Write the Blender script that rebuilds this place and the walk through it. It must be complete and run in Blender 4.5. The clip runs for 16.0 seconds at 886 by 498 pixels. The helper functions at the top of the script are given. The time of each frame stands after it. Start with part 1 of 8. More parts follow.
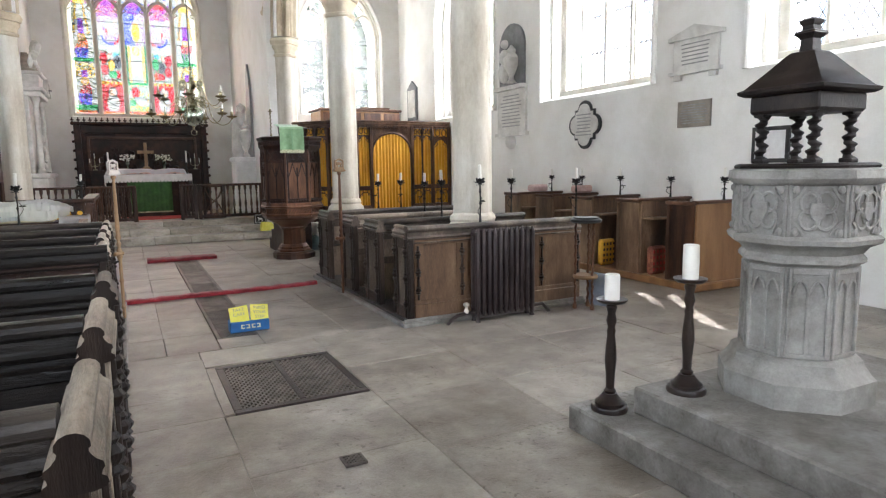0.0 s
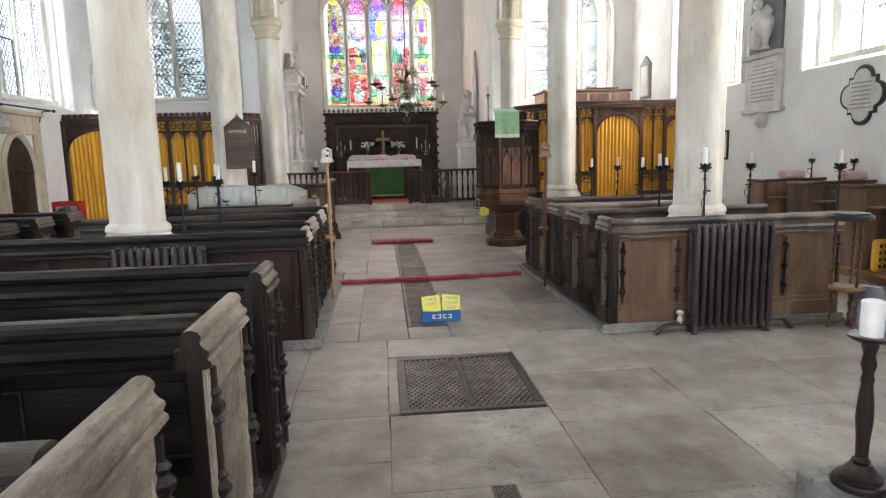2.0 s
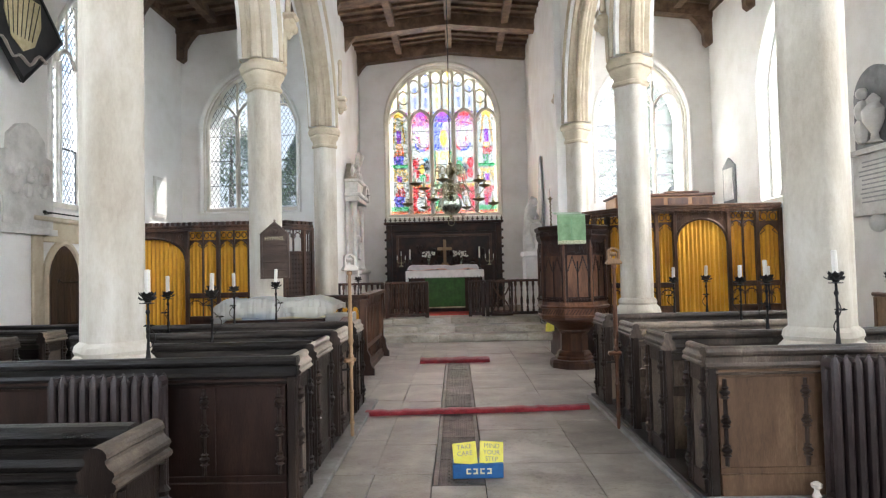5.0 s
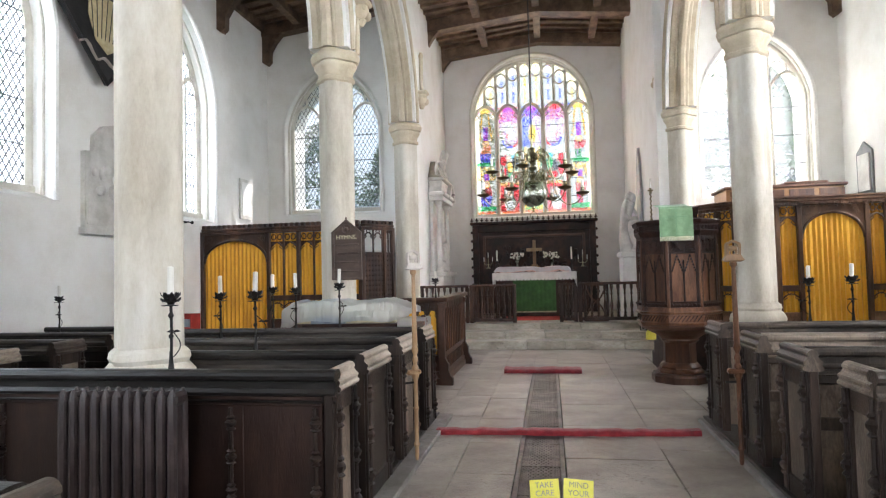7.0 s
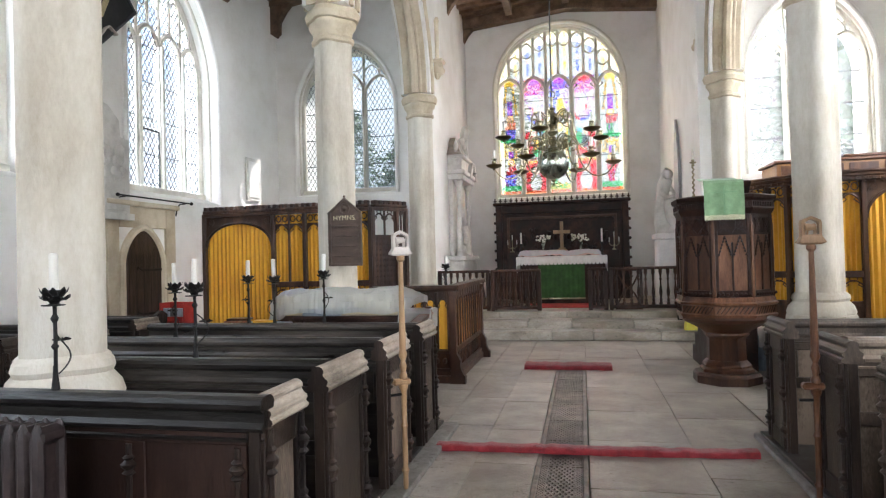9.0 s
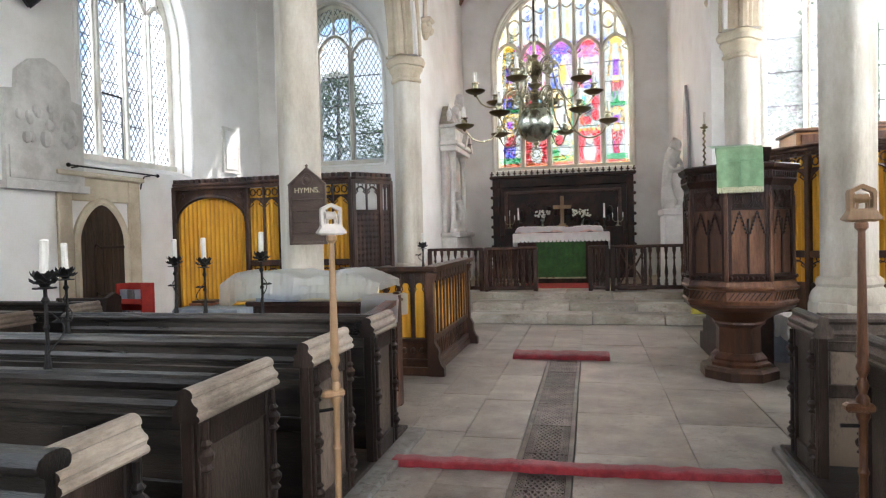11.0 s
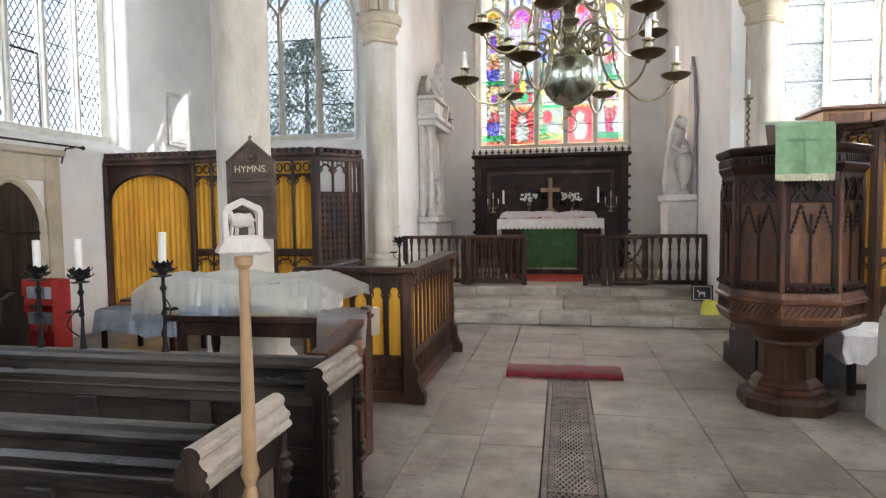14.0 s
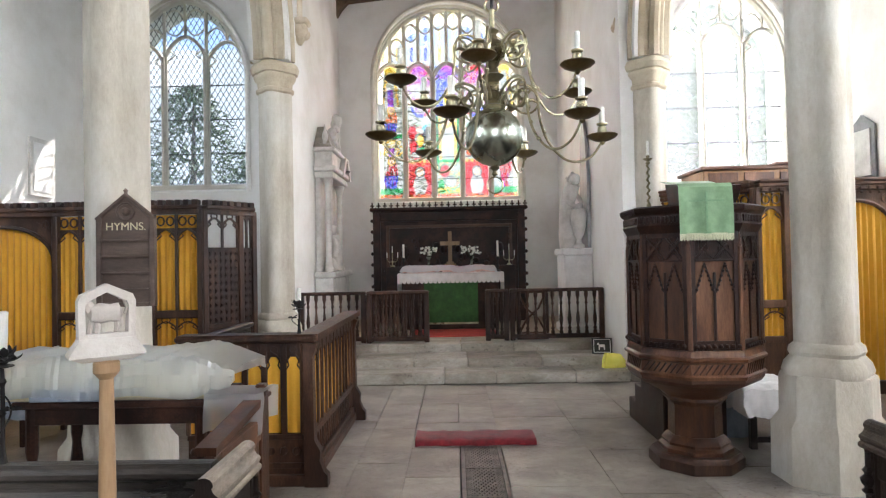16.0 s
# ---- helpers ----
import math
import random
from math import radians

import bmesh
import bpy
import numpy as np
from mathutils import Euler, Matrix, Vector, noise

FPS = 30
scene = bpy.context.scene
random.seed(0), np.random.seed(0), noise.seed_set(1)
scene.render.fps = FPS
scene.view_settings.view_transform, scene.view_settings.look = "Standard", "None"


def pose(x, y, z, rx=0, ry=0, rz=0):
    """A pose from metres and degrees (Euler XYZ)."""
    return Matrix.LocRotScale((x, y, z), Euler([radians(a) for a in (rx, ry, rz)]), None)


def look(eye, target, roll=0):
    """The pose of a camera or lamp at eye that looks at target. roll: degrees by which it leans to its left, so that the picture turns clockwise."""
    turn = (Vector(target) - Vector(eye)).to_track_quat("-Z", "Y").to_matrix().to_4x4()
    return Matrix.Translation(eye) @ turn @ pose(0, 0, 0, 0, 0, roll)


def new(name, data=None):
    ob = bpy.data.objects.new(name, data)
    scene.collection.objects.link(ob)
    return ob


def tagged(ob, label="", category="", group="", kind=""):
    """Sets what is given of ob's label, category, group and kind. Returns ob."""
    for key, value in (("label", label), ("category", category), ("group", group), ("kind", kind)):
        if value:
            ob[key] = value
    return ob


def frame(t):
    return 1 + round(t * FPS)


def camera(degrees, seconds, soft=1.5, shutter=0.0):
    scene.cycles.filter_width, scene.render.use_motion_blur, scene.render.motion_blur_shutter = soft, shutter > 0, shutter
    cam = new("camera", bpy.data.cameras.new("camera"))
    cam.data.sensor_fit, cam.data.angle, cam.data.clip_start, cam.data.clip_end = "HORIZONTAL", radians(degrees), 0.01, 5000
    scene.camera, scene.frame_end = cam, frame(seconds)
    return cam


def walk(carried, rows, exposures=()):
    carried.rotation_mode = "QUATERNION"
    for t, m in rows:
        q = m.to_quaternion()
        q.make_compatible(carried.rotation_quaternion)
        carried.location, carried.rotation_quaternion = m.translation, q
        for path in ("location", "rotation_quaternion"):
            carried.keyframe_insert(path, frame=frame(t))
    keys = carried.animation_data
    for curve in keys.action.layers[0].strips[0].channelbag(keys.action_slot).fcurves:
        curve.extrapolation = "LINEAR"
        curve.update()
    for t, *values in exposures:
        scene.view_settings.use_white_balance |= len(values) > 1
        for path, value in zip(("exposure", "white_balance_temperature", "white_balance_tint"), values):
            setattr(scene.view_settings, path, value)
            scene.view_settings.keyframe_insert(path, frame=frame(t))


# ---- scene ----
cam = camera(71.3, 16.0, 1.2)
PATH = [
    (0, (0.471, 0.442, 1.563), (1.371, 2.209, 1.302), -0.8),
    (0.5, (0.617, 0.452, 1.527), (1.326, 2.304, 1.269), -0.6),
    (1, (0.687, 0.542, 1.544), (1.215, 2.45, 1.258), -0.2),
    (1.5, (0.751, 0.672, 1.575), (1.122, 2.615, 1.28), -0.8),
    (2, (0.937, 0.835, 1.568), (1.126, 2.803, 1.271), -1.4),
    (2.5, (1.077, 0.964, 1.558), (1.126, 2.944, 1.278), -1.5),
    (3, (1.176, 1.134, 1.547), (1.098, 3.115, 1.284), -0.9),
    (3.5, (1.266, 1.34, 1.574), (1.224, 3.326, 1.336), -1.0),
    (3.7, (1.317, 1.403, 1.59), (1.309, 3.395, 1.411), -1.2),
    (5.8, (1.345, 2.325, 1.497), (1.204, 4.319, 1.582), -1.5),
    (6, (1.377, 2.374, 1.5), (1.197, 4.364, 1.582), -1.5),
    (6.5, (1.442, 2.596, 1.508), (1.187, 4.578, 1.587), -1.8),
    (7, (1.436, 2.811, 1.485), (1.095, 4.78, 1.569), -1.4),
    (7.5, (1.424, 3.015, 1.477), (1.02, 4.973, 1.538), -1.2),
    (8, (1.445, 3.274, 1.475), (1.032, 5.23, 1.536), -1.7),
    (8.5, (1.497, 3.54, 1.472), (1.09, 5.498, 1.518), -2.0),
    (9, (1.496, 3.795, 1.503), (1.058, 5.747, 1.535), -1.5),
    (9.2, (1.48, 3.904, 1.499), (1.036, 5.854, 1.521), -1.3),
    (11.3, (1.648, 4.824, 1.522), (1.186, 6.768, 1.45), -1.5),
    (11.5, (1.653, 4.925, 1.523), (1.201, 6.871, 1.434), -1.3),
    (12, (1.656, 5.152, 1.539), (1.234, 7.105, 1.444), -1.1),
    (12.5, (1.631, 5.35, 1.575), (1.225, 7.305, 1.458), -0.9),
    (13, (1.531, 5.573, 1.599), (1.114, 7.525, 1.47), -0.7),
    (13.5, (1.361, 5.782, 1.626), (0.937, 7.733, 1.495), -0.3),
    (14, (1.253, 5.972, 1.645), (0.876, 7.933, 1.527), -0.7),
    (14.5, (1.207, 6.153, 1.66), (0.902, 8.127, 1.56), -1.1),
    (15, (1.178, 6.265, 1.679), (0.95, 8.251, 1.617), -1.1),
    (15.5, (1.128, 6.276, 1.702), (0.991, 8.271, 1.678), -1.0),
    (16, (1.108, 6.282, 1.726), (1.072, 8.281, 1.765), -1.1),
]
walk(cam, [(t, look(eye, target, roll)) for t, eye, target, roll in PATH], exposures=[(0.0, 1.52, 5980, 12), (16.0, 1.52, 5980, 12)])

# ---- world, sun, large lights ----
world = bpy.data.worlds.new("sky")
scene.world = world
world.use_nodes = True
wt = world.node_tree
sky = wt.nodes.new("ShaderNodeTexSky")
sky.sky_type, sky.sun_disc = "NISHITA", False
SUN_DIR = Vector((-0.46, -0.74, -1.0)).normalized()
sky.sun_elevation = math.asin(-SUN_DIR.z)
sky.sun_rotation = math.atan2(-SUN_DIR.x, -SUN_DIR.y)
wt.nodes["Background"].inputs[1].default_value = 0.112
wt.links.new(sky.outputs[0], wt.nodes["Background"].inputs[0])
sun = new("sun", bpy.data.lights.new("sun", "SUN"))
sun.data.energy, sun.data.angle, sun.data.color = 5.0, radians(0.5), (1.0, 0.93, 0.82)
sun.matrix_world = look((20, 40, 40), Vector((20, 40, 40)) + SUN_DIR)


def sky_lamp(name, eye, target, w, h, power, color=(1.0, 0.98, 0.95)):
    ob = new(name, bpy.data.lights.new(name, "AREA"))
    ob.data.shape, ob.data.size, ob.data.size_y = "RECTANGLE", w, h
    ob.data.energy, ob.data.color = power, color
    ob.matrix_world = look(eye, target)
    return ob


# lamps standing in for daylight, in or aslant outside the window openings
LAMP = 4.45
NORTH_SKY, SOUTH_SKY = (0.92, 0.97, 1.0), (1.0, 0.98, 0.95)
# both these north windows are unseen; their lamps are added fill
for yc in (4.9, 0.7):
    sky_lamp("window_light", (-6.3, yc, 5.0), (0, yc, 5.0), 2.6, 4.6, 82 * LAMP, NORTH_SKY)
for yc in (13.3, 9.1):
    sky_lamp("window_light", (-7.4, yc - 2.3, 5.0), (-5.7, yc + .6, 4.8), 2.6, 4.6, 122 * LAMP, NORTH_SKY)
for yc in (13.3, 8.85, 4.45):
    sky_lamp("window_light", (9.8, yc - 1.7, 5.0), (8.0, yc + .2, 4.8), 2.8, 4.6, 215 * LAMP, SOUTH_SKY)
# fill lamp added at an unseen south bay
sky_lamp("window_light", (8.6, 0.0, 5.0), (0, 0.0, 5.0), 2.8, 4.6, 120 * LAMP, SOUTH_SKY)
# fill lamp added behind an unseen west window, brightens west-facing surfaces
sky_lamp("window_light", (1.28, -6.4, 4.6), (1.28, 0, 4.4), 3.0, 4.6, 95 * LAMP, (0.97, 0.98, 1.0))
sky_lamp("window_light", (8.7, 19.6, 5.2), (5.9, 17.2, 4.6), 2.6, 4.4, 200 * LAMP, SOUTH_SKY)
sky_lamp("window_light", (1.01, 22.0, 5.5), (1.01, 0, 5.3), 3.6, 4.8, 50 * LAMP, (0.97, 0.98, 0.84))

# ---- mesh helpers ----
class M:
    """Vertices and faces of one mesh; off is taken from every vertex."""
    def __init__(self, off=(0, 0, 0)):
        self.v, self.f, self.mi, self.off, self.cur = [], [], [], off, 0

    def add(self, pts):
        n = len(self.v)
        o = self.off
        self.v += [(p[0] - o[0], p[1] - o[1], p[2] - o[2]) for p in pts]
        return n

    def face(self, *idx):
        self.f.append(idx)
        self.mi.append(self.cur)

    def quad(self, *pts):
        n = self.add(pts)
        self.face(*range(n, n + len(pts)))
        return self

    def box(self, x0, y0, z0, x1, y1, z1, b=0.0):
        if x0 > x1: x0, x1 = x1, x0
        if y0 > y1: y0, y1 = y1, y0
        if z0 > z1: z0, z1 = z1, z0
        b = min(b, (x1 - x0) * .45, (y1 - y0) * .45, (z1 - z0) * .45)
        if b <= 0:
            n = self.add([(x, y, z) for z in (z0, z1) for y in (y0, y1) for x in (x0, x1)])
            for q in ((0, 2, 3, 1), (4, 5, 7, 6), (0, 1, 5, 4), (2, 6, 7, 3), (0, 4, 6, 2), (1, 3, 7, 5)):
                self.face(*[n + i for i in q])
            return self
        ring = lambda i, z: [(x0 + i + (b if i == 0 else 0), y0 + i, z), (x1 - i - (b if i == 0 else 0), y0 + i, z),
                             (x1 - i, y0 + i + (b if i == 0 else 0), z), (x1 - i, y1 - i - (b if i == 0 else 0), z),
                             (x1 - i - (b if i == 0 else 0), y1 - i, z), (x0 + i + (b if i == 0 else 0), y1 - i, z),
                             (x0 + i, y1 - i - (b if i == 0 else 0), z), (x0 + i, y0 + i + (b if i == 0 else 0), z)]
        self.loft([ring(b, z0), ring(0, z0 + b), ring(0, z1 - b), ring(b, z1)])
        return self

    def loft(self, rings, closed=True, cap=True):
        k = len(rings[0])
        n = self.add([p for r in rings for p in r])
        for i in range(len(rings) - 1):
            for j in range(k if closed else k - 1):
                a, c = n + i * k + j, n + i * k + (j + 1) % k
                self.face(a, c, c + k, a + k)
        if cap and closed:
            self.face(*[n + j for j in range(k)][::-1])
            self.face(*[n + (len(rings) - 1) * k + j for j in range(k)])
        return self

    def lathe(self, prof, n=16, c=(0, 0, 0), turn=0.0, flute=None):
        rings = []
        for r, z in prof:
            ring = []
            for i in range(n):
                a = turn + 2 * math.pi * i / n
                ring.append((c[0] + r * math.cos(a), c[1] + r * math.sin(a), c[2] + z))
            rings.append(ring)
        return self.loft(rings)

    def prism(self, poly, axis, a, b):
        put = {"x": lambda p, w: (w, p[0], p[1]), "y": lambda p, w: (p[0], w, p[1]), "z": lambda p, w: (p[0], p[1], w)}[axis]
        return self.loft([[put(p, a) for p in poly], [put(p, b) for p in poly]])

    def tube(self, pts, r, n=6, closed=False, flat=1.0):
        pts = [Vector(p) for p in pts]
        rings, up = [], None
        for i, p in enumerate(pts):
            a = pts[i - 1] if i or closed else p
            c = pts[(i + 1) % len(pts)] if i < len(pts) - 1 or closed else p
            d = (c - a)
            d = d.normalized() if d.length > 1e-9 else Vector((0, 0, 1))
            if up is None:
                up = Vector((0, 0, 1)) if abs(d.z) < 0.9 else Vector((0, 1, 0))
            s = d.cross(up)
            if s.length < 1e-6:
                s = d.orthogonal()
            s.normalize()
            up = s.cross(d).normalized()
            rr = r(i / max(1, len(pts) - 1)) if callable(r) else r
            rings.append([tuple(p + s * (rr * math.cos(t)) + up * (rr * flat * math.sin(t))) for t in [2 * math.pi * (j + .5) / n for j in range(n)]])
        if closed:
            rings.append(rings[0])
        return self.loft(rings, cap=not closed)

    def ball(self, c, r, n=10, squash=1.0):
        return self.lathe([(max(1e-4, r * math.sin(math.pi * i / (n // 2 + 2))), -r * squash * math.cos(math.pi * i / (n // 2 + 2))) for i in range(n // 2 + 3)], n, c)

    def merge(self, other, move=None):
        """Takes over another mesh's pieces, moved by a matrix."""
        pts = [tuple(move @ Vector(p)) for p in other.v] if move else other.v
        n = self.add(pts)
        for q, m in zip(other.f, other.mi):
            self.f.append(tuple(n + i for i in q))
            self.mi.append(m)
        return self


def mesh_of(name, m, mat, smooth=35):
    me = bpy.data.meshes.new(name)
    me.from_pydata(m.v, [], m.f)
    for one in (mat if isinstance(mat, (list, tuple)) else [mat]):
        me.materials.append(one)
    if isinstance(mat, (list, tuple)):
        me.polygons.foreach_set("material_index", m.mi)
    bm = bmesh.new()
    bm.from_mesh(me)
    bmesh.ops.recalc_face_normals(bm, faces=bm.faces)
    bm.to_mesh(me)
    bm.free()
    if smooth:
        me.shade_smooth()
        me.set_sharp_from_angle(angle=radians(smooth))
    return me


def part(name, m, mat, parent, label="", smooth=35):
    ob = new(name, mesh_of(name, m, mat, smooth))
    ob.parent = parent
    return tagged(ob, label)


def thing(name, label, category, at=(0, 0, 0), rz=0.0, group="", kind=""):
    ob = new(name)
    ob.empty_display_size = 0.1
    ob.matrix_basis = pose(*at, 0, 0, rz)
    return tagged(ob, label, category, group, kind)


def solid(name, m, mat, label, category, at=(0, 0, 0), rz=0.0, group="", kind="", smooth=35):
    ob = new(name, mesh_of(name, m, mat, smooth))
    ob.matrix_basis = pose(*at, 0, 0, rz)
    return tagged(ob, label, category, group, kind)


def arc(cx, cz, r, a0, a1, n=12):
    return [(cx + r * math.cos(radians(a0 + (a1 - a0) * i / n)), cz + r * math.sin(radians(a0 + (a1 - a0) * i / n))) for i in range(n + 1)]


def pointed(u0, u1, z0, rise, n=8, p=1.7):
    """Points of an arch head from (u0, z0) over to (u1, z0)."""
    c, h = (u0 + u1) / 2, (u1 - u0) / 2
    out = []
    for i in range(2 * n + 1):
        s = -math.cos(math.pi * i / (2 * n))
        out.append((c + s * h, z0 + rise * (1 - abs(s) ** p) ** (1 / p if p > 1.85 else 0.62)))
    return out

# ---- materials ----
def nodes_of(name):
    m = bpy.data.materials.new(name)
    m.use_nodes = True
    t = m.node_tree
    return m, t, t.nodes["Principled BSDF"]


def tex(t, kind, **values):
    n = t.nodes.new(kind)
    for k, v in values.items():
        n.inputs[k].default_value = v
    return n


def ramp(t, stops):
    r = t.nodes.new("ShaderNodeValToRGB")
    while len(r.color_ramp.elements) < len(stops):
        r.color_ramp.elements.new(0.5)
    for e, (p, c) in zip(r.color_ramp.elements, stops):
        e.position, e.color = p, (*c, 1)
    return r


def surface(name, dark, mid, light, scale=6.0, rough=0.6, metal=0.0, bump=0.2, fine=60.0, stretch=(1, 1, 1), spread=0.12, rough_var=0.15, sheen=0.0, coat=0.0, spec=0.5):
    """A procedural surface: stains at a large scale, grain at a fine one, relief from both, and a tint of its own for each object."""
    m, t, b = nodes_of(name)
    co = t.nodes.new("ShaderNodeTexCoord")
    geo = t.nodes.new("ShaderNodeNewGeometry")
    mp = t.nodes.new("ShaderNodeMapping")
    mp.inputs["Scale"].default_value = stretch
    t.links.new(geo.outputs["Position"], mp.inputs[0])
    big = tex(t, "ShaderNodeTexNoise", Scale=scale * 0.35, Detail=5.0, Roughness=0.6)
    mids = tex(t, "ShaderNodeTexNoise", Scale=scale, Detail=6.0, Roughness=0.65)
    small = tex(t, "ShaderNodeTexNoise", Scale=fine, Detail=4.0, Roughness=0.7)
    for n in (big, mids, small):
        t.links.new(mp.outputs[0], n.inputs["Vector"])
    mix = t.nodes.new("ShaderNodeMath"); mix.operation = "ADD"
    t.links.new(big.outputs[0], mix.inputs[0]); t.links.new(mids.outputs[0], mix.inputs[1])
    mix2 = t.nodes.new("ShaderNodeMath"); mix2.operation = "MULTIPLY_ADD"
    t.links.new(small.outputs[0], mix2.inputs[0]); mix2.inputs[1].default_value = 0.35
    t.links.new(mix.outputs[0], mix2.inputs[2])
    info = t.nodes.new("ShaderNodeObjectInfo")
    var = t.nodes.new("ShaderNodeMath"); var.operation = "MULTIPLY_ADD"
    t.links.new(info.outputs["Random"], var.inputs[0]); var.inputs[1].default_value = spread * 2
    t.links.new(mix2.outputs[0], var.inputs[2])
    mr = t.nodes.new("ShaderNodeMapRange")
    mr.inputs["From Min"].default_value, mr.inputs["From Max"].default_value = 0.90 + spread, 1.46 + spread
    t.links.new(var.outputs[0], mr.inputs["Value"])
    r = ramp(t, [(0.0, dark), (0.5, mid), (1.0, light)])
    t.links.new(mr.outputs[0], r.inputs[0])
    col = r.outputs[0]
    t.links.new(col, b.inputs["Base Color"])
    rr = t.nodes.new("ShaderNodeMapRange")
    rr.inputs["To Min"].default_value, rr.inputs["To Max"].default_value = max(0.02, rough - rough_var), min(1, rough + rough_var)
    t.links.new(mids.outputs[0], rr.inputs["Value"])
    t.links.new(rr.outputs[0], b.inputs["Roughness"])
    b.inputs["Metallic"].default_value = metal
    b.inputs["Specular IOR Level"].default_value = spec
    if sheen:
        b.inputs["Sheen Weight"].default_value = sheen
    if coat:
        b.inputs["Coat Weight"].default_value, b.inputs["Coat Roughness"].default_value = coat, 0.25
    if bump:
        hb = t.nodes.new("ShaderNodeMath"); hb.operation = "MULTIPLY_ADD"
        t.links.new(mids.outputs[0], hb.inputs[0]); hb.inputs[1].default_value = 1.2
        t.links.new(small.outputs[0], hb.inputs[2])
        bp = tex(t, "ShaderNodeBump", Strength=bump, Distance=0.01)
        t.links.new(hb.outputs[0], bp.inputs["Height"]); t.links.new(bp.outputs[0], b.inputs["Normal"])
    return m


def glass(name, tint, gloss=0.08, body=0.0):
    """A thin pane: mostly clear in its tint, a little gloss, and a scattering body."""
    m = bpy.data.materials.new(name)
    m.use_nodes = True
    t = m.node_tree
    t.nodes.remove(t.nodes["Principled BSDF"])
    out = t.nodes["Material Output"]
    clear = t.nodes.new("ShaderNodeBsdfTransparent")
    clear.inputs[0].default_value = (*tint, 1)
    shine = t.nodes.new("ShaderNodeBsdfGlossy")
    shine.inputs["Roughness"].default_value = 0.12
    haze = t.nodes.new("ShaderNodeBsdfTranslucent")
    haze.inputs[0].default_value = (*tint, 1)
    m1, m2 = t.nodes.new("ShaderNodeMixShader"), t.nodes.new("ShaderNodeMixShader")
    m1.inputs[0].default_value, m2.inputs[0].default_value = gloss, body
    t.links.new(clear.outputs[0], m1.inputs[1]); t.links.new(shine.outputs[0], m1.inputs[2])
    t.links.new(m1.outputs[0], m2.inputs[1]); t.links.new(haze.outputs[0], m2.inputs[2])
    t.links.new(m2.outputs[0], out.inputs[0])
    return m


WALL = surface("limewash", (0.76, 0.74, 0.69), (0.84, 0.825, 0.785), (0.885, 0.88, 0.85), 2.2, 0.85, bump=0.25, fine=35, spread=0.0)
STONE = surface("cream_ashlar", (0.46, 0.38, 0.26), (0.60, 0.52, 0.38), (0.70, 0.63, 0.50), 3.0, 0.85, bump=0.35, fine=50, spread=0.05)
PIER = surface("whitened_stone", (0.46, 0.405, 0.315), (0.60, 0.55, 0.455), (0.72, 0.685, 0.61), 3.2, 0.8, bump=0.5, fine=45, stretch=(1, 1, .40), spread=0.03)
TRACERY = surface("pale_window_stone", (0.62, 0.58, 0.50), (0.73, 0.70, 0.62), (0.80, 0.78, 0.72), 4.0, 0.85, bump=0.2, spread=0.0)
FONTSTONE = surface("grey_font_stone", (0.17, 0.16, 0.145), (0.285, 0.273, 0.252), (0.40, 0.386, 0.36), 6.0, 0.75, bump=0.5, fine=80, spread=0.04)
FLAG = surface("worn_flagstone", (0.15, 0.125, 0.098), (0.275, 0.243, 0.203), (0.42, 0.385, 0.335), 5.0, 0.38, bump=0.5, fine=60, spread=0.09, rough_var=0.26)


def pitted(m, scale=26.0, depth=0.35):
    """Adds small dark pits and scuffed pale patches of uneven outline to a stone."""
    t = m.node_tree
    b = t.nodes["Principled BSDF"]
    geo = t.nodes.new("ShaderNodeNewGeometry")
    a = tex(t, "ShaderNodeTexNoise", Scale=scale, Detail=3.0, Roughness=0.6)
    c = tex(t, "ShaderNodeTexNoise", Scale=1.7, Detail=4.0, Roughness=0.6)
    for n in (a, c):
        t.links.new(geo.outputs["Position"], n.inputs["Vector"])
    where = t.nodes.new("ShaderNodeMapRange")
    where.inputs["From Min"].default_value, where.inputs["From Max"].default_value = 0.42, 0.62
    where.inputs["To Min"].default_value, where.inputs["To Max"].default_value = -0.06, 0.05
    t.links.new(c.outputs[0], where.inputs["Value"])
    s = t.nodes.new("ShaderNodeMath"); s.operation = "ADD"
    t.links.new(a.outputs[0], s.inputs[0]); t.links.new(where.outputs[0], s.inputs[1])
    pit = t.nodes.new("ShaderNodeMapRange")
    pit.inputs["From Min"].default_value, pit.inputs["From Max"].default_value = 0.615, 0.68
    t.links.new(s.outputs[0], pit.inputs["Value"])
    mix = t.nodes.new("ShaderNodeMixRGB"); mix.blend_type = "MULTIPLY"
    old = b.inputs["Base Color"].links[0].from_socket
    f = t.nodes.new("ShaderNodeMath"); f.operation = "MULTIPLY"; f.inputs[1].default_value = 0.6
    t.links.new(pit.outputs[0], f.inputs[0]); t.links.new(f.outputs[0], mix.inputs[0])
    t.links.new(old, mix.inputs[1]); mix.inputs[2].default_value = (0.35, 0.31, 0.27, 1)
    t.links.new(mix.outputs[0], b.inputs["Base Color"])
    bp = tex(t, "ShaderNodeBump", Strength=depth, Distance=0.006)
    bp.invert = True
    t.links.new(pit.outputs[0], bp.inputs["Height"])
    t.links.new(b.inputs["Normal"].links[0].from_socket, bp.inputs["Normal"])
    t.links.new(bp.outputs[0], b.inputs["Normal"])


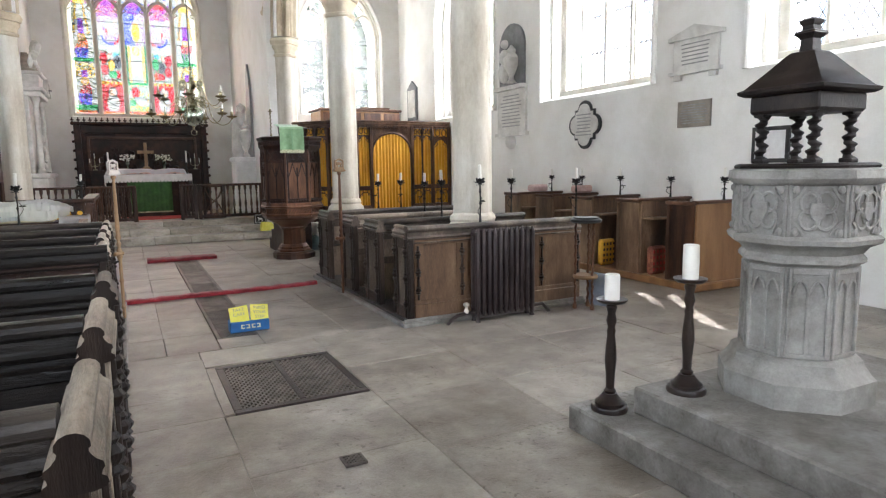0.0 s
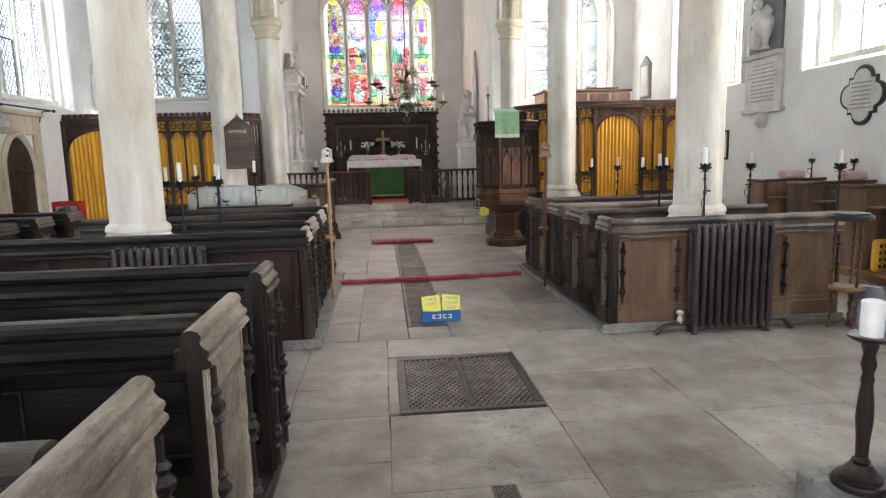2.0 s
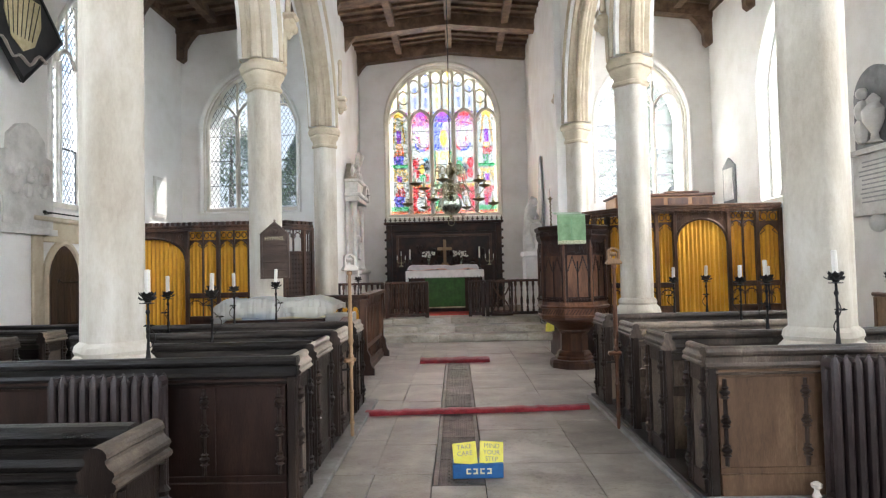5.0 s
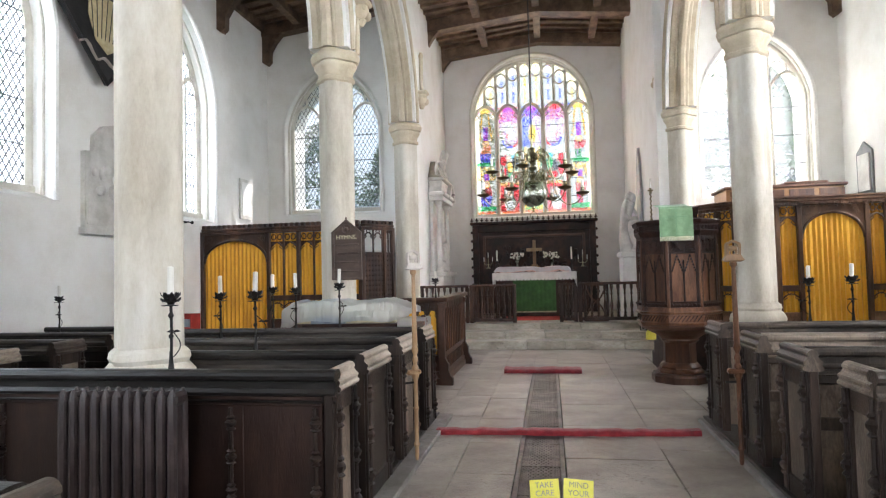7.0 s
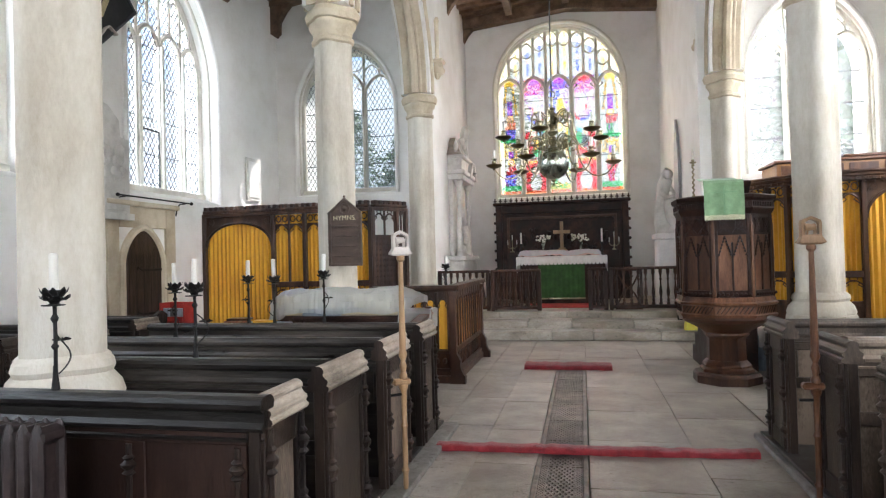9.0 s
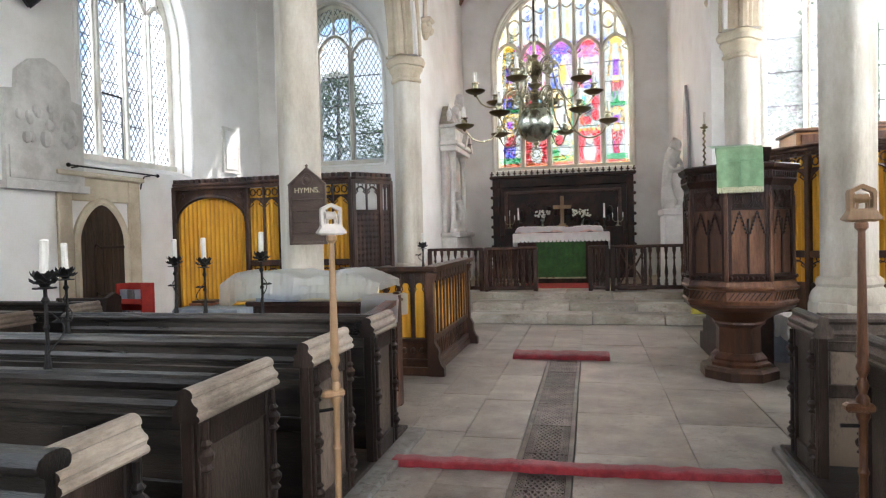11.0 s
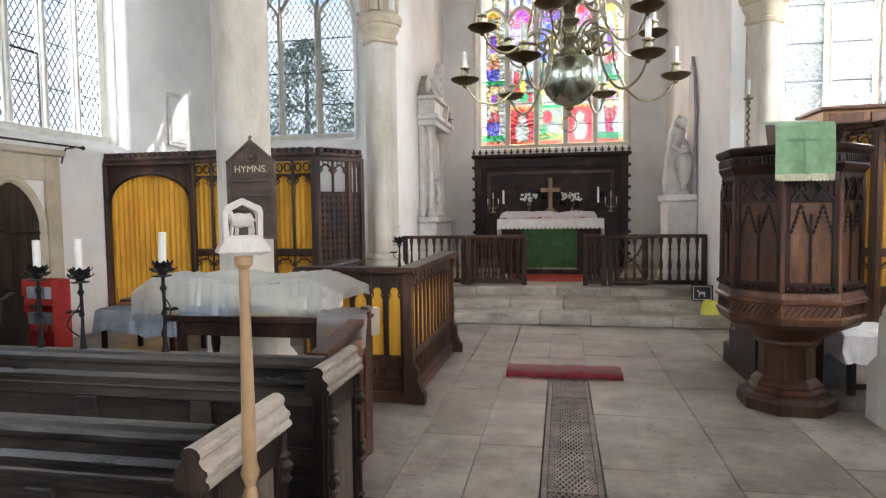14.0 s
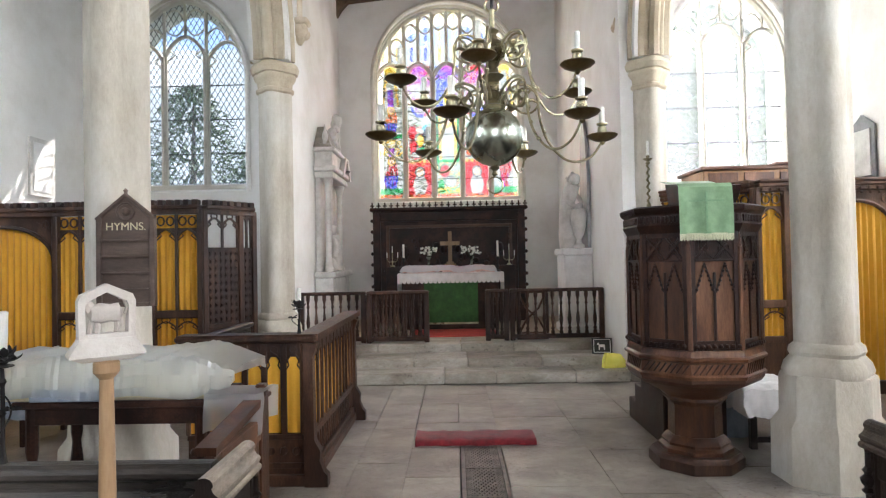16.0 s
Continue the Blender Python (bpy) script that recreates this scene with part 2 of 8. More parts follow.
pitted(FLAG, 24.0, 0.5)
STEP = surface("worn_step_stone", (0.17, 0.15, 0.115), (0.32, 0.285, 0.23), (0.52, 0.48, 0.41), 4.0, 0.6, bump=0.5, fine=40, stretch=(.5, 1, 1), spread=0.09)
PLATFORM = surface("grey_kerb_stone", (0.095, 0.082, 0.068), (0.19, 0.178, 0.16), (0.31, 0.30, 0.28), 7.0, 0.5, bump=0.55, fine=60, spread=0.08)
pitted(PLATFORM, 30.0, 0.4)
pitted(STEP, 20.0, 0.4)
JOINT = surface("dirt_joint", (0.03, 0.025, 0.02), (0.07, 0.060, 0.05), (0.20, 0.18, 0.15), 3.0, 0.95, bump=0.3)
OAK = surface("black_oak", (0.005, 0.004, 0.004), (0.016, 0.0125, 0.011), (0.062, 0.050, 0.041), 5.0, 0.36, bump=0.35, fine=90, stretch=(.22, 1.6, 1.6), spread=0.12, rough_var=0.2, spec=0.35)
OAKV = surface("black_oak_upright", (0.006, 0.004, 0.0035), (0.021, 0.0135, 0.010), (0.070, 0.046, 0.034), 5.0, 0.38, bump=0.35, fine=90, stretch=(1.6, 1.6, .22), spread=0.12, rough_var=0.2, spec=0.35)
OAKEND = surface("bleached_oak_end", (0.040, 0.029, 0.021), (0.150, 0.115, 0.085), (0.40, 0.335, 0.26), 7.0, 0.5, bump=0.45, fine=60, stretch=(1.4, .4, .6), spread=0.25)
PALEEND = surface("worn_pale_sheen_oak_end", (0.085, 0.066, 0.048), (0.33, 0.272, 0.21), (0.56, 0.485, 0.39), 7.0, 0.48, bump=0.6, fine=80, stretch=(1.5, .28, .5), spread=0.12)
CAPOAK = surface("worn_oak_capping", (0.004, 0.0032, 0.0028), (0.0135, 0.0108, 0.009), (0.075, 0.062, 0.051), 5.0, 0.33, bump=0.4, fine=60, stretch=(.22, 1.3, 1.3), spread=0.12, rough_var=0.2, spec=0.4)
SCREENDARK = surface("dark_brown_screen_oak", (0.010, 0.004, 0.0022), (0.042, 0.018, 0.010), (0.12, 0.058, 0.033), 5.0, 0.42, bump=0.3, fine=80, stretch=(1.4, 1.4, .3), spread=0.08, spec=0.4)
BOARDOAK = surface("faded_hymn_board_oak", (0.045, 0.026, 0.018), (0.095, 0.060, 0.043), (0.17, 0.115, 0.085), 6.0, 0.5, bump=0.3, fine=80, stretch=(.4, 1.2, 1.2), spread=0.05)
MIDOAK = surface("mid_brown_oak", (0.07, 0.038, 0.020), (0.15, 0.088, 0.050), (0.25, 0.16, 0.10), 4.0, 0.45, bump=0.2, fine=60, stretch=(1.2, 1.2, .3), spread=0.1)
SCREENOAK = surface("warm_screen_oak", (0.022, 0.009, 0.0045), (0.085, 0.040, 0.020), (0.20, 0.105, 0.056), 4.0, 0.42, bump=0.25, fine=80, stretch=(1.4, 1.4, .3), spread=0.08, spec=0.4)
TURNED = surface("dark_turned_wood", (0.008, 0.005, 0.004), (0.020, 0.012, 0.009), (0.050, 0.030, 0.020), 9.0, 0.34, bump=0.15, fine=60, stretch=(1, 1, .3), spread=0.05)
GREYOAK = surface("weathered_grey_oak", (0.024, 0.017, 0.012), (0.090, 0.066, 0.048), (0.28, 0.22, 0.165), 5.0, 0.42, bump=0.4, fine=80, stretch=(.9, 1.2, .35), spread=0.2)
DARKBROWN = surface("dark_brown_oak_panel", (0.005, 0.0022, 0.0016), (0.022, 0.0105, 0.0075), (0.060, 0.030, 0.021), 4.0, 0.42, bump=0.3, fine=80, stretch=(1.2, 1.2, .25), spread=0.06, spec=0.35)
FADEDOAK = surface("sun_faded_brown_oak", (0.040, 0.020, 0.011), (0.150, 0.086, 0.047), (0.32, 0.21, 0.125), 4.0, 0.45, bump=0.3, fine=80, stretch=(1.2, 1.2, .25), spread=0.06)
BROWN = surface("brown_oak", (0.016, 0.0055, 0.003), (0.085, 0.034, 0.016), (0.23, 0.110, 0.054), 4.0, 0.38, bump=0.25, fine=80, stretch=(1.4, 1.4, .25), spread=0.08, spec=0.4)
BROWNH = surface("brown_oak_rail", (0.028, 0.010, 0.0055), (0.082, 0.035, 0.018), (0.17, 0.084, 0.044), 4.0, 0.38, bump=0.2, fine=70, stretch=(.3, 1.4, 1.4), spread=0.08, spec=0.45)
DEEP = surface("dark_carved_oak", (0.004, 0.0015, 0.001), (0.019, 0.0068, 0.004), (0.068, 0.027, 0.015), 5.0, 0.46, bump=0.25, fine=80, spread=0.06, spec=0.3)
LIGHTOAK = surface("honey_oak_panel", (0.16, 0.075, 0.028), (0.25, 0.125, 0.048), (0.34, 0.185, 0.078), 4.0, 0.4, bump=0.12, fine=60, stretch=(1.4, 1.4, .25), spread=0.06)
PALEWOOD = surface("pale_turned_wood", (0.20, 0.115, 0.055), (0.31, 0.19, 0.095), (0.44, 0.29, 0.16), 6.0, 0.42, bump=0.12, fine=60, stretch=(1.4, 1.4, .2), spread=0.06)
CARVING = surface("bleached_carved_lime_wood", (0.42, 0.36, 0.30), (0.54, 0.48, 0.42), (0.64, 0.59, 0.53), 9.0, 0.7, bump=0.3)
ROOF = surface("roof_timber", (0.035, 0.020, 0.012), (0.12, 0.072, 0.043), (0.25, 0.16, 0.10), 4.0, 0.7, bump=0.3, spread=0.2)
IRON = surface("black_iron", (0.010, 0.010, 0.010), (0.020, 0.019, 0.018), (0.040, 0.037, 0.034), 18.0, 0.5, metal=0.6, bump=0.2)
COVER = surface("blackened_cover_oak", (0.006, 0.0045, 0.004), (0.015, 0.011, 0.0095), (0.038, 0.027, 0.022), 9.0, 0.52, bump=0.25, fine=80, stretch=(1, 1, .4), spread=0.05, spec=0.3)
GRATE = surface("cast_iron_grate", (0.065, 0.056, 0.048), (0.15, 0.13, 0.114), (0.26, 0.228, 0.197), 12.0, 0.5, metal=0.35, bump=0.2)
RADIATOR = surface("brown_painted_iron", (0.012, 0.008, 0.0075), (0.030, 0.020, 0.019), (0.062, 0.044, 0.041), 8.0, 0.42, bump=0.2, spread=0.03)
BRASS = surface("tarnished_brass", (0.20, 0.17, 0.10), (0.36, 0.32, 0.20), (0.52, 0.48, 0.32), 9.0, 0.30, metal=1.0, bump=0.08)
DARKBRASS = surface("dark_brass_pan", (0.10, 0.075, 0.035), (0.20, 0.155, 0.075), (0.32, 0.26, 0.14), 9.0, 0.33, metal=1.0, bump=0.06)
PEWTER = surface("dulled_brass_globe", (0.32, 0.36, 0.30), (0.45, 0.49, 0.41), (0.58, 0.61, 0.50), 7.0, 0.26, metal=1.0, bump=0.04)
WAX = surface("candle_wax", (0.76, 0.73, 0.66), (0.83, 0.81, 0.74), (0.88, 0.86, 0.80), 10.0, 0.5, bump=0.05)
LINEN = surface("white_linen", (0.70, 0.68, 0.66), (0.80, 0.78, 0.76), (0.87, 0.86, 0.84), 9.0, 0.9, bump=0.15, fine=160, sheen=0.2)
GREEN = surface("green_damask", (0.022, 0.075, 0.014), (0.036, 0.115, 0.022), (0.055, 0.16, 0.035), 16.0, 0.75, bump=0.15, fine=160, sheen=0.2)
SAGE = surface("sage_silk", (0.125, 0.225, 0.105), (0.17, 0.295, 0.145), (0.23, 0.37, 0.20), 16.0, 0.6, bump=0.2, fine=160, sheen=0.2)
BRAID = surface("dull_green_braid", (0.12, 0.23, 0.11), (0.165, 0.30, 0.155), (0.21, 0.36, 0.2), 30.0, 0.8, bump=0.3, fine=200)
FRINGE = surface("cream_fringe", (0.50, 0.50, 0.32), (0.62, 0.62, 0.42), (0.72, 0.72, 0.52), 40.0, 0.9, bump=0.3, fine=200)
RED = surface("red_carpet", (0.13, 0.008, 0.013), (0.27, 0.015, 0.025), (0.42, 0.035, 0.046), 22.0, 0.95, bump=0.8, fine=160, sheen=0.3)
BRIGHTRED = surface("bright_red_cloth", (0.30, 0.020, 0.016), (0.42, 0.030, 0.022), (0.52, 0.05, 0.035), 9.0, 0.7, bump=0.1)
CURTAIN = surface("amber_curtain", (0.56, 0.25, 0.012), (0.76, 0.39, 0.022), (0.88, 0.50, 0.045), 3.0, 0.75, bump=0.1, fine=140, stretch=(1, 1, .4), sheen=0.15)
MARBLE = surface("grey_white_marble", (0.50, 0.48, 0.44), (0.64, 0.62, 0.58), (0.76, 0.74, 0.70), 6.0, 0.55, bump=0.15, spread=0.05)
DARKMARBLE = surface("slate_marble", (0.10, 0.10, 0.10), (0.17, 0.17, 0.17), (0.26, 0.25, 0.25), 5.0, 0.5, bump=0.1)
GREYSLATE = surface("pale_grey_slate", (0.20, 0.20, 0.21), (0.30, 0.30, 0.31), (0.40, 0.40, 0.41), 5.0, 0.5, bump=0.15)
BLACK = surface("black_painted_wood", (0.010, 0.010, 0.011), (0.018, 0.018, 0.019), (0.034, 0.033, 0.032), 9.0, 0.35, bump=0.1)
LETTER = surface("dark_lettering", (0.22, 0.22, 0.21), (0.30, 0.30, 0.29), (0.38, 0.38, 0.37), 20.0, 0.7, bump=0.0)
GILT = surface("gilt_lettering", (0.55, 0.46, 0.26), (0.66, 0.58, 0.36), (0.76, 0.68, 0.46), 20.0, 0.45, bump=0.0)
YELLOW = surface("yellow_paper", (0.72, 0.66, 0.08), (0.80, 0.74, 0.13), (0.86, 0.80, 0.20), 9.0, 0.7, bump=0.05)
BLUE = surface("blue_card_box", (0.012, 0.09, 0.26), (0.02, 0.13, 0.36), (0.035, 0.17, 0.42), 9.0, 0.5, bump=0.05)
GREYCLOTH = surface("grey_blue_cloth", (0.20, 0.23, 0.28), (0.28, 0.32, 0.38), (0.38, 0.42, 0.48), 7.0, 0.85, bump=0.2, fine=120)
CREAMPAPER = surface("cream_board", (0.62, 0.55, 0.36), (0.72, 0.65, 0.46), (0.80, 0.74, 0.56), 6.0, 0.7, bump=0.1)
LEAD = surface("lead_came", (0.05, 0.05, 0.052), (0.09, 0.09, 0.092), (0.13, 0.13, 0.13), 20.0, 0.6, metal=0.3, bump=0.1)
TAPESTRY = surface("patterned_hassock_wool", (0.20, 0.06, 0.04), (0.34, 0.13, 0.07), (0.42, 0.28, 0.16), 28.0, 0.95, bump=0.4, fine=120, spread=0.2)
PINK = surface("rose_cloth", (0.52, 0.33, 0.29), (0.64, 0.45, 0.40), (0.74, 0.58, 0.53), 14.0, 0.9, bump=0.2)
FLOWER = surface("white_petals", (0.70, 0.70, 0.60), (0.80, 0.80, 0.70), (0.88, 0.88, 0.80), 20.0, 0.7, bump=0.1)
LEAF = surface("leaf_green", (0.050, 0.085, 0.035), (0.085, 0.13, 0.060), (0.12, 0.18, 0.085), 3.0, 0.6, bump=0.1, spread=0.2)
BARK = surface("bark", (0.05, 0.04, 0.03), (0.10, 0.08, 0.06), (0.16, 0.13, 0.10), 8.0, 0.9, bump=0.6)
GRASS = surface("churchyard_grass", (0.035, 0.060, 0.018), (0.060, 0.095, 0.028), (0.095, 0.13, 0.045), 1.0, 0.9, bump=0.4)
TILE = surface("chancel_floor_tile", (0.26, 0.19, 0.12), (0.38, 0.29, 0.19), (0.48, 0.38, 0.27), 4.0, 0.5, bump=0.15)
PANE = glass("old_clear_glass", (0.94, 0.97, 0.98), 0.05, 0.14)
SHEET = glass("polythene_sheet", (0.93, 0.96, 1.0), 0.10, 0.66)
STAIN = [glass("stained_glass_" + n, c, 0.03, 0.12) for n, c in (
    ("white", (0.50, 0.49, 0.45)), ("ruby", (0.55, 0.02, 0.03)), ("blue", (0.06, 0.10, 0.60)), ("green", (0.04, 0.36, 0.12)),
    ("gold", (0.80, 0.50, 0.06)), ("purple", (0.34, 0.04, 0.40)), ("flesh", (0.78, 0.50, 0.38)), ("grey", (0.34, 0.36, 0.40)), ("lead", (0.04, 0.04, 0.05)), ("orange", (0.72, 0.16, 0.02)), ("cyan", (0.10, 0.42, 0.62)))]


def glow(name, color, strength):
    m = bpy.data.materials.new(name)
    m.use_nodes = True
    t = m.node_tree
    t.nodes.remove(t.nodes["Principled BSDF"])
    e = t.nodes.new("ShaderNodeEmission")
    e.inputs[0].default_value, e.inputs[1].default_value = (*color, 1), strength
    t.links.new(e.outputs[0], t.nodes["Material Output"].inputs[0])
    return m


HAZE = glow("hazy_daylight", (0.88, 0.96, 1.0), 0.48)

# ---- structure ----
WX, EX = -5.35, 7.6          # inner faces of the north and south aisle walls
EY, CY, WY = 17.0, 20.6, -5.0  # east walls of the aisles and the chancel, west wall
NA, SA = -1.40, 3.97         # centre lines of the two arcades
TH = 0.75                    # outer walls' thickness


def head(s, p):
    return max(0.0, 1 - abs(s) ** p) ** (0.62 if p < 1.85 else 0.5)


def wall_with(name, label, put, u0, u1, z0, z1, openings, th, mat):
    """A wall from u0 to u1 with arched openings. put(u, d, z) places a point d deep into the wall.
    An opening: centre, half width inside, half width outside, sill inside, sill outside, spring, rise inside, rise outside, power."""
    m = M()
    u = u0
    K = 24
    for uc, wi, wo, si, so, sp, ri, ro, p in sorted(openings):
        m.quad(put(u, 0, z0), put(uc - wi, 0, z0), put(uc - wi, 0, z1), put(u, 0, z1))
        S = [-math.cos(math.pi * i / K) for i in range(K + 1)]
        for a, c in zip(S, S[1:]):
            for w, s, r, d in ((wi, si, ri, 0), (wo, so, ro, th)):
                ua, ub = uc + a * w, uc + c * w
                if s > z0 + 1e-6:
                    m.quad(put(ua, d, z0), put(ub, d, z0), put(ub, d, s), put(ua, d, s))
                m.quad(put(ua, d, sp + r * head(a, p)), put(ub, d, sp + r * head(c, p)), put(ub, d, z1), put(ua, d, z1))
            pa = [(uc + a * wi, 0, sp + ri * head(a, p)), (uc + a * wo, th, sp + ro * head(a, p))]
            pb = [(uc + c * wi, 0, sp + ri * head(c, p)), (uc + c * wo, th, sp + ro * head(c, p))]
            m.quad(put(*pa[0]), put(*pb[0]), put(*pb[1]), put(*pa[1]))
            if si > z0 + 1e-6:
                m.quad(put(uc + a * wi, 0, si), put(uc + c * wi, 0, si), put(uc + c * wo, th, so), put(uc + a * wo, th, so))
        for sg in (-1, 1):
            m.quad(put(uc + sg * wi, 0, si), put(uc + sg * wi, 0, sp), put(uc + sg * wo, th, sp), put(uc + sg * wo, th, so))
        # outer face beside the opening
        m.quad(put(uc - wi, th, z0), put(uc - wo, th, z0), put(uc - wo, th, z1), put(uc - wi, th, z1))
        m.quad(put(uc + wo, th, z0), put(uc + wi, th, z0), put(uc + wi, th, z1), put(uc + wo, th, z1))
        m.quad(put(u, th, z0), put(uc - wi, th, z0), put(uc - wi, th, z1), put(u, th, z1))
        u = uc + wi
    m.quad(put(u, 0, z0), put(u1, 0, z0), put(u1, 0, z1), put(u, 0, z1))
    m.quad(put(u, th, z0), put(u1, th, z0), put(u1, th, z1), put(u, th, z1))
    for uu in (u0, u1):
        m.quad(put(uu, 0, z0), put(uu, th, z0), put(uu, th, z1), put(uu, 0, z1))
    m.quad(put(u0, 0, z1), put(u1, 0, z1), put(u1, th, z1), put(u0, th, z1))
    return solid(name, m, mat, label, "wall", kind="structure", smooth=30)


put_n = lambda u, d, z: (WX - d, u, z)
put_s = lambda u, d, z: (EX + d, u, z)
put_en = lambda u, d, z: (u, EY + d, z)
put_ec = lambda u, d, z: (u, CY + d, z)

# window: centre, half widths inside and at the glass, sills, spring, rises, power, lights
# north 0.7 and 4.9, south 0.0: unseen bays added to admit light
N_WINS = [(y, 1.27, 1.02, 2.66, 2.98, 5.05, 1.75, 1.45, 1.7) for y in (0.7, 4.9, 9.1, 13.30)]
S_WINS = [(y, 1.42, 1.02, 2.76, 3.02, 5.05, 1.75, 1.45, 1.7) for y in (0.0, 4.45, 8.85, 13.3)]
NE_WIN = (-3.68, 1.22, 1.02, 3.02, 3.26, 5.15, 1.45, 1.25, 1.75)
# unseen west window, added as an opening for its fill lamp
W_WIN_ADDED = (1.28, 1.50, 1.36, 2.30, 2.60, 5.0, 1.9, 1.6, 1.8)
SE_WIN = (5.92, 1.16, 1.00, 3.02, 3.26, 5.15, 1.45, 1.25, 1.75)
CE_WIN = (1.01, 1.74, 1.58, 3.10, 3.30, 6.00, 1.80, 1.52, 2.2)
wall_with("wall_north", "white limewashed north aisle wall with traceried windows", put_n, WY, EY + TH, -0.05, 8.2, N_WINS, TH, WALL)
wall_with("wall_south", "white limewashed south aisle wall with traceried windows", put_s, WY, EY + TH, -0.05, 8.2, S_WINS, TH, WALL)
wall_with("wall_east_1", "white limewashed end wall of the north aisle", put_en, WX, -1.72, -0.05, 8.2, [NE_WIN], TH, WALL)
wall_with("wall_east_2", "white limewashed end wall of the south aisle", put_en, 4.2, EX, -0.05, 8.2, [SE_WIN], TH, WALL)
wall_with("wall_east_3", "white limewashed chancel end wall", put_ec, -2.25, 4.2, -0.05, 9.4, [CE_WIN], TH, WALL)
put_w = lambda u, d, z: (u, WY - d, z)
wall_with("wall_west", "plain limewashed west wall with an added unseen window", put_w, WX - TH, EX + TH, -0.05, 9.3, [W_WIN_ADDED], TH, WALL)
solid("chancel_wall_north", M().box(-1.72, 15.22, -.05, -1.50, CY - .002, 8.6), WALL, "limewashed north wall of the chancel", "wall", kind="structure")
solid("chancel_wall_south", M().box(3.55, 15.22, -.05, 3.77, CY - .002, 8.6), WALL, "limewashed south wall of the chancel", "wall", kind="structure")


def window_at(idx, put, win, lights, depth, glass_of=None, lattice=(0.105, 0.175), casement=None, lead_r=0.0105):
    """Stone mullions and tracery, leading and panes of one window, set depth into the wall."""
    uc, wi, wo, si, so, sp, ri, ro, p = win
    w = wi + (wo - wi) * depth / TH
    z0 = si + (so - si) * depth / TH
    rise = ri + (ro - ri) * depth / TH
    th = thing("window_%d" % idx, "stone traceried church window with leaded glass", "window", put(uc, depth, z0), kind="structure")
    o = tuple(th.matrix_basis.translation)
    top = lambda u: sp + rise * head((u - uc) / w, p)
    pitch = 2 * w / lights
    lh = sp + (0.25 if lights < 5 else 0.0)      # spring of the lights' heads
    rl = pitch * 0.62

    def bar(pts, r, flat):
        return M(o).tube([put(a, depth, b) for a, b in pts], r, 8, flat=flat)
    frame_pts = [(uc - w, z0)] + [(uc + s * w, top(uc + s * w)) for s in [-math.cos(math.pi * i / 28) for i in range(29)]] + [(uc + w, z0)]
    part("window_frame", bar(frame_pts, 0.06, 1.5), TRACERY, th)
    sill = M(o)
    a, b = put(uc - w, depth - .12, z0 - .05), put(uc + w, depth + .12, z0 + .05)
    sill.box(*a, *b, 0.015)
    part("window_sill", sill, TRACERY, th)
    for i in range(1, lights):
        u = uc - w + pitch * i
        mu = M(o)
        for r, q in ((0.030, .10), (0.052, .05)) if lights < 5 else ((0.036, .12), (0.060, .07)):
            a, b = put(u - r, depth - q, z0), put(u + r, depth + q, min(lh + rl * .2, top(u)))
            mu.box(*a, *b, 0.012)
        part("mullion", mu, TRACERY, th)
    trac = M(o)
    hv = 1.65 if lights == 5 else 1.0
    for i in range(lights):
        a, b = uc - w + pitch * i, uc - w + pitch * (i + 1)
        mid = (a + b) / 2
        lhh = min(lh, top(a + .04) - .1, top(b - .04) - .1) if i in (0, lights - 1) else lh
        hd = pointed(a, b, lhh, rl, 7, 1.7)
        trac.tube([put(q[0], depth, q[1]) for q in hd], 0.034 * hv, 6, flat=1.4)
        # cusps
        for sg in (-1, 1):
            cu = [(mid + sg * pitch * .44, lhh + .02), (mid + sg * pitch * .25, lhh + rl * .28), (mid + sg * pitch * .40, lhh + rl * .50)]
            trac.tube([put(q[0], depth, q[1]) for q in cu], 0.016 * hv, 5)
        apex = lhh + rl
        if top(mid) > apex + .12:
            trac.tube([put(mid, depth, apex - .02), put(mid, depth, top(mid))], 0.026 * hv, 6, flat=1.4)
    for i in range(1, lights):
        u = uc - w + pitch * i
        if top(u) > lh + .25:
            trac.tube([put(u, depth, lh), put(u, depth, top(u))], 0.030 * hv, 6, flat=1.4)
    n2 = 2 * lights
    for i in range(1, n2 - 1):
        a, b = uc - w + pitch * i / 2, uc - w + pitch * (i + 1) / 2
        t = min(top(a), top(b)) - pitch * .36
        if t > lh + rl * .6:
            trac.tube([put(q[0], depth, q[1]) for q in pointed(a, b, t, pitch * .32, 5)], 0.018 * hv, 5)
            trac.tube([put(q[0], depth, q[1]) for q in pointed(a, b, t, -pitch * .30, 5)], 0.014 * hv, 5) if t - pitch * .3 > lh + rl else None
    part("tracery", trac, TRACERY, th, "cusped stone tracery in the window's head")
    # hood round the opening on the inner face
    hood = [(uc - wi, sp - .3)] + [(uc + s * wi, sp + ri * head(s, p)) for s in [-math.cos(math.pi * i / 28) for i in range(29)]] + [(uc + wi, sp - .3)]
    part("hood_mould", M(o).tube([put(a, -0.012, b) for a, b in [(uc - wi, si)] + hood[1:-1] + [(uc + wi, si)]], 0.045, 8), TRACERY if lights == 5 else WALL, th)
    rv = [(uc + s * (wi + w) / 2, sp + (ri + rise) / 2 * head(s, p)) for s in [-math.cos(math.pi * i / 28) for i in range(29)]]
    part("reveal_roll", M(o).tube([put(a, depth * .5, b) for a, b in [(uc - (wi + w) / 2, (si + z0) / 2)] + rv + [(uc + (wi + w) / 2, (si + z0) / 2)]], 0.03, 8), TRACERY, th)
    if glass_of:
        glass_of(th, o, put, uc, w, z0, top, lights, depth, pitch, lh)
        return th
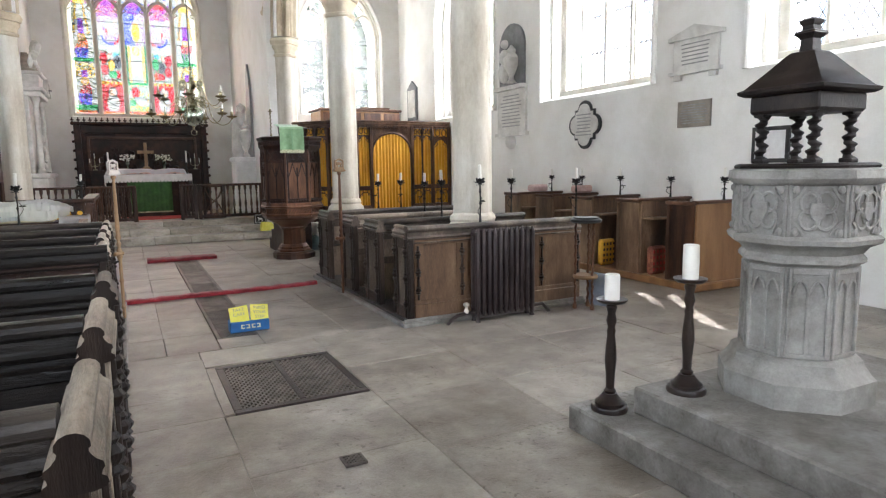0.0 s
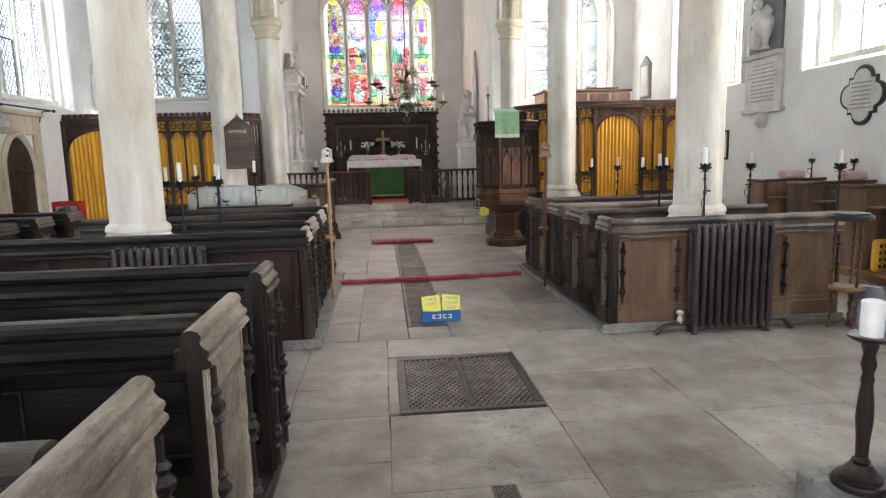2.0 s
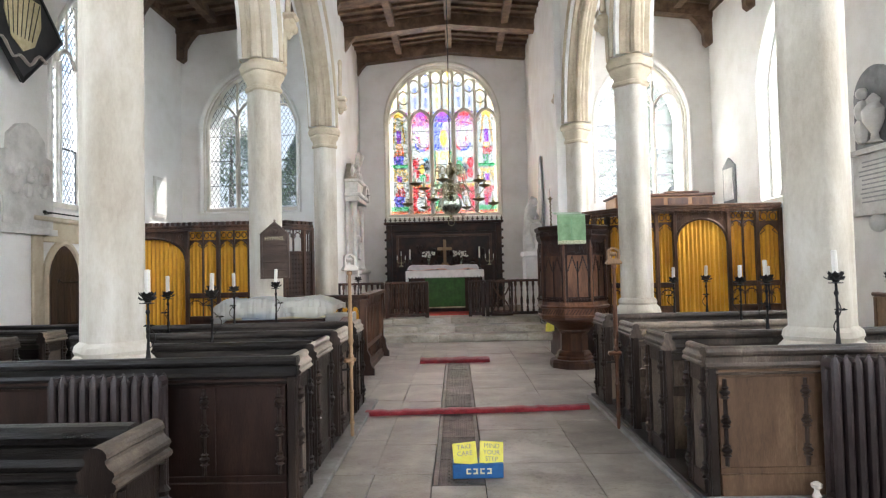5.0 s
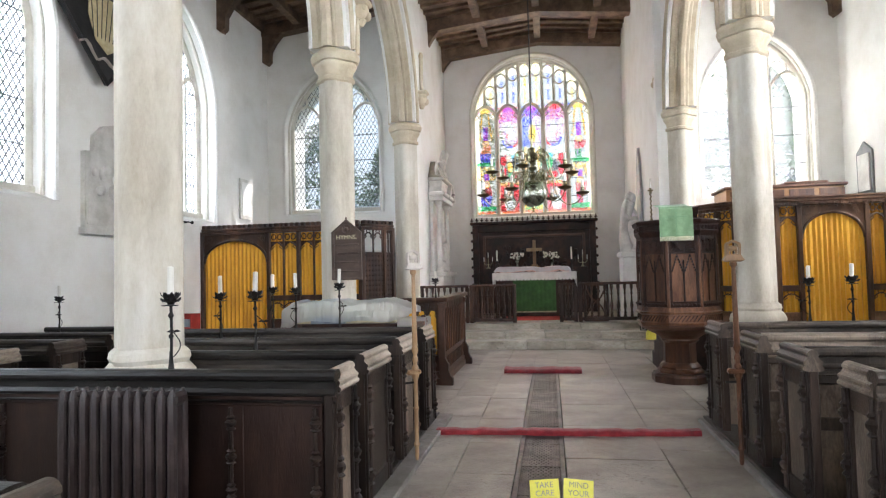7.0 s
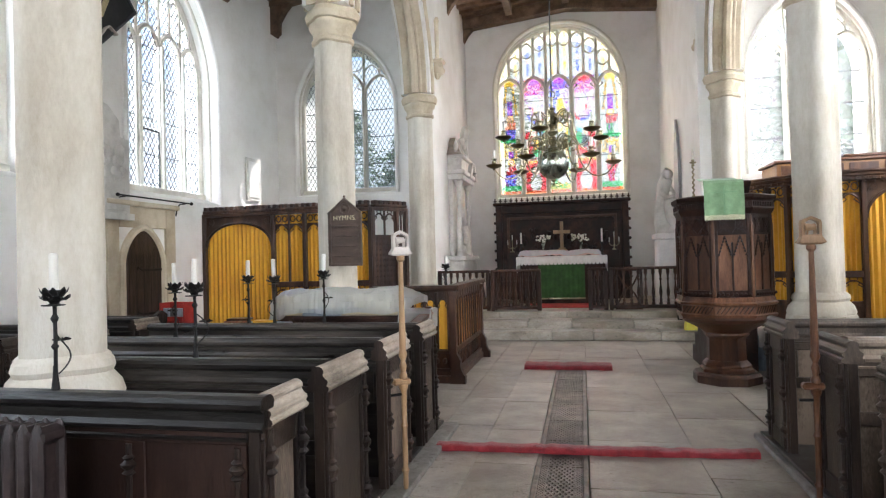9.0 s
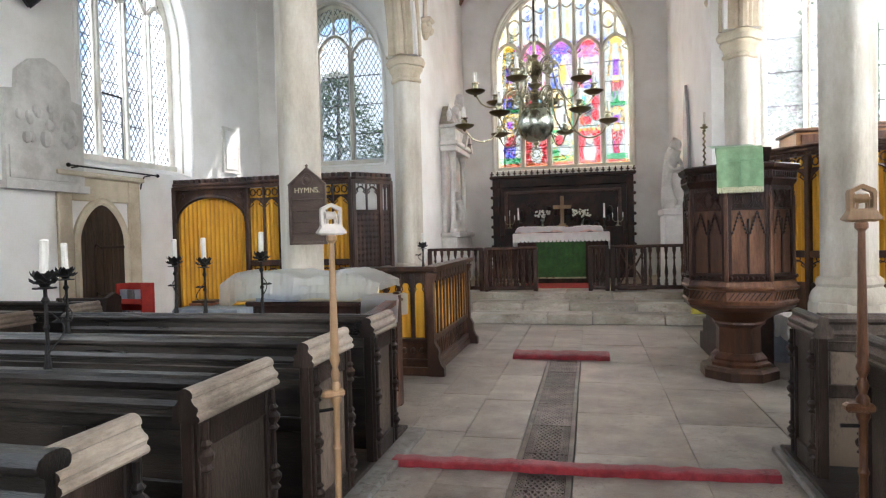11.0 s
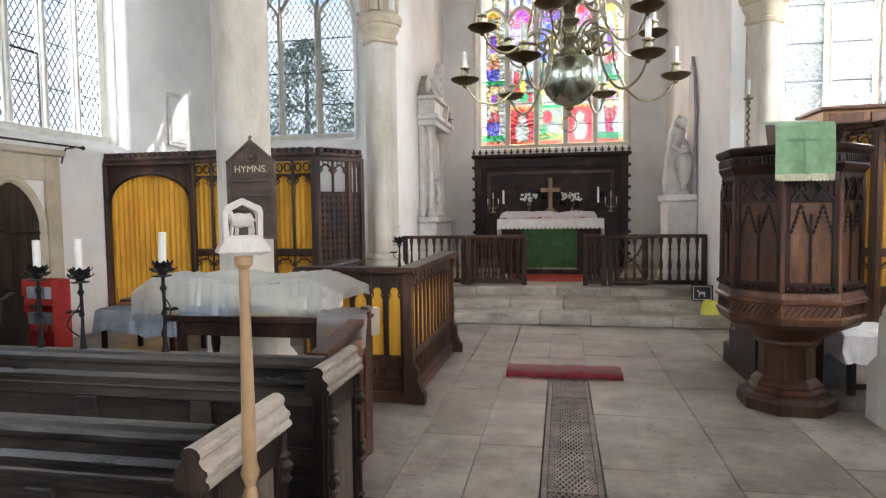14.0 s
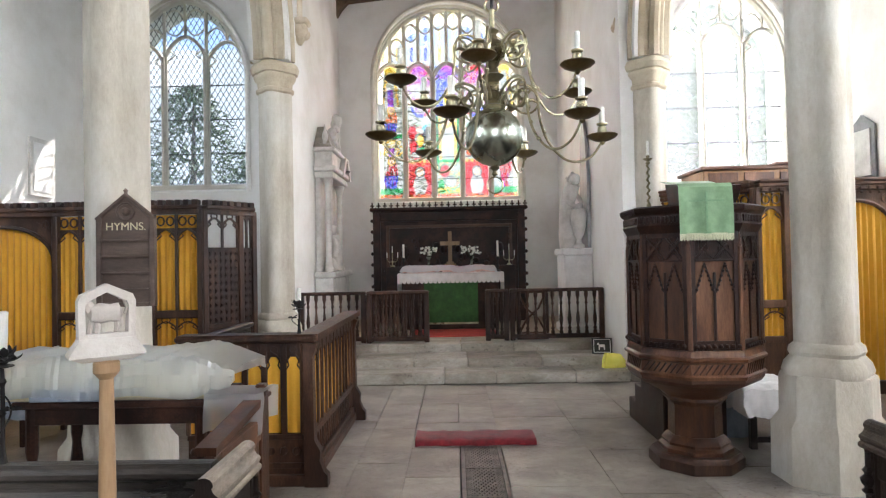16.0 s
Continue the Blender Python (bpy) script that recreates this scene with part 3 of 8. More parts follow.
    # panes, one to a light, and the tracery's glass
    for i in range(lights):
        a, b = uc - w + pitch * i, uc - w + pitch * (i + 1)
        g = M(o)
        n = 10
        us = [a + (b - a) * k / n for k in range(n + 1)]
        for q, r in zip(us, us[1:]):
            g.quad(put(q, depth, z0), put(r, depth, z0), put(r, depth, top(r)), put(q, depth, top(q)))
        ob = part("pane", g, PANE, th)
        ob.visible_shadow = False
    lead = M(o)
    dx, dz = lattice
    k = dz / dx
    r = lead_r
    zt = sp + rise
    span = 2 * w * k + zt - z0
    count = int(span / dz) + 1
    for sg in (-1, 1):
        for j in range(count):
            base = z0 - (2 * w * k if sg > 0 else 0) + j * dz
            run = []
            for q in range(61):
                u = uc - w + 2 * w * q / 60
                z = base + (k * (u - (uc - w)) if sg > 0 else -k * (u - (uc - w)) + 0.0)
                z = z if sg > 0 else z + 0.0
                if z0 < z < top(u):
                    run.append((u, z))
                elif len(run) > 1:
                    break
                else:
                    run = []
            if len(run) > 1:
                lead.tube([put(run[0][0], depth, run[0][1]), put(run[-1][0], depth, run[-1][1])], r, 4)
    for j in range(1, int((lh - z0) / .62) + 1):
        z = z0 + .62 * j
        lead.tube([put(uc - w, depth + .01, z), put(uc + w, depth + .01, z)], 0.012, 4)
    tagged(part("leading", lead, LEAD, th, "diamond lead lattice with saddle bars"), kind="stuff")
    if casement is not None:
        a = uc - w + pitch * casement + .05
        c = M(o)
        for (x0, y0, x1, y1) in ((a, z0 + .04, a, z0 + 1.05), (a + pitch - .1, z0 + .04, a + pitch - .1, z0 + 1.05), (a, z0 + .05, a + pitch - .1, z0 + .05), (a, z0 + 1.04, a + pitch - .1, z0 + 1.04)):
            c.tube([put(x0, depth - .02, y0), put(x1, depth - .02, y1)], 0.019, 4)
        part("casement", c, IRON, th, "black iron opening casement")
    return th


def in_ellipse(s, f, cx, cf, rx, rf):
    return ((s - cx) / rx) ** 2 + ((f - cf) / rf) ** 2


def light_colour(i, s, f, k):
    """Which glass stands in light i at s across (-1 to 1) and f up (0 to 1); k: a chance of its own for each piece."""
    if abs(s) > .90:
        return 0
    if abs(s) > .80:
        return 8 if int(f * 66) % 2 else 0
    if f < .042:
        return 9 if k < .6 else 1 if k < .8 else 8
    if f > .955:
        return (4, 5, 5, 1, 4)[i] if abs(s) < .45 else (5, 1, 2, 5, 2)[i]
    if i in (0, 4):                                   # single saints under canopies
        if f < .085: return 3 if k < .9 else 8
        for lo, hi, robe, skirt in ((.085, .325, 1, 2 if i == 0 else 1), (.49, .70, 9 if i == 0 else 1, 2 if i == 0 else 3)):
            if lo <= f < hi:
                q = (f - lo) / (hi - lo)
                d = in_ellipse(s, q, 0, .86, .20, .10)
                if d < 1: return 6
                if d < 2.4: return 4 if d < 2.0 else 8
                w = .36 + .12 * math.sin(q * 5 + i)
                if q < .80 and abs(s + .08 * math.sin(q * 7)) < w:
                    fold = math.sin(s * 19 + q * 4)
                    if fold > .86: return 8
                    return (skirt if q < .42 else robe) if fold > -.55 or k < .4 else (5 if q < .42 else 0)
                return 0 if k < .92 else 7
        if .325 <= f < .455 or .70 <= f <= .955:
            q = (f - .325) / .13 if f < .5 else (f - .70) / .255
            if abs(s) < .24 - .10 * q and q < .5: return 5 if k < .75 else 2
            if abs(abs(s) - .55 + .3 * q) < .09: return 8 if k < .5 else 4
            return 4 if f < .5 and k < .42 else 0 if k < .85 else 7
        return 8 if f < .463 else 3
    if i in (1, 3):                                   # red panels, a crowded scene, an ascending figure
        m = 1 if i == 1 else -1
        if f < .275:
            d = in_ellipse(s, f, 0, .205, .30, .038)
            if d < .55: return 6
            if d < 1.0: return 0
            if d < 1.4: return 8
            if f < .17 and abs(s) < .50 - .25 * abs(f - .11) / .1: return 0 if k < .92 else 7
            return 1 if k < .95 or f < .2 else 4
        if f < .30: return 4 if abs((s * 3) % 1 - .5) > .22 else 1
        if f < .565:
            for cx, cf, rx, rf, c in ((-.5, .50, .30, .055, 1), (-.45, .40, .30, .05, 1), (.05, .44, .26, .05, 4 if m > 0 else 8), (.50, .47, .30, .06, 8 if m > 0 else 3),
                                      (.15, .36, .34, .035, 3 if m > 0 else 1), (-.1, .52, .18, .028, 6), (.45, .36, .26, .04, 1 if m > 0 else 9), (-.30, .335, .3, .022, 0), (.42, .535, .22, .022, 10)):
                d = in_ellipse(s * m, f, cx, cf, rx, rf)
                if d < 1: return c if d < .78 else 8
            return 0 if k < .7 else 1 if k < .85 else 3
        if f < .60: return 0
        if f < .70:
            d = in_ellipse(s * m, f, .15, .70, .75, .085)
            if .62 < d < 1: return 2 if s * m < .35 else 1
            if d >= 1: return 0 if k < .8 else 7
            return 0 if k < .7 else 5
        if f < .86:
            d = in_ellipse(s * m, f, .1, .76, .36, .085)
            if d < 1: return (1 if s * m < -.05 and f < .76 else 0) if d < .85 else 7
            return 0 if k < .66 else 5 if k < .8 else 6
        return 5 if k < .5 else 1 if k < .75 else 0
    if f < .085: return 4 if k < .5 else 3              # the middle light: risen figure in white
    if f < .275:
        for cx, cf, rx, rf, c in ((-.25, .21, .34, .05, 1), (.15, .13, .46, .04, 0), (.5, .12, .2, .03, 6), (-.5, .11, .25, .04, 3), (.35, .24, .3, .025, 0)):
            d = in_ellipse(s, f, cx, cf, rx, rf)
            if d < 1: return c if d < .8 else 8
        return 0 if k < .6 else 3 if k < .8 else 4
    if f < .30: return 3
    if f < .62:
        d = in_ellipse(s, f, 0, .575, .18, .026)
        if d < 1: return 6
        if d < 2.6: return 4
        if abs(s) < .40: return 0 if k < .93 else 7
        return (4 if k < .6 else 6) if abs(s) < .66 else 8 if k < .5 else 3
    if f < .90:
        d = in_ellipse(s, f, .10, .74, .38, .10)
        if d < 1: return 4 if d < .6 else 6 if k < .5 else 0
        return 2 if s < .05 and k < .72 else 5 if k < .25 else 0
    return 2 if k < .55 else 5


def stained(th, o, put, uc, w, z0, top, lights, depth, pitch, lh):
    """Coloured pieces, light by light, and pale tracery glass above."""
    rnd = random.Random(7)
    cell = 0.024
    full = lh + .36 - z0
    for i in range(lights):
        a = uc - w + pitch * i
        g = M(o)
        nx, nz = max(1, round(pitch / cell)), int((7.8 - z0) / cell)
        for ix in range(nx):
            for iz in range(nz):
                u0, v0 = a + pitch * ix / nx, z0 + cell * iz
                u1, v1 = a + pitch * (ix + 1) / nx, v0 + cell
                if v0 >= min(top(u0), top(u1)):
                    continue
                s = (ix + .5) / nx * 2 - 1
                k = rnd.random()
                if v0 > lh + .36:      # tracery lights: a pale figure in each, dark at the edges
                    h = ((u0 - uc + w) / (pitch / 2)) % 1 * 2 - 1
                    b = ((v0 - lh) * 2.1) % 1
                    g.cur = 8 if abs(h) > .72 and k < .6 else (6 if b > .7 else 2 if i in (1, 3) else 4) if abs(h) < .22 and k < .7 else 0 if k < .8 else 7
                else:
                    g.cur = light_colour(i, s, (v0 - z0) / full, k)
                e = 0.0008
                g.quad(put(u0 + e, depth, v0 + e), put(u1 - e, depth, v0 + e), put(u1 - e, depth, min(v1 - e, top(u1))), put(u0 + e, depth, min(v1 - e, top(u0))))
        tagged(part("pane", g, STAIN, th, "many-coloured stained glass light", smooth=0), kind="stuff")
    bars = M(o)
    for z in (.5, 1.02, 1.56, 2.1, 2.6):
        bars.tube([put(uc - w, depth + .012, z0 + z), put(uc + w, depth + .012, z0 + z)], 0.009, 4)
    part("saddle_bars", bars, LEAD, th)


for i, wdw in enumerate(N_WINS):
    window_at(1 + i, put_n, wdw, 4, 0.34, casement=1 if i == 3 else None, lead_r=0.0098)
for i, wdw in enumerate(S_WINS):
    window_at(5 + i, put_s, wdw, 4, 0.40, lead_r=0.006)
window_at(9, put_en, NE_WIN, 3, 0.30, lead_r=0.0065)
window_at(10, put_en, SE_WIN, 3, 0.30, lead_r=0.0035)
# tracery of the added, unseen west window
window_at(12, put_w, W_WIN_ADDED, 4, 0.34)
window_at(11, put_ec, CE_WIN, 5, 0.28, stained)

# ---- arcades ----
COLS = {NA: (2.3, 6.62, 10.85, 15.0), SA: (1.62, 6.62, 11.12, 15.25)}
SPRING = 4.56


def lobed(cx, cy, z, k=1.0, grow=0.0, n=64):
    """One ring of a pier with four half-round shafts and hollows between."""
    out = []
    for i in range(n):
        a = 2 * math.pi * i / n
        r = 0.150
        for q in range(4):
            d = a - q * math.pi / 2
            c = math.cos(d) * 0.125
            s2 = 0.125 ** 2 - (math.sin(d) * 0.125) ** 2
            h = 0.0625 ** 2 * 3.3 - (math.sin(d) * 0.125) ** 2
            if h > 0 and c > 0:
                r = max(r, c + math.sqrt(h))
        for q in range(4):
            d = abs((a - math.pi / 4 - q * math.pi / 2 + math.pi) % (2 * math.pi) - math.pi)
            if d < 0.12:
                r = max(r, 0.192)
        r = r * k + grow
        out.append((cx + r * math.cos(a), cy + r * math.sin(a), z))
    return out


def octa(cx, cy, z, r, n=64):
    out = []
    for i in range(n):
        a = 2 * math.pi * i / n
        d = (a + math.pi / 8) % (math.pi / 4) - math.pi / 8
        q = r / math.cos(d)
        out.append((cx + q * math.cos(a), cy + q * math.sin(a), z))
    return out


def pier(cx, cy):
    th = thing("pier", "clustered stone arcade pier with moulded capital and base", "pier", (cx, cy, 0), group="arcade piers", kind="structure")
    f = lambda *rows: [lobed(0, 0, z, k, g) for z, k, g in rows]
    part("plinth", M().loft([octa(0, 0, -.01, .375), octa(0, 0, .42, .370), octa(0, 0, .50, .315), octa(0, 0, .78, .310), octa(0, 0, .81, .300)]), PIER, th)
    part("base", M().loft(f((.80, 1, .085), (.84, 1, .095), (.90, 1, .075), (.95, 1, .03), (.98, 1, .045), (1.02, 1, .035), (1.05, 1, .0))), PIER, th)
    part("shaft", M().loft(f((1.04, 1, 0), (2.2, 1, -.002), (3.3, 1, .001), (4.14, 1, -.002))), PIER, th)
    part("capital", M().loft(f((4.13, 1, 0), (4.15, 1, .028), (4.19, 1, .030), (4.21, 1, .004), (4.28, 1, .012), (4.34, 1, .055), (4.37, 1, .062), (4.40, 1, .050), (4.41, 1, .085), (4.48, 1.05, .095), (4.53, 1.05, .075), (4.555, 1.05, .055))), STONE, th)
    return th


for cx, ys in COLS.items():
    for cy in ys:
        pier(-1.26 if cy == 6.62 and cx == NA else cx + (.04 if cy == 6.62 else 0), cy)


def arch_curve(a, b, rise, n=16):
    """A two-centred arch from (a, SPRING) to (b, SPRING)."""
    h, c = (b - a) / 2, (a + b) / 2
    R = (h * h + rise * rise) / (2 * h)
    half = []
    ang = math.asin(min(1, rise / R))
    for i in range(n + 1):
        t = ang * i / n
        half.append((a + R - R * math.cos(t), SPRING + R * math.sin(t)))
    return half + [(2 * c - u, z) for u, z in half[::-1][1:]]


def arcade(name, cx, ys, z1):
    m = M()
    t = 0.27
    ys = (WY,) + ys
    hw = 0.27
    segs = []
    for a, b in zip(ys, ys[1:]):
        lo, hi = (a + hw if a > WY else a - 1.2), b - hw
        pts = arch_curve(lo, hi, 2.35)
        pts = [(max(p[0], WY), p[1]) for p in pts]
        segs.append(arch_curve(lo, hi, 2.35))
        for (u0, q0), (u1, q1) in zip(pts, pts[1:]):
            for x in (cx - t, cx + t):
                m.quad((x, u0, q0), (x, u1, q1), (x, u1, z1), (x, u0, z1))
            m.quad((cx - t, u0, q0), (cx - t, u1, q1), (cx + t, u1, q1), (cx + t, u0, q0))
        for x in (cx - t, cx + t):
            m.quad((x, hi, SPRING), (x, b + hw, SPRING), (x, b + hw, z1), (x, hi, z1))
        m.quad((cx - t, hi, SPRING), (cx + t, hi, SPRING), (cx + t, b + hw, SPRING), (cx - t, b + hw, SPRING))
    ob = solid(name, m, WALL, "limewashed arcade wall over pointed arches", "wall", kind="structure", smooth=30)
    for pts in segs:
        pts = [q for q in pts if q[0] > WY]
        th = thing("arch", "moulded cream stone arcade arch", "arch", (cx, pts[-1][0], SPRING), group="arcade arches", kind="structure")
        o = tuple(th.matrix_basis.translation)
        for nm, off, wx, r in (("inner_order", -.035, .0, .075), ("outer_order", .06, .17, .085), ("outer_order", .06, -.17, .085), ("roll", .0, .10, .04), ("roll", .0, -.10, .04), ("hood_mould", .17, .275, .045), ("hood_mould", .17, -.275, .045)):
            mm = M(o)
            c = (pts[0][0] + pts[-1][0]) / 2
            line = []
            for i, (u, z) in enumerate(pts):
                a, b = pts[max(0, i - 1)], pts[min(len(pts) - 1, i + 1)]
                tu, tz = b[0] - a[0], b[1] - a[1]
                l = math.hypot(tu, tz)
                line.append((cx + wx, u - tz / l * off * -1 * (-1), z + tu / l * off))
            mm.tube(line, r, 8)
            part(nm, mm, STONE, th)


arcade("arcade_wall_north", NA, COLS[NA], 8.3)
arcade("arcade_wall_south", SA, COLS[SA], 8.3)


def corbel(x, y, z, face):
    m = M()
    m.ball((0, 0, 0), .12, 10, 1.1)
    m.ball((face * .07, .03, -.05), .075, 8)
    m.ball((face * .06, -.05, .04), .06, 8)
    m.box(-.10, -.13, .09, .12 * face + .02, .13, .17, .03)
    m.lathe([(.03, -.2), (.08, -.12), (.05, -.08)], 8)
    solid("corbel", m, STONE, "weathered carved stone corbel on the wall", "corbel", (x, y, z), group="corbels")


for x, y, z, f in ((-1.08, 15.2, 5.12, 1), (-1.08, 11.05, 5.2, 1), (3.65, 15.45, 5.2, -1), (3.65, 11.3, 5.2, -1)):
    corbel(x, y, z, f)
    d = thing("hanging_shaft", "slender stone shaft rising from a corbel", "shaft", (x, y, z + .16), kind="structure")
    part("shaft", M().lathe([(.045, 0), (.04, .05), (.04, .7), (.05, .75), (.03, .82)], 10), STONE, d)

# ---- roofs ----
def beam_roof(name, label, x0, x1, zl, zm, zr, y0, y1, step, bracket):
    """A boarded roof with cambered beams, rafters and wall brackets in one mesh."""
    m = M()
    xm = (x0 + x1) / 2
    under = lambda x: zl + (zm - zl) * (x - x0) / (xm - x0) if x < xm else zm + (zr - zm) * (x - xm) / (x1 - xm)
    for a, b in ((x0, xm), (xm, x1)):
        m.loft([[(a, y, under(a) + .34), (b, y, under(b) + .34), (b, y, under(b) + .46), (a, y, under(a) + .46)] for y in (y0, y1)])
    y = y1 - .16
    while y > y0:
        for a, b in ((x0, xm), (xm, x1)):
            m.loft([[(a, yy, under(a)), (b, yy, under(b)), (b, yy, under(b) + .30), (a, yy, under(a) + .30)] for yy in (y - .14, y + .14)])
        for xx, sg in ((x0, 1), (x1, -1)):
            if bracket:
                q = under(xx)
                m.prism([(xx, q + .05), (xx + sg * .55, under(xx + sg * .55) + .05), (xx + sg * .34, q - .12), (xx + sg * .20, q - .34), (xx + sg * .19, q - .60), (xx + sg * .10, q - .68), (xx, q - .62)], "y", y - .09, y + .09)
        y -= step
    n = 5
    for i in range(n):
        x = x0 + (x1 - x0) * i / (n - 1)
        m.box(x - .09, y0, under(x) + .12, x + .09, y1, under(x) + .34)
    yy = y1 - .35
    while yy > y0:
        for a, b in ((x0, xm), (xm, x1)):
            m.loft([[(a, q, under(a) + .27), (b, q, under(b) + .27), (b, q, under(b) + .36), (a, q, under(a) + .36)] for q in (yy - .04, yy + .04)])
        yy -= .36
    solid(name, m, ROOF, label, "ceiling", kind="structure", smooth=0)


beam_roof("ceiling_nave", "dark timber roof with cambered beams over nave and chancel", -1.72, 4.25, 7.72, 8.02, 7.72, WY, CY, 2.1, True)
beam_roof("ceiling_north_aisle", "dark timber north aisle roof on wall brackets", WX, -1.66, 7.40, 7.62, 7.84, WY, EY, 2.1, True)
beam_roof("ceiling_south_aisle", "dark timber south aisle roof on wall brackets", 4.23, EX, 7.84, 7.62, 7.40, WY, EY, 2.1, True)

# ---- floors ----
HOLES = [(1.00, 4.47, 1.92, 5.54), (1.125, 6.42, 1.505, 12.10)]


def cut(rects, h):
    out = []
    for x0, y0, x1, y1 in rects:
        if h[2] <= x0 or h[0] >= x1 or h[3] <= y0 or h[1] >= y1:
            out.append((x0, y0, x1, y1))
            continue
        if h[1] > y0: out.append((x0, y0, x1, h[1]))
        if h[3] < y1: out.append((x0, h[3], x1, y1))
        a, b = max(y0, h[1]), min(y1, h[3])
        if h[0] > x0: out.append((x0, a, h[0], b))
        if h[2] < x1: out.append((h[2], a, x1, b))
    return [r for r in out if r[2] - r[0] > .05 and r[3] - r[1] > .05]


floor = thing("floor", "worn grey-buff flagstone church floor", "floor", kind="structure")
bed = [(WX - .1, WY - .1, EX + .1, CY + .1)]
for h in HOLES:
    bed = cut(bed, h)
bm_ = M()
for x0, y0, x1, y1 in bed:
    bm_.box(x0, y0, -.30, x1, y1, -.014)
part("bed", bm_, JOINT, floor)


def flagstones():
    rnd = random.Random(11)
    rects = []
    west = ([-5.3, -4.2, -3.1, -2.0, -0.95, 0.30, 0.93, 1.93, 2.84, 3.75, 4.85, 6.0, 7.6],
            {0.30: [1.9, 2.95, 3.87, 4.45, 4.95, 5.82], 0.93: [1.7, 2.72, 3.56, 4.44, 5.58], 1.93: [1.5, 2.5, 3.38, 4.21, 5.03],
             2.84: [3.5, 4.22, 5.04], 3.75: [3.9, 5.04]}, -1.0, 6.05)
    east = ([-5.3, -4.2, -3.1, -2.0, -0.95, 0.24, 0.68, 1.125, 1.505, 2.29, 3.0, 3.9, 5.0, 6.1, 7.6],
            {0.24: [6.68, 7.6, 8.55, 9.3, 10.4, 11.6, 12.7, 13.8], 0.68: [6.67, 7.45, 8.3, 9.2, 10.25, 11.25, 12.03, 12.9, 13.8], 1.125: [12.1, 12.9, 13.6, 14.3],
             1.505: [6.9, 7.9, 8.98, 9.95, 11.02, 12.02, 13.1, 14.0], 2.29: [7.1, 8.2, 9.76, 10.85, 11.9, 13.0, 13.9]}, 6.05, 14.93)
    for edges, joints, ya, yb in (west, east):
        for x0, x1 in zip(edges, edges[1:]):
            ys = [ya] + sorted(joints.get(x0, [])) + [yb]
            if x0 not in joints:
                ys, y = [ya], ya
                while y < yb - 1.7:
                    y += rnd.uniform(.75, 1.5)
                    ys.append(y)
                ys.append(yb)
            elif ys[1] - ya > 1.6:
                ys.insert(1, (ya + ys[1]) / 2)
            for y, y2 in zip(ys, ys[1:]):
                rects.append((x0, y, x1, y2))
    for h in HOLES:
        rects = cut(rects, h)
    for x0, y0, x1, y1 in rects:
        g = rnd.uniform(.001, .0032)
        m = M()
        e, b = g, .003
        za, zb, zc, zd = [rnd.uniform(-.0018, .0018) for _ in range(4)]
        j = lambda: rnd.uniform(-.005, .005)
        lo = [(x0 + e, y0 + e), (x1 - e, y0 + e), (x1 - e, y1 - e), (x0 + e, y1 - e)]
        lo = [(p + j(), q + j()) for p, q in lo]
        cx, cy = (x0 + x1) / 2, (y0 + y1) / 2
        inn = [(p + (b if p < cx else -b), q + (b if q < cy else -b)) for p, q in lo]
        m.loft([[(p - x0, q - y0, -.03) for p, q in lo], [(p - x0, q - y0, -.004) for p, q in lo], [(p - x0, q - y0, z) for (p, q), z in zip(inn, (za, zb, zc, zd))]])
        ob = part("flagstone", m, FLAG, floor, smooth=0)
        ob.location = (x0, y0, 0)


flagstones()

steps = thing("chancel_steps", "three worn stone steps up to the chancel", "steps", (1.03, 14.95, 0), kind="structure")
STEP_AT = [(14.95, .155), (15.45, .285), (16.12, .41)]


def step_stones():
    rnd = random.Random(5)
    for y, z in STEP_AT:
        x = -1.48
        nxt = {14.95: 15.5, 15.45: 16.2, 16.12: 16.9}[y]
        while x < 3.5:
            w = min(rnd.uniform(.7, 1.35), 3.53 - x)
            if 3.53 - x - w < .3:
                w = 3.53 - x
            d = rnd.uniform(-.008, .008)
            part("step_stone", M((1.03, 14.95, 0)).box(x + .003, y + d, z - .16, x + w - .003, nxt, z + rnd.uniform(-.004, .004), .014), STEP, steps)
            x += w


step_stones()
solid("chancel_floor", M().box(-1.5, 16.6, .2, 3.55, CY - .003, .408, .004), TILE, "buff tiled chancel floor", "floor", kind="structure")


def lattice(m, x0, y0, x1, y1, z, gap, r, h, long=1.0):
    """Crossed slanting bars clipped to a rectangle; long: how much longer than wide the holes are."""
    w, d = x1 - x0, (y1 - y0) / long
    for sg in (1, -1):
        c = -d + (d % gap) / 2
        while c < w:
            t0, t1 = max(0, -c), min(d, w - c)
            if t1 - t0 > .01:
                a = (x0 + c + t0 if sg > 0 else x1 - c - t0, y0 + t0 * long)
                b = (x0 + c + t1 if sg > 0 else x1 - c - t1, y0 + t1 * long)
                m.loft([[(a[0] - r, a[1], q), (a[0] + r, a[1], q), (b[0] + r, b[1], q), (b[0] - r, b[1], q)] for q in (z - h, z - .0006 * (sg > 0))])
            c += gap
    return m


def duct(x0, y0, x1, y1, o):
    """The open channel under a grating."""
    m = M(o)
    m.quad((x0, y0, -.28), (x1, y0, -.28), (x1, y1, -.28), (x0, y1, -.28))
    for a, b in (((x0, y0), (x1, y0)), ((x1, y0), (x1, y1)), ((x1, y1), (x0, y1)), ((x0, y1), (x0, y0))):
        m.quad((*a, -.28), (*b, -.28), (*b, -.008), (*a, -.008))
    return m


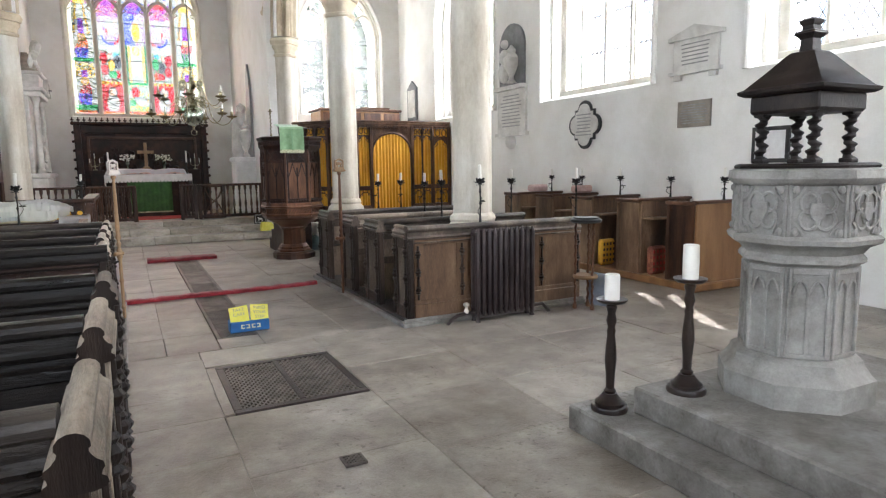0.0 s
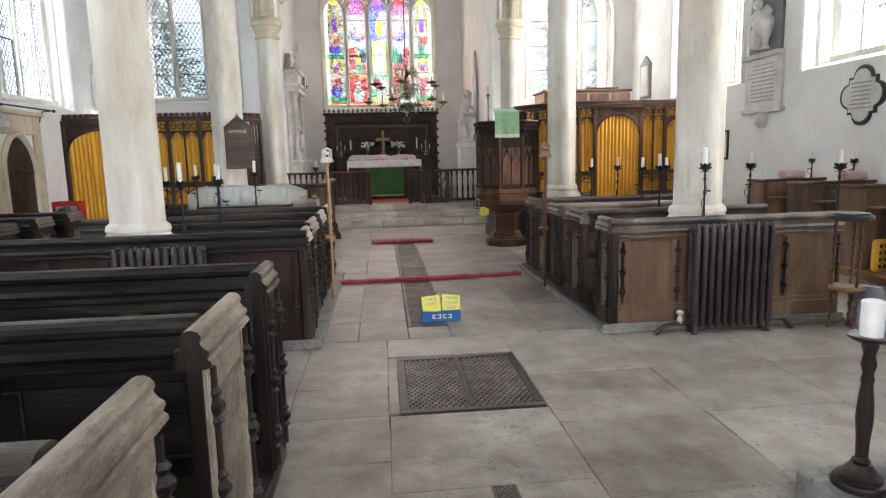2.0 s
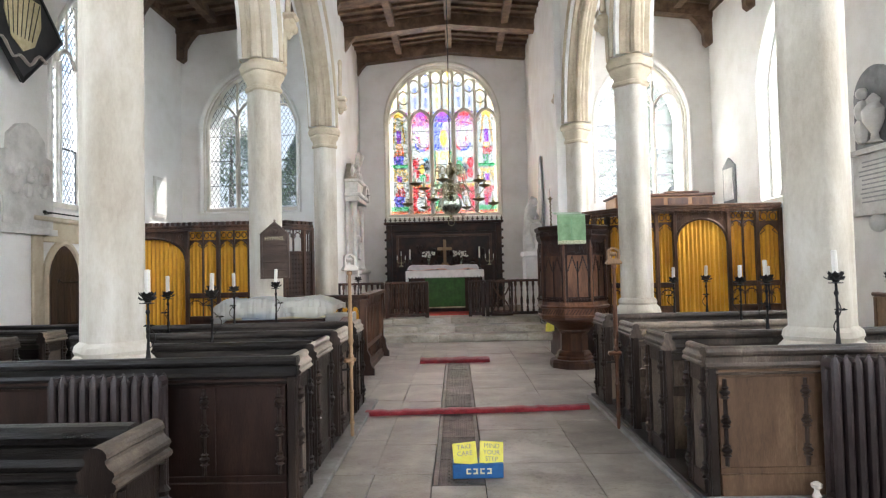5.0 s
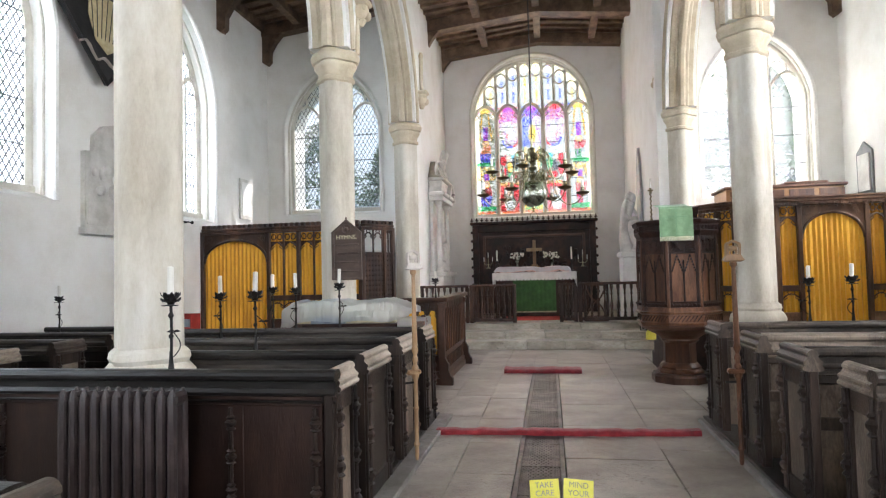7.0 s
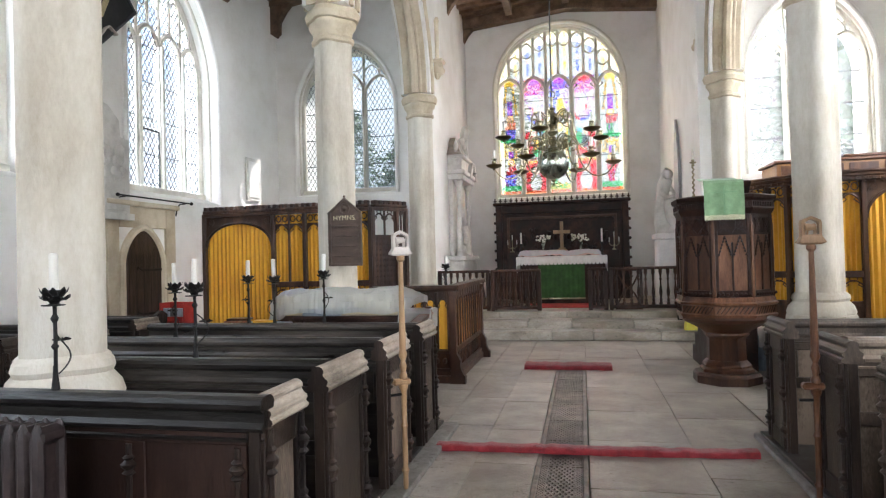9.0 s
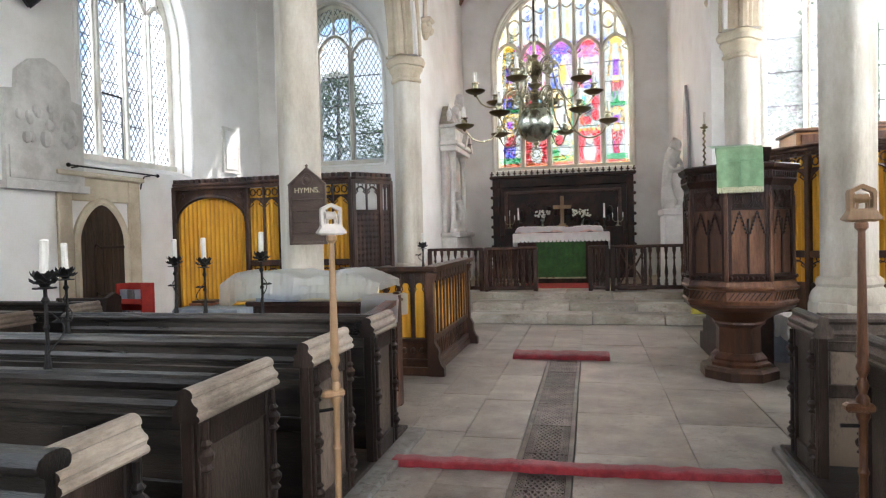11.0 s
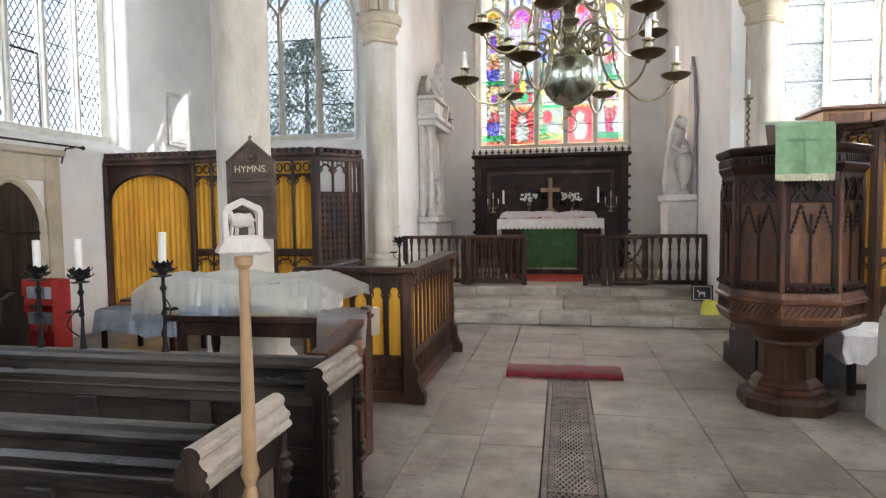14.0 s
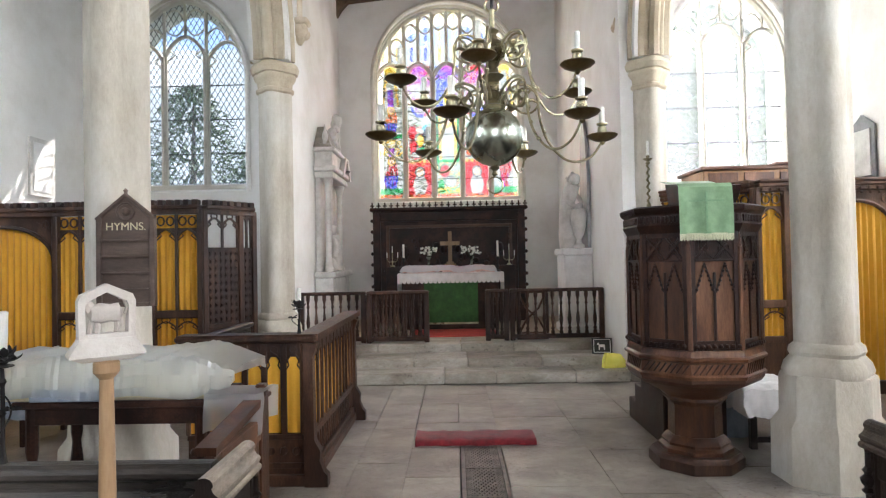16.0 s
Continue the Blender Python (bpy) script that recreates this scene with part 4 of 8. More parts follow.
gr = thing("floor_grate", "rectangular cast-iron heating grate with two lattice panels", "grate", (1.46, 5.0, 0))
o = (1.46, 5.0, 0)
for b in ((1.00, 4.47, -.03, 1.92, 4.53, .002, .004),
           (1.00, 5.48, -.03, 1.92, 5.54, .0, .004),
           (1.00, 4.535, -.03, 1.055, 5.475, .001, .004),
           (1.865, 4.535, -.03, 1.92, 5.475, .001, .004),
           (1.44, 4.535, -.03, 1.48, 5.475, .003, .004)):
    part("surround_bar", M(o).box(*b), RADIATOR, gr)
for a in (1.058, 1.483):
    part("lattice_panel", lattice(M(o), a, 4.538, a + .379, 5.472, -.002, .0421, .0056, .018, 1.55), GRATE, gr)
# channel coloured black, so the shade between the bars is painted in
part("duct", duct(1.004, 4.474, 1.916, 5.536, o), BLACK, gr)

sg_ = thing("aisle_grating", "long cast-iron heating grating set in the aisle floor", "grating", (1.315, 9.1, 0))
sg_.scale = (.9, 1, 1)
o = (1.29, 9.1, 0)
part("edge_bar", M(o).box(1.085, 6.42, -.03, 1.125, 12.1, .002, .004), GRATE, sg_)
part("edge_bar", M(o).box(1.455, 6.42, -.03, 1.495, 12.1, .002, .004), GRATE, sg_)
for i in range(9):
    a, b = 6.42 + 5.68 * i / 9, 6.42 + 5.68 * (i + 1) / 9
    gp = lattice(M(o), 1.187, a + .014, 1.393, b - .014, -.002, .0412, .0075, .018, 1.75)
    for xa in (1.129, 1.399):
        lattice(gp, xa, a + .014, xa + .052, b - .014, -.003, .026, .0050, .018, 1.6)
        gp.box(xa + (.052 if xa < 1.2 else -.006), a, -.022, xa + (.058 if xa < 1.2 else 0), b, -.001)
    gp.box(1.128, a + .001, -.02, 1.452, a + .013, .0).box(1.128, b - .013, -.02, 1.452, b - .001, .0)
    part("grating_panel", gp, GRATE, sg_)
# black here too, painted shade under the long grating
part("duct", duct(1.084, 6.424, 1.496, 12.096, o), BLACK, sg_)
dr = thing("floor_drain", "small square iron floor grating", "grating", (1.46, 3.48, .012))
# thin dark plate laid on the floor for the shaded hole
part("well", M().box(-.06, -.06, -.0105, .06, .06, -.0085), BLACK, dr)
part("panel", lattice(M(), -.055, -.055, .055, .055, -.001, .028, .005, .01).box(-.06, -.06, -.012, .06, -.05, .001).box(-.06, .05, -.012, .06, .06, .001).box(-.06, -.05, -.012, -.05, .05, .001).box(.05, -.05, -.012, .06, .05, .001), GRATE, dr)

# outside
solid("ground", M().quad((-400, -400, -.6), (400, -400, -.6), (400, 400, -.6), (-400, 400, -.6)), GRASS, "grassy churchyard", "ground", kind="structure")


def tree(x, y, h, r, seed, cone, leaf=1.0):
    rnd = random.Random(seed)
    th = thing("tree", "dark evergreen churchyard tree", "tree", (x, y, -.6), group="churchyard trees")
    tr = M().tube([(0, 0, 0), (.05, .03, h * .3), (0, -.04, h * .65), (.02, 0, h * .95)], lambda t: .22 * (1 - t * .85), 8)
    for i in range(16):
        a, z = i * 2.4, h * (.15 + .045 * i)
        l = r * (1 - z / h) * .9
        tr.tube([(0, 0, z), (l * .5 * math.cos(a), l * .5 * math.sin(a), z + .1 * l), (l * math.cos(a), l * math.sin(a), z + .05)], lambda t: .05 * (1 - t * .8), 5)
    part("trunk", tr, BARK, th)
    cr = M()
    for i in range(5200):
        z = h * (.06 + .94 * rnd.random() ** 1.15)
        rr = r * ((1 - z / h) ** (.8 if cone else .5)) * (.35 + .65 * math.sqrt(rnd.random())) * (1 + .25 * math.sin(z * 4 + i % 7))
        a = rnd.random() * 6.283
        c = Vector((rr * math.cos(a), rr * math.sin(a), z))
        d = Vector((math.cos(a), math.sin(a), rnd.uniform(-.6, .5))).normalized() * rnd.uniform(.10, .22) * leaf
        s = Vector((-d.y, d.x, rnd.uniform(-.1, .1))) * .35
        cr.quad(c - d, c + s, c + d, c - s)
    part("crown", cr, LEAF, th, smooth=0)


tree(-4.6, 25.5, 7.4, 2.3, 3, True)
tree(-1.6, 28.5, 10.5, 3.4, 4, True)
tree(-8.5, 29.0, 9.0, 3.2, 6, False)
tree(-12.5, 13.0, 4.2, 2.4, 8, False)
# next two trees are unseen, added to block sun from the east windows
tree(10.2, 25.5, 16.0, 3.4, 9, False, 2.6)
tree(10.0, 33.5, 28.0, 5.0, 10, False, 4.0)
# emitting sheet added to brighten the view through the north-east window
solid("backdrop", M().quad((-70, 75, -.6), (60, 75, -.6), (60, 75, 26), (-70, 75, 26)), HAZE, "glowing sheet of pale hazy daylight beyond the churchyard", "sky", kind="structure")

# ---- things ----
CAP = [(-.035, 0), (.030, 0), (.036, .018), (.050, .030), (.050, .048), (.034, .060), (.040, .078), (.056, .088), (.058, .108), (.040, .125), (-.025, .125), (-.042, .108), (-.040, .088), (-.028, .078), (-.022, .060), (-.036, .048), (-.036, .030)]


def rail_profile(w, h, lip):
    """A moulded capping: wide at its foot, with a narrow rounded top, from 0 up to h."""
    k = h / .14
    right = [(.030, 0), (.052, .006), (.058, .016), (.056, .028), (.046, .036), (.048, .046), (.053, .054), (.051, .066), (.038, .076), (.029, .090), (.027, .100), (.032, .106), (.031, .120), (.022, .133), (.008, .140)]
    return [(x, z * k) for x, z in right] + [(-x, z * k) for x, z in right[::-1]]


def knob_strip(m, x, y, z0, z1, face, n=3):
    """A turned half-pilaster of bobbins, standing out of an end panel."""
    prof, h = [], z1 - z0
    for i in range(n):
        for r, t in ((.010, 0), (.010, .30), (.022, .36), (.012, .42), (.024, .50), (.026, .56), (.012, .64), (.020, .70), (.010, .76), (.010, 1.0)):
            prof.append((r * 1.3, (i + t) / n * h))
    m.lathe(prof, 8, (x, y, z0))


def wall_rail(k=1.0):
    """The tall capping of a pew's back or front: a round top, a hollow, a flat band and two lower rolls."""
    right = [(.018, 0), (.034, .004), (.037, .014), (.027, .022), (.027, .038), (.041, .046), (.045, .060), (.037, .070), (.030, .080), (.030, .116), (.041, .122), (.051, .132), (.053, .150), (.045, .167), (.026, .178), (.006, .180)]
    return [(x, z * k) for x, z in right] + [(-x, z * k) for x, z in right[::-1]]


def pew(x_end, x_far, y0, y1, label, sign, panelled=False, base=0.07, height=1.0, group="pews of dark oak", strip=True, wood=None, endwood=None, front=None, back_at=None):
    """A box pew: its aisle end at x_end from y0 to y1, running to x_far. sign: +1 where the aisle lies to +x. The back stands at y1 (the front, if panelled, at y0)."""
    wood, endwood = wood or OAK, endwood or OAKEND
    th = thing("pew", label, "pew", ((x_end + x_far) / 2, (y0 + y1) / 2, 0), group=group)
    o = tuple(th.matrix_basis.translation)
    t, H = .045, height
    xa = x_end - sign * t
    end = M(o)
    end.box(min(x_end, xa), y0, base, max(x_end, xa), y1, H - .12, .006)
    e = part("end_panel", end, GREYOAK if endwood is PALEEND and base < .08 else endwood, th)
    fr = M(o)
    xf = x_end + sign * .002
    for a, b in ((y0, y0 + .075), (y1 - .075, y1)):
        fr.box(xf - sign * .012, a, base, xf + sign * .016, b, H - .12, .005)
    fr.box(xf - sign * .012, y0 + .075, H - .23, xf + sign * .013, y1 - .075, H - .12, .005)
    fr.box(xf - sign * .012, y0 + .075, base, xf + sign * .013, y1 - .075, base + .12, .005)
    # west pews' end panels and frames: view-angle sheen put into the pale colour
    part("end_frame", fr, PALEEND if base > .08 and endwood is PALEEND else OAKV, th)
    part("end_edge", M(o).box(min(x_end, xa) - .002, y0 - .010, base, max(x_end, xa) + .002, y0 + .003, H - .12, .004), OAKV, th)
    if strip:
        for yy in (y0 + .035, y1 - .035):
            k = M(o)
            knob_strip(k, xf + sign * .020, yy, base + .02, H - .13, 0)
            part("turned_strip", k, OAKV, e)
    xl = x_end - sign * .06
    cap = M(o)
    prof = rail_profile(.045, .125, .030)
    cap.prism([(x_end - sign * t / 2 + p, H - .125 + q) for p, q in prof], "y", y0 + .03 if panelled else y0 - .012, y1 + .012)
    cap.mi[-2:] = [1, 1]
    part("end_cap", cap, [endwood, endwood if endwood is GREYOAK else OAKV], th, smooth=22)
    lo, hi = min(xl, x_far), max(xl, x_far)
    ys = back_at or y1 - .05          # back panel
    if not panelled:
        part("back_cap", M(o).prism([(ys + p, H - .18 + q) for p, q in wall_rail()], "x", lo, hi), CAPOAK if wood is OAK else wood, th, smooth=22)
        bk = M(o)
        bk.box(lo, ys - .012, base + .02, hi, ys + .012, H - .12)
        n = max(2, round((hi - lo) / .62))
        part("back_panel", bk, wood, th)
        bf = M(o).box(lo, ys - .030, H - .225, hi, ys - .013, H - .122, .006).box(lo, ys - .030, .50, hi, ys - .013, .58, .006)
        for i in range(n + 1):
            c = lo + (hi - lo) * i / n
            bf.box(max(lo, c - .055), ys - .030, .58, min(hi, c + .055), ys - .013, H - .225, .006)
        part("back_frame", bf, CAPOAK if wood is OAK else wood, th)
        part("seat", M(o).box(lo, ys + .03, .44, hi, ys + .38, .475, .01), wood, th)
    if panelled:
        yf = y0 + .03
        f = M(o)
        f.box(lo, yf - .012, base, hi, yf + .02, H - .12)
        fp = part("front_panel", f, front or BROWN, th)
        f2 = M(o)
        f2.box(lo, yf - .028, H - .19, hi, yf - .013, H - .122, .004)
        f2.box(lo, yf - .030, base, hi, yf - .013, base + .14, .008)
        f2.box(lo, yf - .024, base + .14, hi, yf - .013, base + .18, .004)
        k = max(3, round((hi - lo) / .52))
        for i in range(k + 1):
            c = lo + (hi - lo) * i / k
            f2.box(max(lo, c - .045), yf - .024, base + .18, min(hi, c + .045), yf - .013, H - .19, .004)
        part("front_frame", f2, front or OAKV, th)
        for i in range(k + 1):
            c = lo + .04 + (hi - lo - .08) * i / k
            s = M(o)
            knob_strip(s, c, yf - .026, base + .19, H - .20, 0)
            part("turned_strip", s, OAKV, fp)
        part("front_cap", M(o).prism([(yf + p, H - .18 + q) for p, q in wall_rail()], "x", min(x_far, x_end + sign * .016), max(x_far, x_end + sign * .016)), CAPOAK if wood is OAK else wood, th, smooth=22)
    return th


ROWS_L = [(5.93, 6.27, 0, -2.25), (6.58, 7.13, 6.80, -1.08), (7.50, 8.01, 7.66, -2.22), (8.40, 8.83, 8.58, -2.25)]
for i, (a, b, c, far) in enumerate(ROWS_L):
    if i == 0:
        pew(.29, far, a, b, "panelled dark oak front pew behind a radiator", 1, True, front=DARKBROWN, endwood=PALEEND)
    else:
        pew(.26, far, a, b, "dark oak box pew with moulded bleached end", 1, endwood=PALEEND, back_at=c)
ROWS_R = [(5.93, 6.27), (6.72, 7.14), (7.56, 7.98), (8.58, 9.02)]
for i, (a, b) in enumerate(ROWS_R):
    lab = "panelled dark oak front pew behind a tall radiator" if i == 0 else "dark oak box pew with moulded end"
    pew(2.89, 5.02 if i == 0 else 4.9, a, b, lab, -1, i == 0, back_at=a + .18, wood=GREYOAK, endwood=GREYOAK, front=FADEDOAK)
for a, b, c in ((3.69, 4.0, 3.955), (2.72, 3.24, 2.92), (1.79, 2.31, 1.965), (.86, 1.38, 1.03)):
    pew(.365, -2.2, a, b, "dark oak box pew with pale worn end capping", 1, base=.085, height=1.065, endwood=PALEEND if b < 3.5 else OAKEND, back_at=c)
for i, b in enumerate((6.9, 7.7, 8.5, 9.3, 10.1)):
    pew(-3.35, -5.2, b - .38, b, "dark oak pew against the north wall", 1, height=.92)

# kerbs that the pews stand on
for nm, x0, x1, y0, y1 in (("pew_platform", -2.3, .385, 5.88, 9.22), ("pew_platform", 2.80, 5.06, 5.88, 9.20)):
    p = thing(nm, "worn oak kerb and boarded floor under the pews", "platform", ((x0 + x1) / 2, (y0 + y1) / 2, 0), kind="structure")
    o = tuple(p.matrix_basis.translation)
    part("kerb", M(o).box(x0, y0, .0, x1, y1, .045, .008).box(x0 + .012, y0 + .012, .045, x1 - .012, y0 + .030, .085, .006), PLATFORM, p)
    part("boards", M(o).box(x0 + .04, y0 + .04, .044, x1 - .13 if x1 < 1 else x1 - .04, y1 - .04, .072, .006), OAK, p)
solid("pew_platform", M().box(-2.4, .2, 0, .375, 4.03, .083, .01), OAK, "dark boarded floor under the pews", "platform", kind="structure")
solid("pew_platform", M().box(-5.33, 6.3, 0, -3.3, 10.2, .06, .01), OAK, "dark boarded floor under the pews", "platform", kind="structure")


def radiator(x0, y, z0, n, pitch, h, depth, label):
    th = thing("radiator", label, "radiator", (x0 + n * pitch / 2, y, 0), group="cast-iron radiators")
    o = tuple(th.matrix_basis.translation)
    for i in range(n):
        c = x0 + pitch * (i + .5)
        m = M(o)
        w = pitch * .40
        for dy in (-depth / 2 + .028, depth / 2 - .028):
            m.lathe([(w * .6, z0 + .06), (w, z0 + .09), (w, z0 + h - .06), (w * .7, z0 + h - .02), (w * .3, z0 + h)], 8, (c, y + dy, 0))
        m.box(c - pitch * .47, y - depth / 2 + .01, z0 + h - .085, c + pitch * .47, y + depth / 2 - .01, z0 + h - .012, .022)
        m.box(c - pitch * .47, y - depth / 2 + .01, z0 + .075, c + pitch * .47, y + depth / 2 - .01, z0 + .135, .02)
        m.box(c - .006, y - depth / 2 + .03, z0 + .1, c + .006, y + depth / 2 - .03, z0 + h - .05)
        if i in (0, n - 1):
            for dy in (-depth / 2 + .03, depth / 2 - .03):
                m.lathe([(w * 1.1, z0), (w * .7, z0 + .03), (w * .8, z0 + .09)], 8, (c, y + dy, 0))
        part("radiator_section", m, RADIATOR, th)
    v = M(o)
    xv = x0 - .09
    v.tube([(x0 + .03, y - .02, z0 + .10), (xv, y - .02, z0 + .10), (xv - .10, y - .02, z0 + .09), (xv - .16, y, z0 + .05), (xv - .20, y + .01, .0)], .019, 8)
    v.tube([(x0 + n * pitch - .02, y - .02, z0 + .10), (x0 + n * pitch + .12, y - .02, z0 + .10), (x0 + n * pitch + .2, y, z0 + .03), (x0 + n * pitch + .22, y, 0)], .019, 8)
    part("pipe", v, RADIATOR, th)
    part("valve", M(o).lathe([(.020, z0 + .10), (.026, z0 + .13), (.016, z0 + .15), (.014, z0 + .17), (.030, z0 + .18), (.032, z0 + .20), (.010, z0 + .215)], 10, (xv, y - .02, 0)), CARVING, th, "dull pale valve knob")


radiator(3.53, 5.79, 0.0, 11, .066, .95, .15, "tall brown cast-iron column radiator before a pew")
radiator(-1.14, 5.74, 0.0, 11, .063, .93, .15, "brown cast-iron column radiator before a pew front")

# ---- carpets and the box in the aisle ----
def rug(label, pts, w, th_, seed):
    """A rolled strip of pile along pts."""
    rnd = random.Random(seed)
    m = M()
    rings = []
    for i, (x, y) in enumerate(pts):
        k = w * (1 + rnd.uniform(-.07, .07) + .05 * math.sin(i * .9 + seed))
        zt = th_ * (1 + rnd.uniform(-.16, .16))
        d = rnd.uniform(-.006, .006)
        rings.append([(x, y - k + d, .004), (x, y - k * .96 + d, zt * .7), (x, y - k * .8, zt), (x, y - k * .3, zt * 1.05), (x, y + k * .3, zt * 1.03), (x, y + k * .8, zt), (x, y + k * .96 - d, zt * .7), (x, y + k - d, .004)])
    m.loft(rings)
    return solid("rug", m, RED, label, "rug", smooth=60)


rug("long narrow red carpet strip laid across the aisle", [(.34 + 2.37 * i / 40, 8.575 + .012 * math.sin(i / 5) + .11 * i / 40) for i in range(41)], .065, .045, 1)
rug("small rectangular red mat at the grating's end", [(.71 + 1.13 * i / 22, 12.25) for i in range(23)], .18, .055, 2)

bx = thing("cardboard_box", "blue card box holding yellow notices over the grating", "box", (1.455, 6.62, .004))
part("box_body", M().box(-.185, -.08, 0, .185, .08, .105, .006), BLUE, bx)
lab = M()
rr = random.Random(3)
for i in range(4):
    a = -.085 + i * .05
    lab.box(a, -.0835, .034, a + .034, -.0805, .044).box(a, -.0835, .066, a + .034, -.0805, .074).box(a + (i % 2) * .02, -.0835, .044, a + .012 + (i % 2) * .02, -.0805, .066)
part("lettering", lab, GILT, bx)


def notice(x, rot, words):
    e = thing("notice_tmp", "", "", (0, 0, 0))
    m = M().box(-.088, -.003, 0, .088, .003, .155)
    ob = part("notice", m, YELLOW, bx, "hand-lettered yellow paper notice leaning back")
    ob.matrix_basis = pose(x, -.060 + .001 * rot, .100, -22, rot * .9, rot)
    bpy.data.objects.remove(e)
    for i, w in enumerate(words):
        cu = bpy.data.curves.new("words", "FONT")
        cu.body, cu.size, cu.align_x = w, .046, "CENTER"
        tmp = new("words_tmp", cu)
        dg = bpy.context.evaluated_depsgraph_get()
        me = bpy.data.meshes.new_from_object(tmp.evaluated_get(dg))
        bpy.data.objects.remove(tmp)
        me.materials.clear()
        me.materials.append(LETTER)
        t = new("words", me)
        t.parent = ob
        t.matrix_basis = pose(0, -.0045, .108 - .046 * i, 90, 0, 0)


notice(-.088, -9, ["TAKE", "CARE"])
notice(.098, 7, ["MIND", "YOUR", "STEP"])

# ---- chandelier ----
ch = thing("chandelier", "brass globe chandelier with two tiers of candle arms", "chandelier", (1.29, 8.94, 2.13))
o = (0, 0, 0)
part("globe", M().lathe([(.004, 0)] + [(.126 * math.sin(math.pi * q / 14), .126 - .126 * math.cos(math.pi * q / 14)) for q in range(1, 14)], 28), PEWTER, ch, "dull greenish brass globe")
part("pendant", M().lathe([(.003, -.045), (.014, -.035), (.008, -.02), (.022, -.008), (.012, .006), (.03, .018)], 14), BRASS, ch)
part("stem", M().lathe([(.03, .235), (.045, .25), (.05, .258), (.028, .268), (.022, .285), (.034, .30), (.04, .31), (.026, .325), (.03, .345), (.02, .36), (.034, .375), (.05, .39), (.028, .40), (.018, .42), (.03, .45), (.055, .475), (.062, .50), (.05, .53), (.024, .55), (.018, .57), (.03, .585), (.012, .60), (.012, .68)], 18), BRASS, ch)
part("chain", M().tube([(0, 0, .66), (.004, 0, 2.0), (0, 0, 6.06)], .007, 6), IRON, ch)
part("drop_ring", M().tube([(.034 * math.cos(t * math.pi / 8), 0, -.082 + .036 * math.sin(t * math.pi / 8)) for t in range(16)], .0035, 6, closed=True), BRASS, ch)
part("ring", M().tube([(.03 * math.cos(t * .5), 0, .70 + .03 * math.sin(t * .5)) for t in range(13)], .006, 6, closed=True), BRASS, ch)


def smooth_path(ctrl, n=5):
    """A curve through the given (radius, height) points."""
    out = []
    for i in range(len(ctrl) - 1):
        p0, p1, p2, p3 = ctrl[max(0, i - 1)], ctrl[i], ctrl[i + 1], ctrl[min(len(ctrl) - 1, i + 2)]
        for j in range(n):
            t = j / n
            out.append(tuple(.5 * (2 * q1 + (q2 - q0) * t + (2 * q0 - 5 * q1 + 4 * q2 - q3) * t * t + (3 * q1 - q0 - 3 * q2 + q3) * t ** 3) for q0, q1, q2, q3 in zip(p0, p1, p2, p3)))
    return out + [ctrl[-1]]


def chandelier_arm(a, r, zc, k):
    """One scrolled arm that droops and rises to its pan, with socket and candle, at the angle a."""
    at = lambda q, z: (q * math.cos(a), q * math.sin(a), z)
    ctrl = [(.03, .17), (.09, .225), (.145, .235), (.190, .20), (.205, .08), (.24, -.015), (.305, -.085), (.37, -.10), (.433, -.075), (.475, -.02), (.482, .0)]
    arm = M().tube([at(.03 + (q - .03) * (r - .03) / .452, zc + z * k) for q, z in smooth_path(ctrl)], lambda t: .0068 - .002 * t, 6)
    c0, z0, q = .03 + .113 * (r - .03) / .452, zc + .165 * k, .056 * k
    arm.tube([at(c0 + q * math.cos(i * math.pi / 8), z0 + q * math.sin(i * math.pi / 8)) for i in range(16)], .0048, 5, closed=True)
    for i in range(5):
        g = 1.1 + i * math.pi * .4
        arm.tube([at(c0, z0), at(c0 + q * .55 * math.cos(g + .35), z0 + q * .55 * math.sin(g + .35)), at(c0 + q * math.cos(g), z0 + q * math.sin(g))], lambda t: .011 - .007 * t, 5)
    for q, z in ((.222, .03), (.262, -.045)):
        arm.ball(at(.03 + (q - .03) * (r - .03) / .452, zc + z * k), .009, 6)
    p = part("arm", arm, BRASS, ch)
    c = at(r, zc)
    part("drip_pan", M().lathe([(.005, -.026), (.011, -.018), (.010, -.012), (.030, -.008), (.056, .004), (.068, .015), (.066, .019), (.050, .010), (.012, .004)], 20, c), DARKBRASS, p)
    part("socket", M().lathe([(.010, .003), (.020, .010), (.016, .020), (.021, .034), (.019, .052), (.012, .058), (.024, .063), (.024, .069)], 12, c), BRASS, p)
    part("candle", M().lathe([(.0125, .065), (.0125, .135), (.011, .14), (.002, .142)], 10, c), WAX, p, "white candle")


for i in range(6):
    chandelier_arm(radians(8 + 60 * i), .485, .12, 1.0)
for i in range(6):
    chandelier_arm(radians(19 + 60 * i), .41, .335, .95)

# ---- pulpit ----
PU = (3.10, 11.53, 0)
pu = thing("pulpit", "carved brown oak octagonal pulpit with green fall", "pulpit", PU, 0)


def oct_ring(r, z, turn=22.5):
    return [(r * math.cos(radians(turn + 45 * i)), r * math.sin(radians(turn + 45 * i)), z) for i in range(8)]


def oct_loft(rows):
    return M().loft([oct_ring(r, z) for r, z in rows])


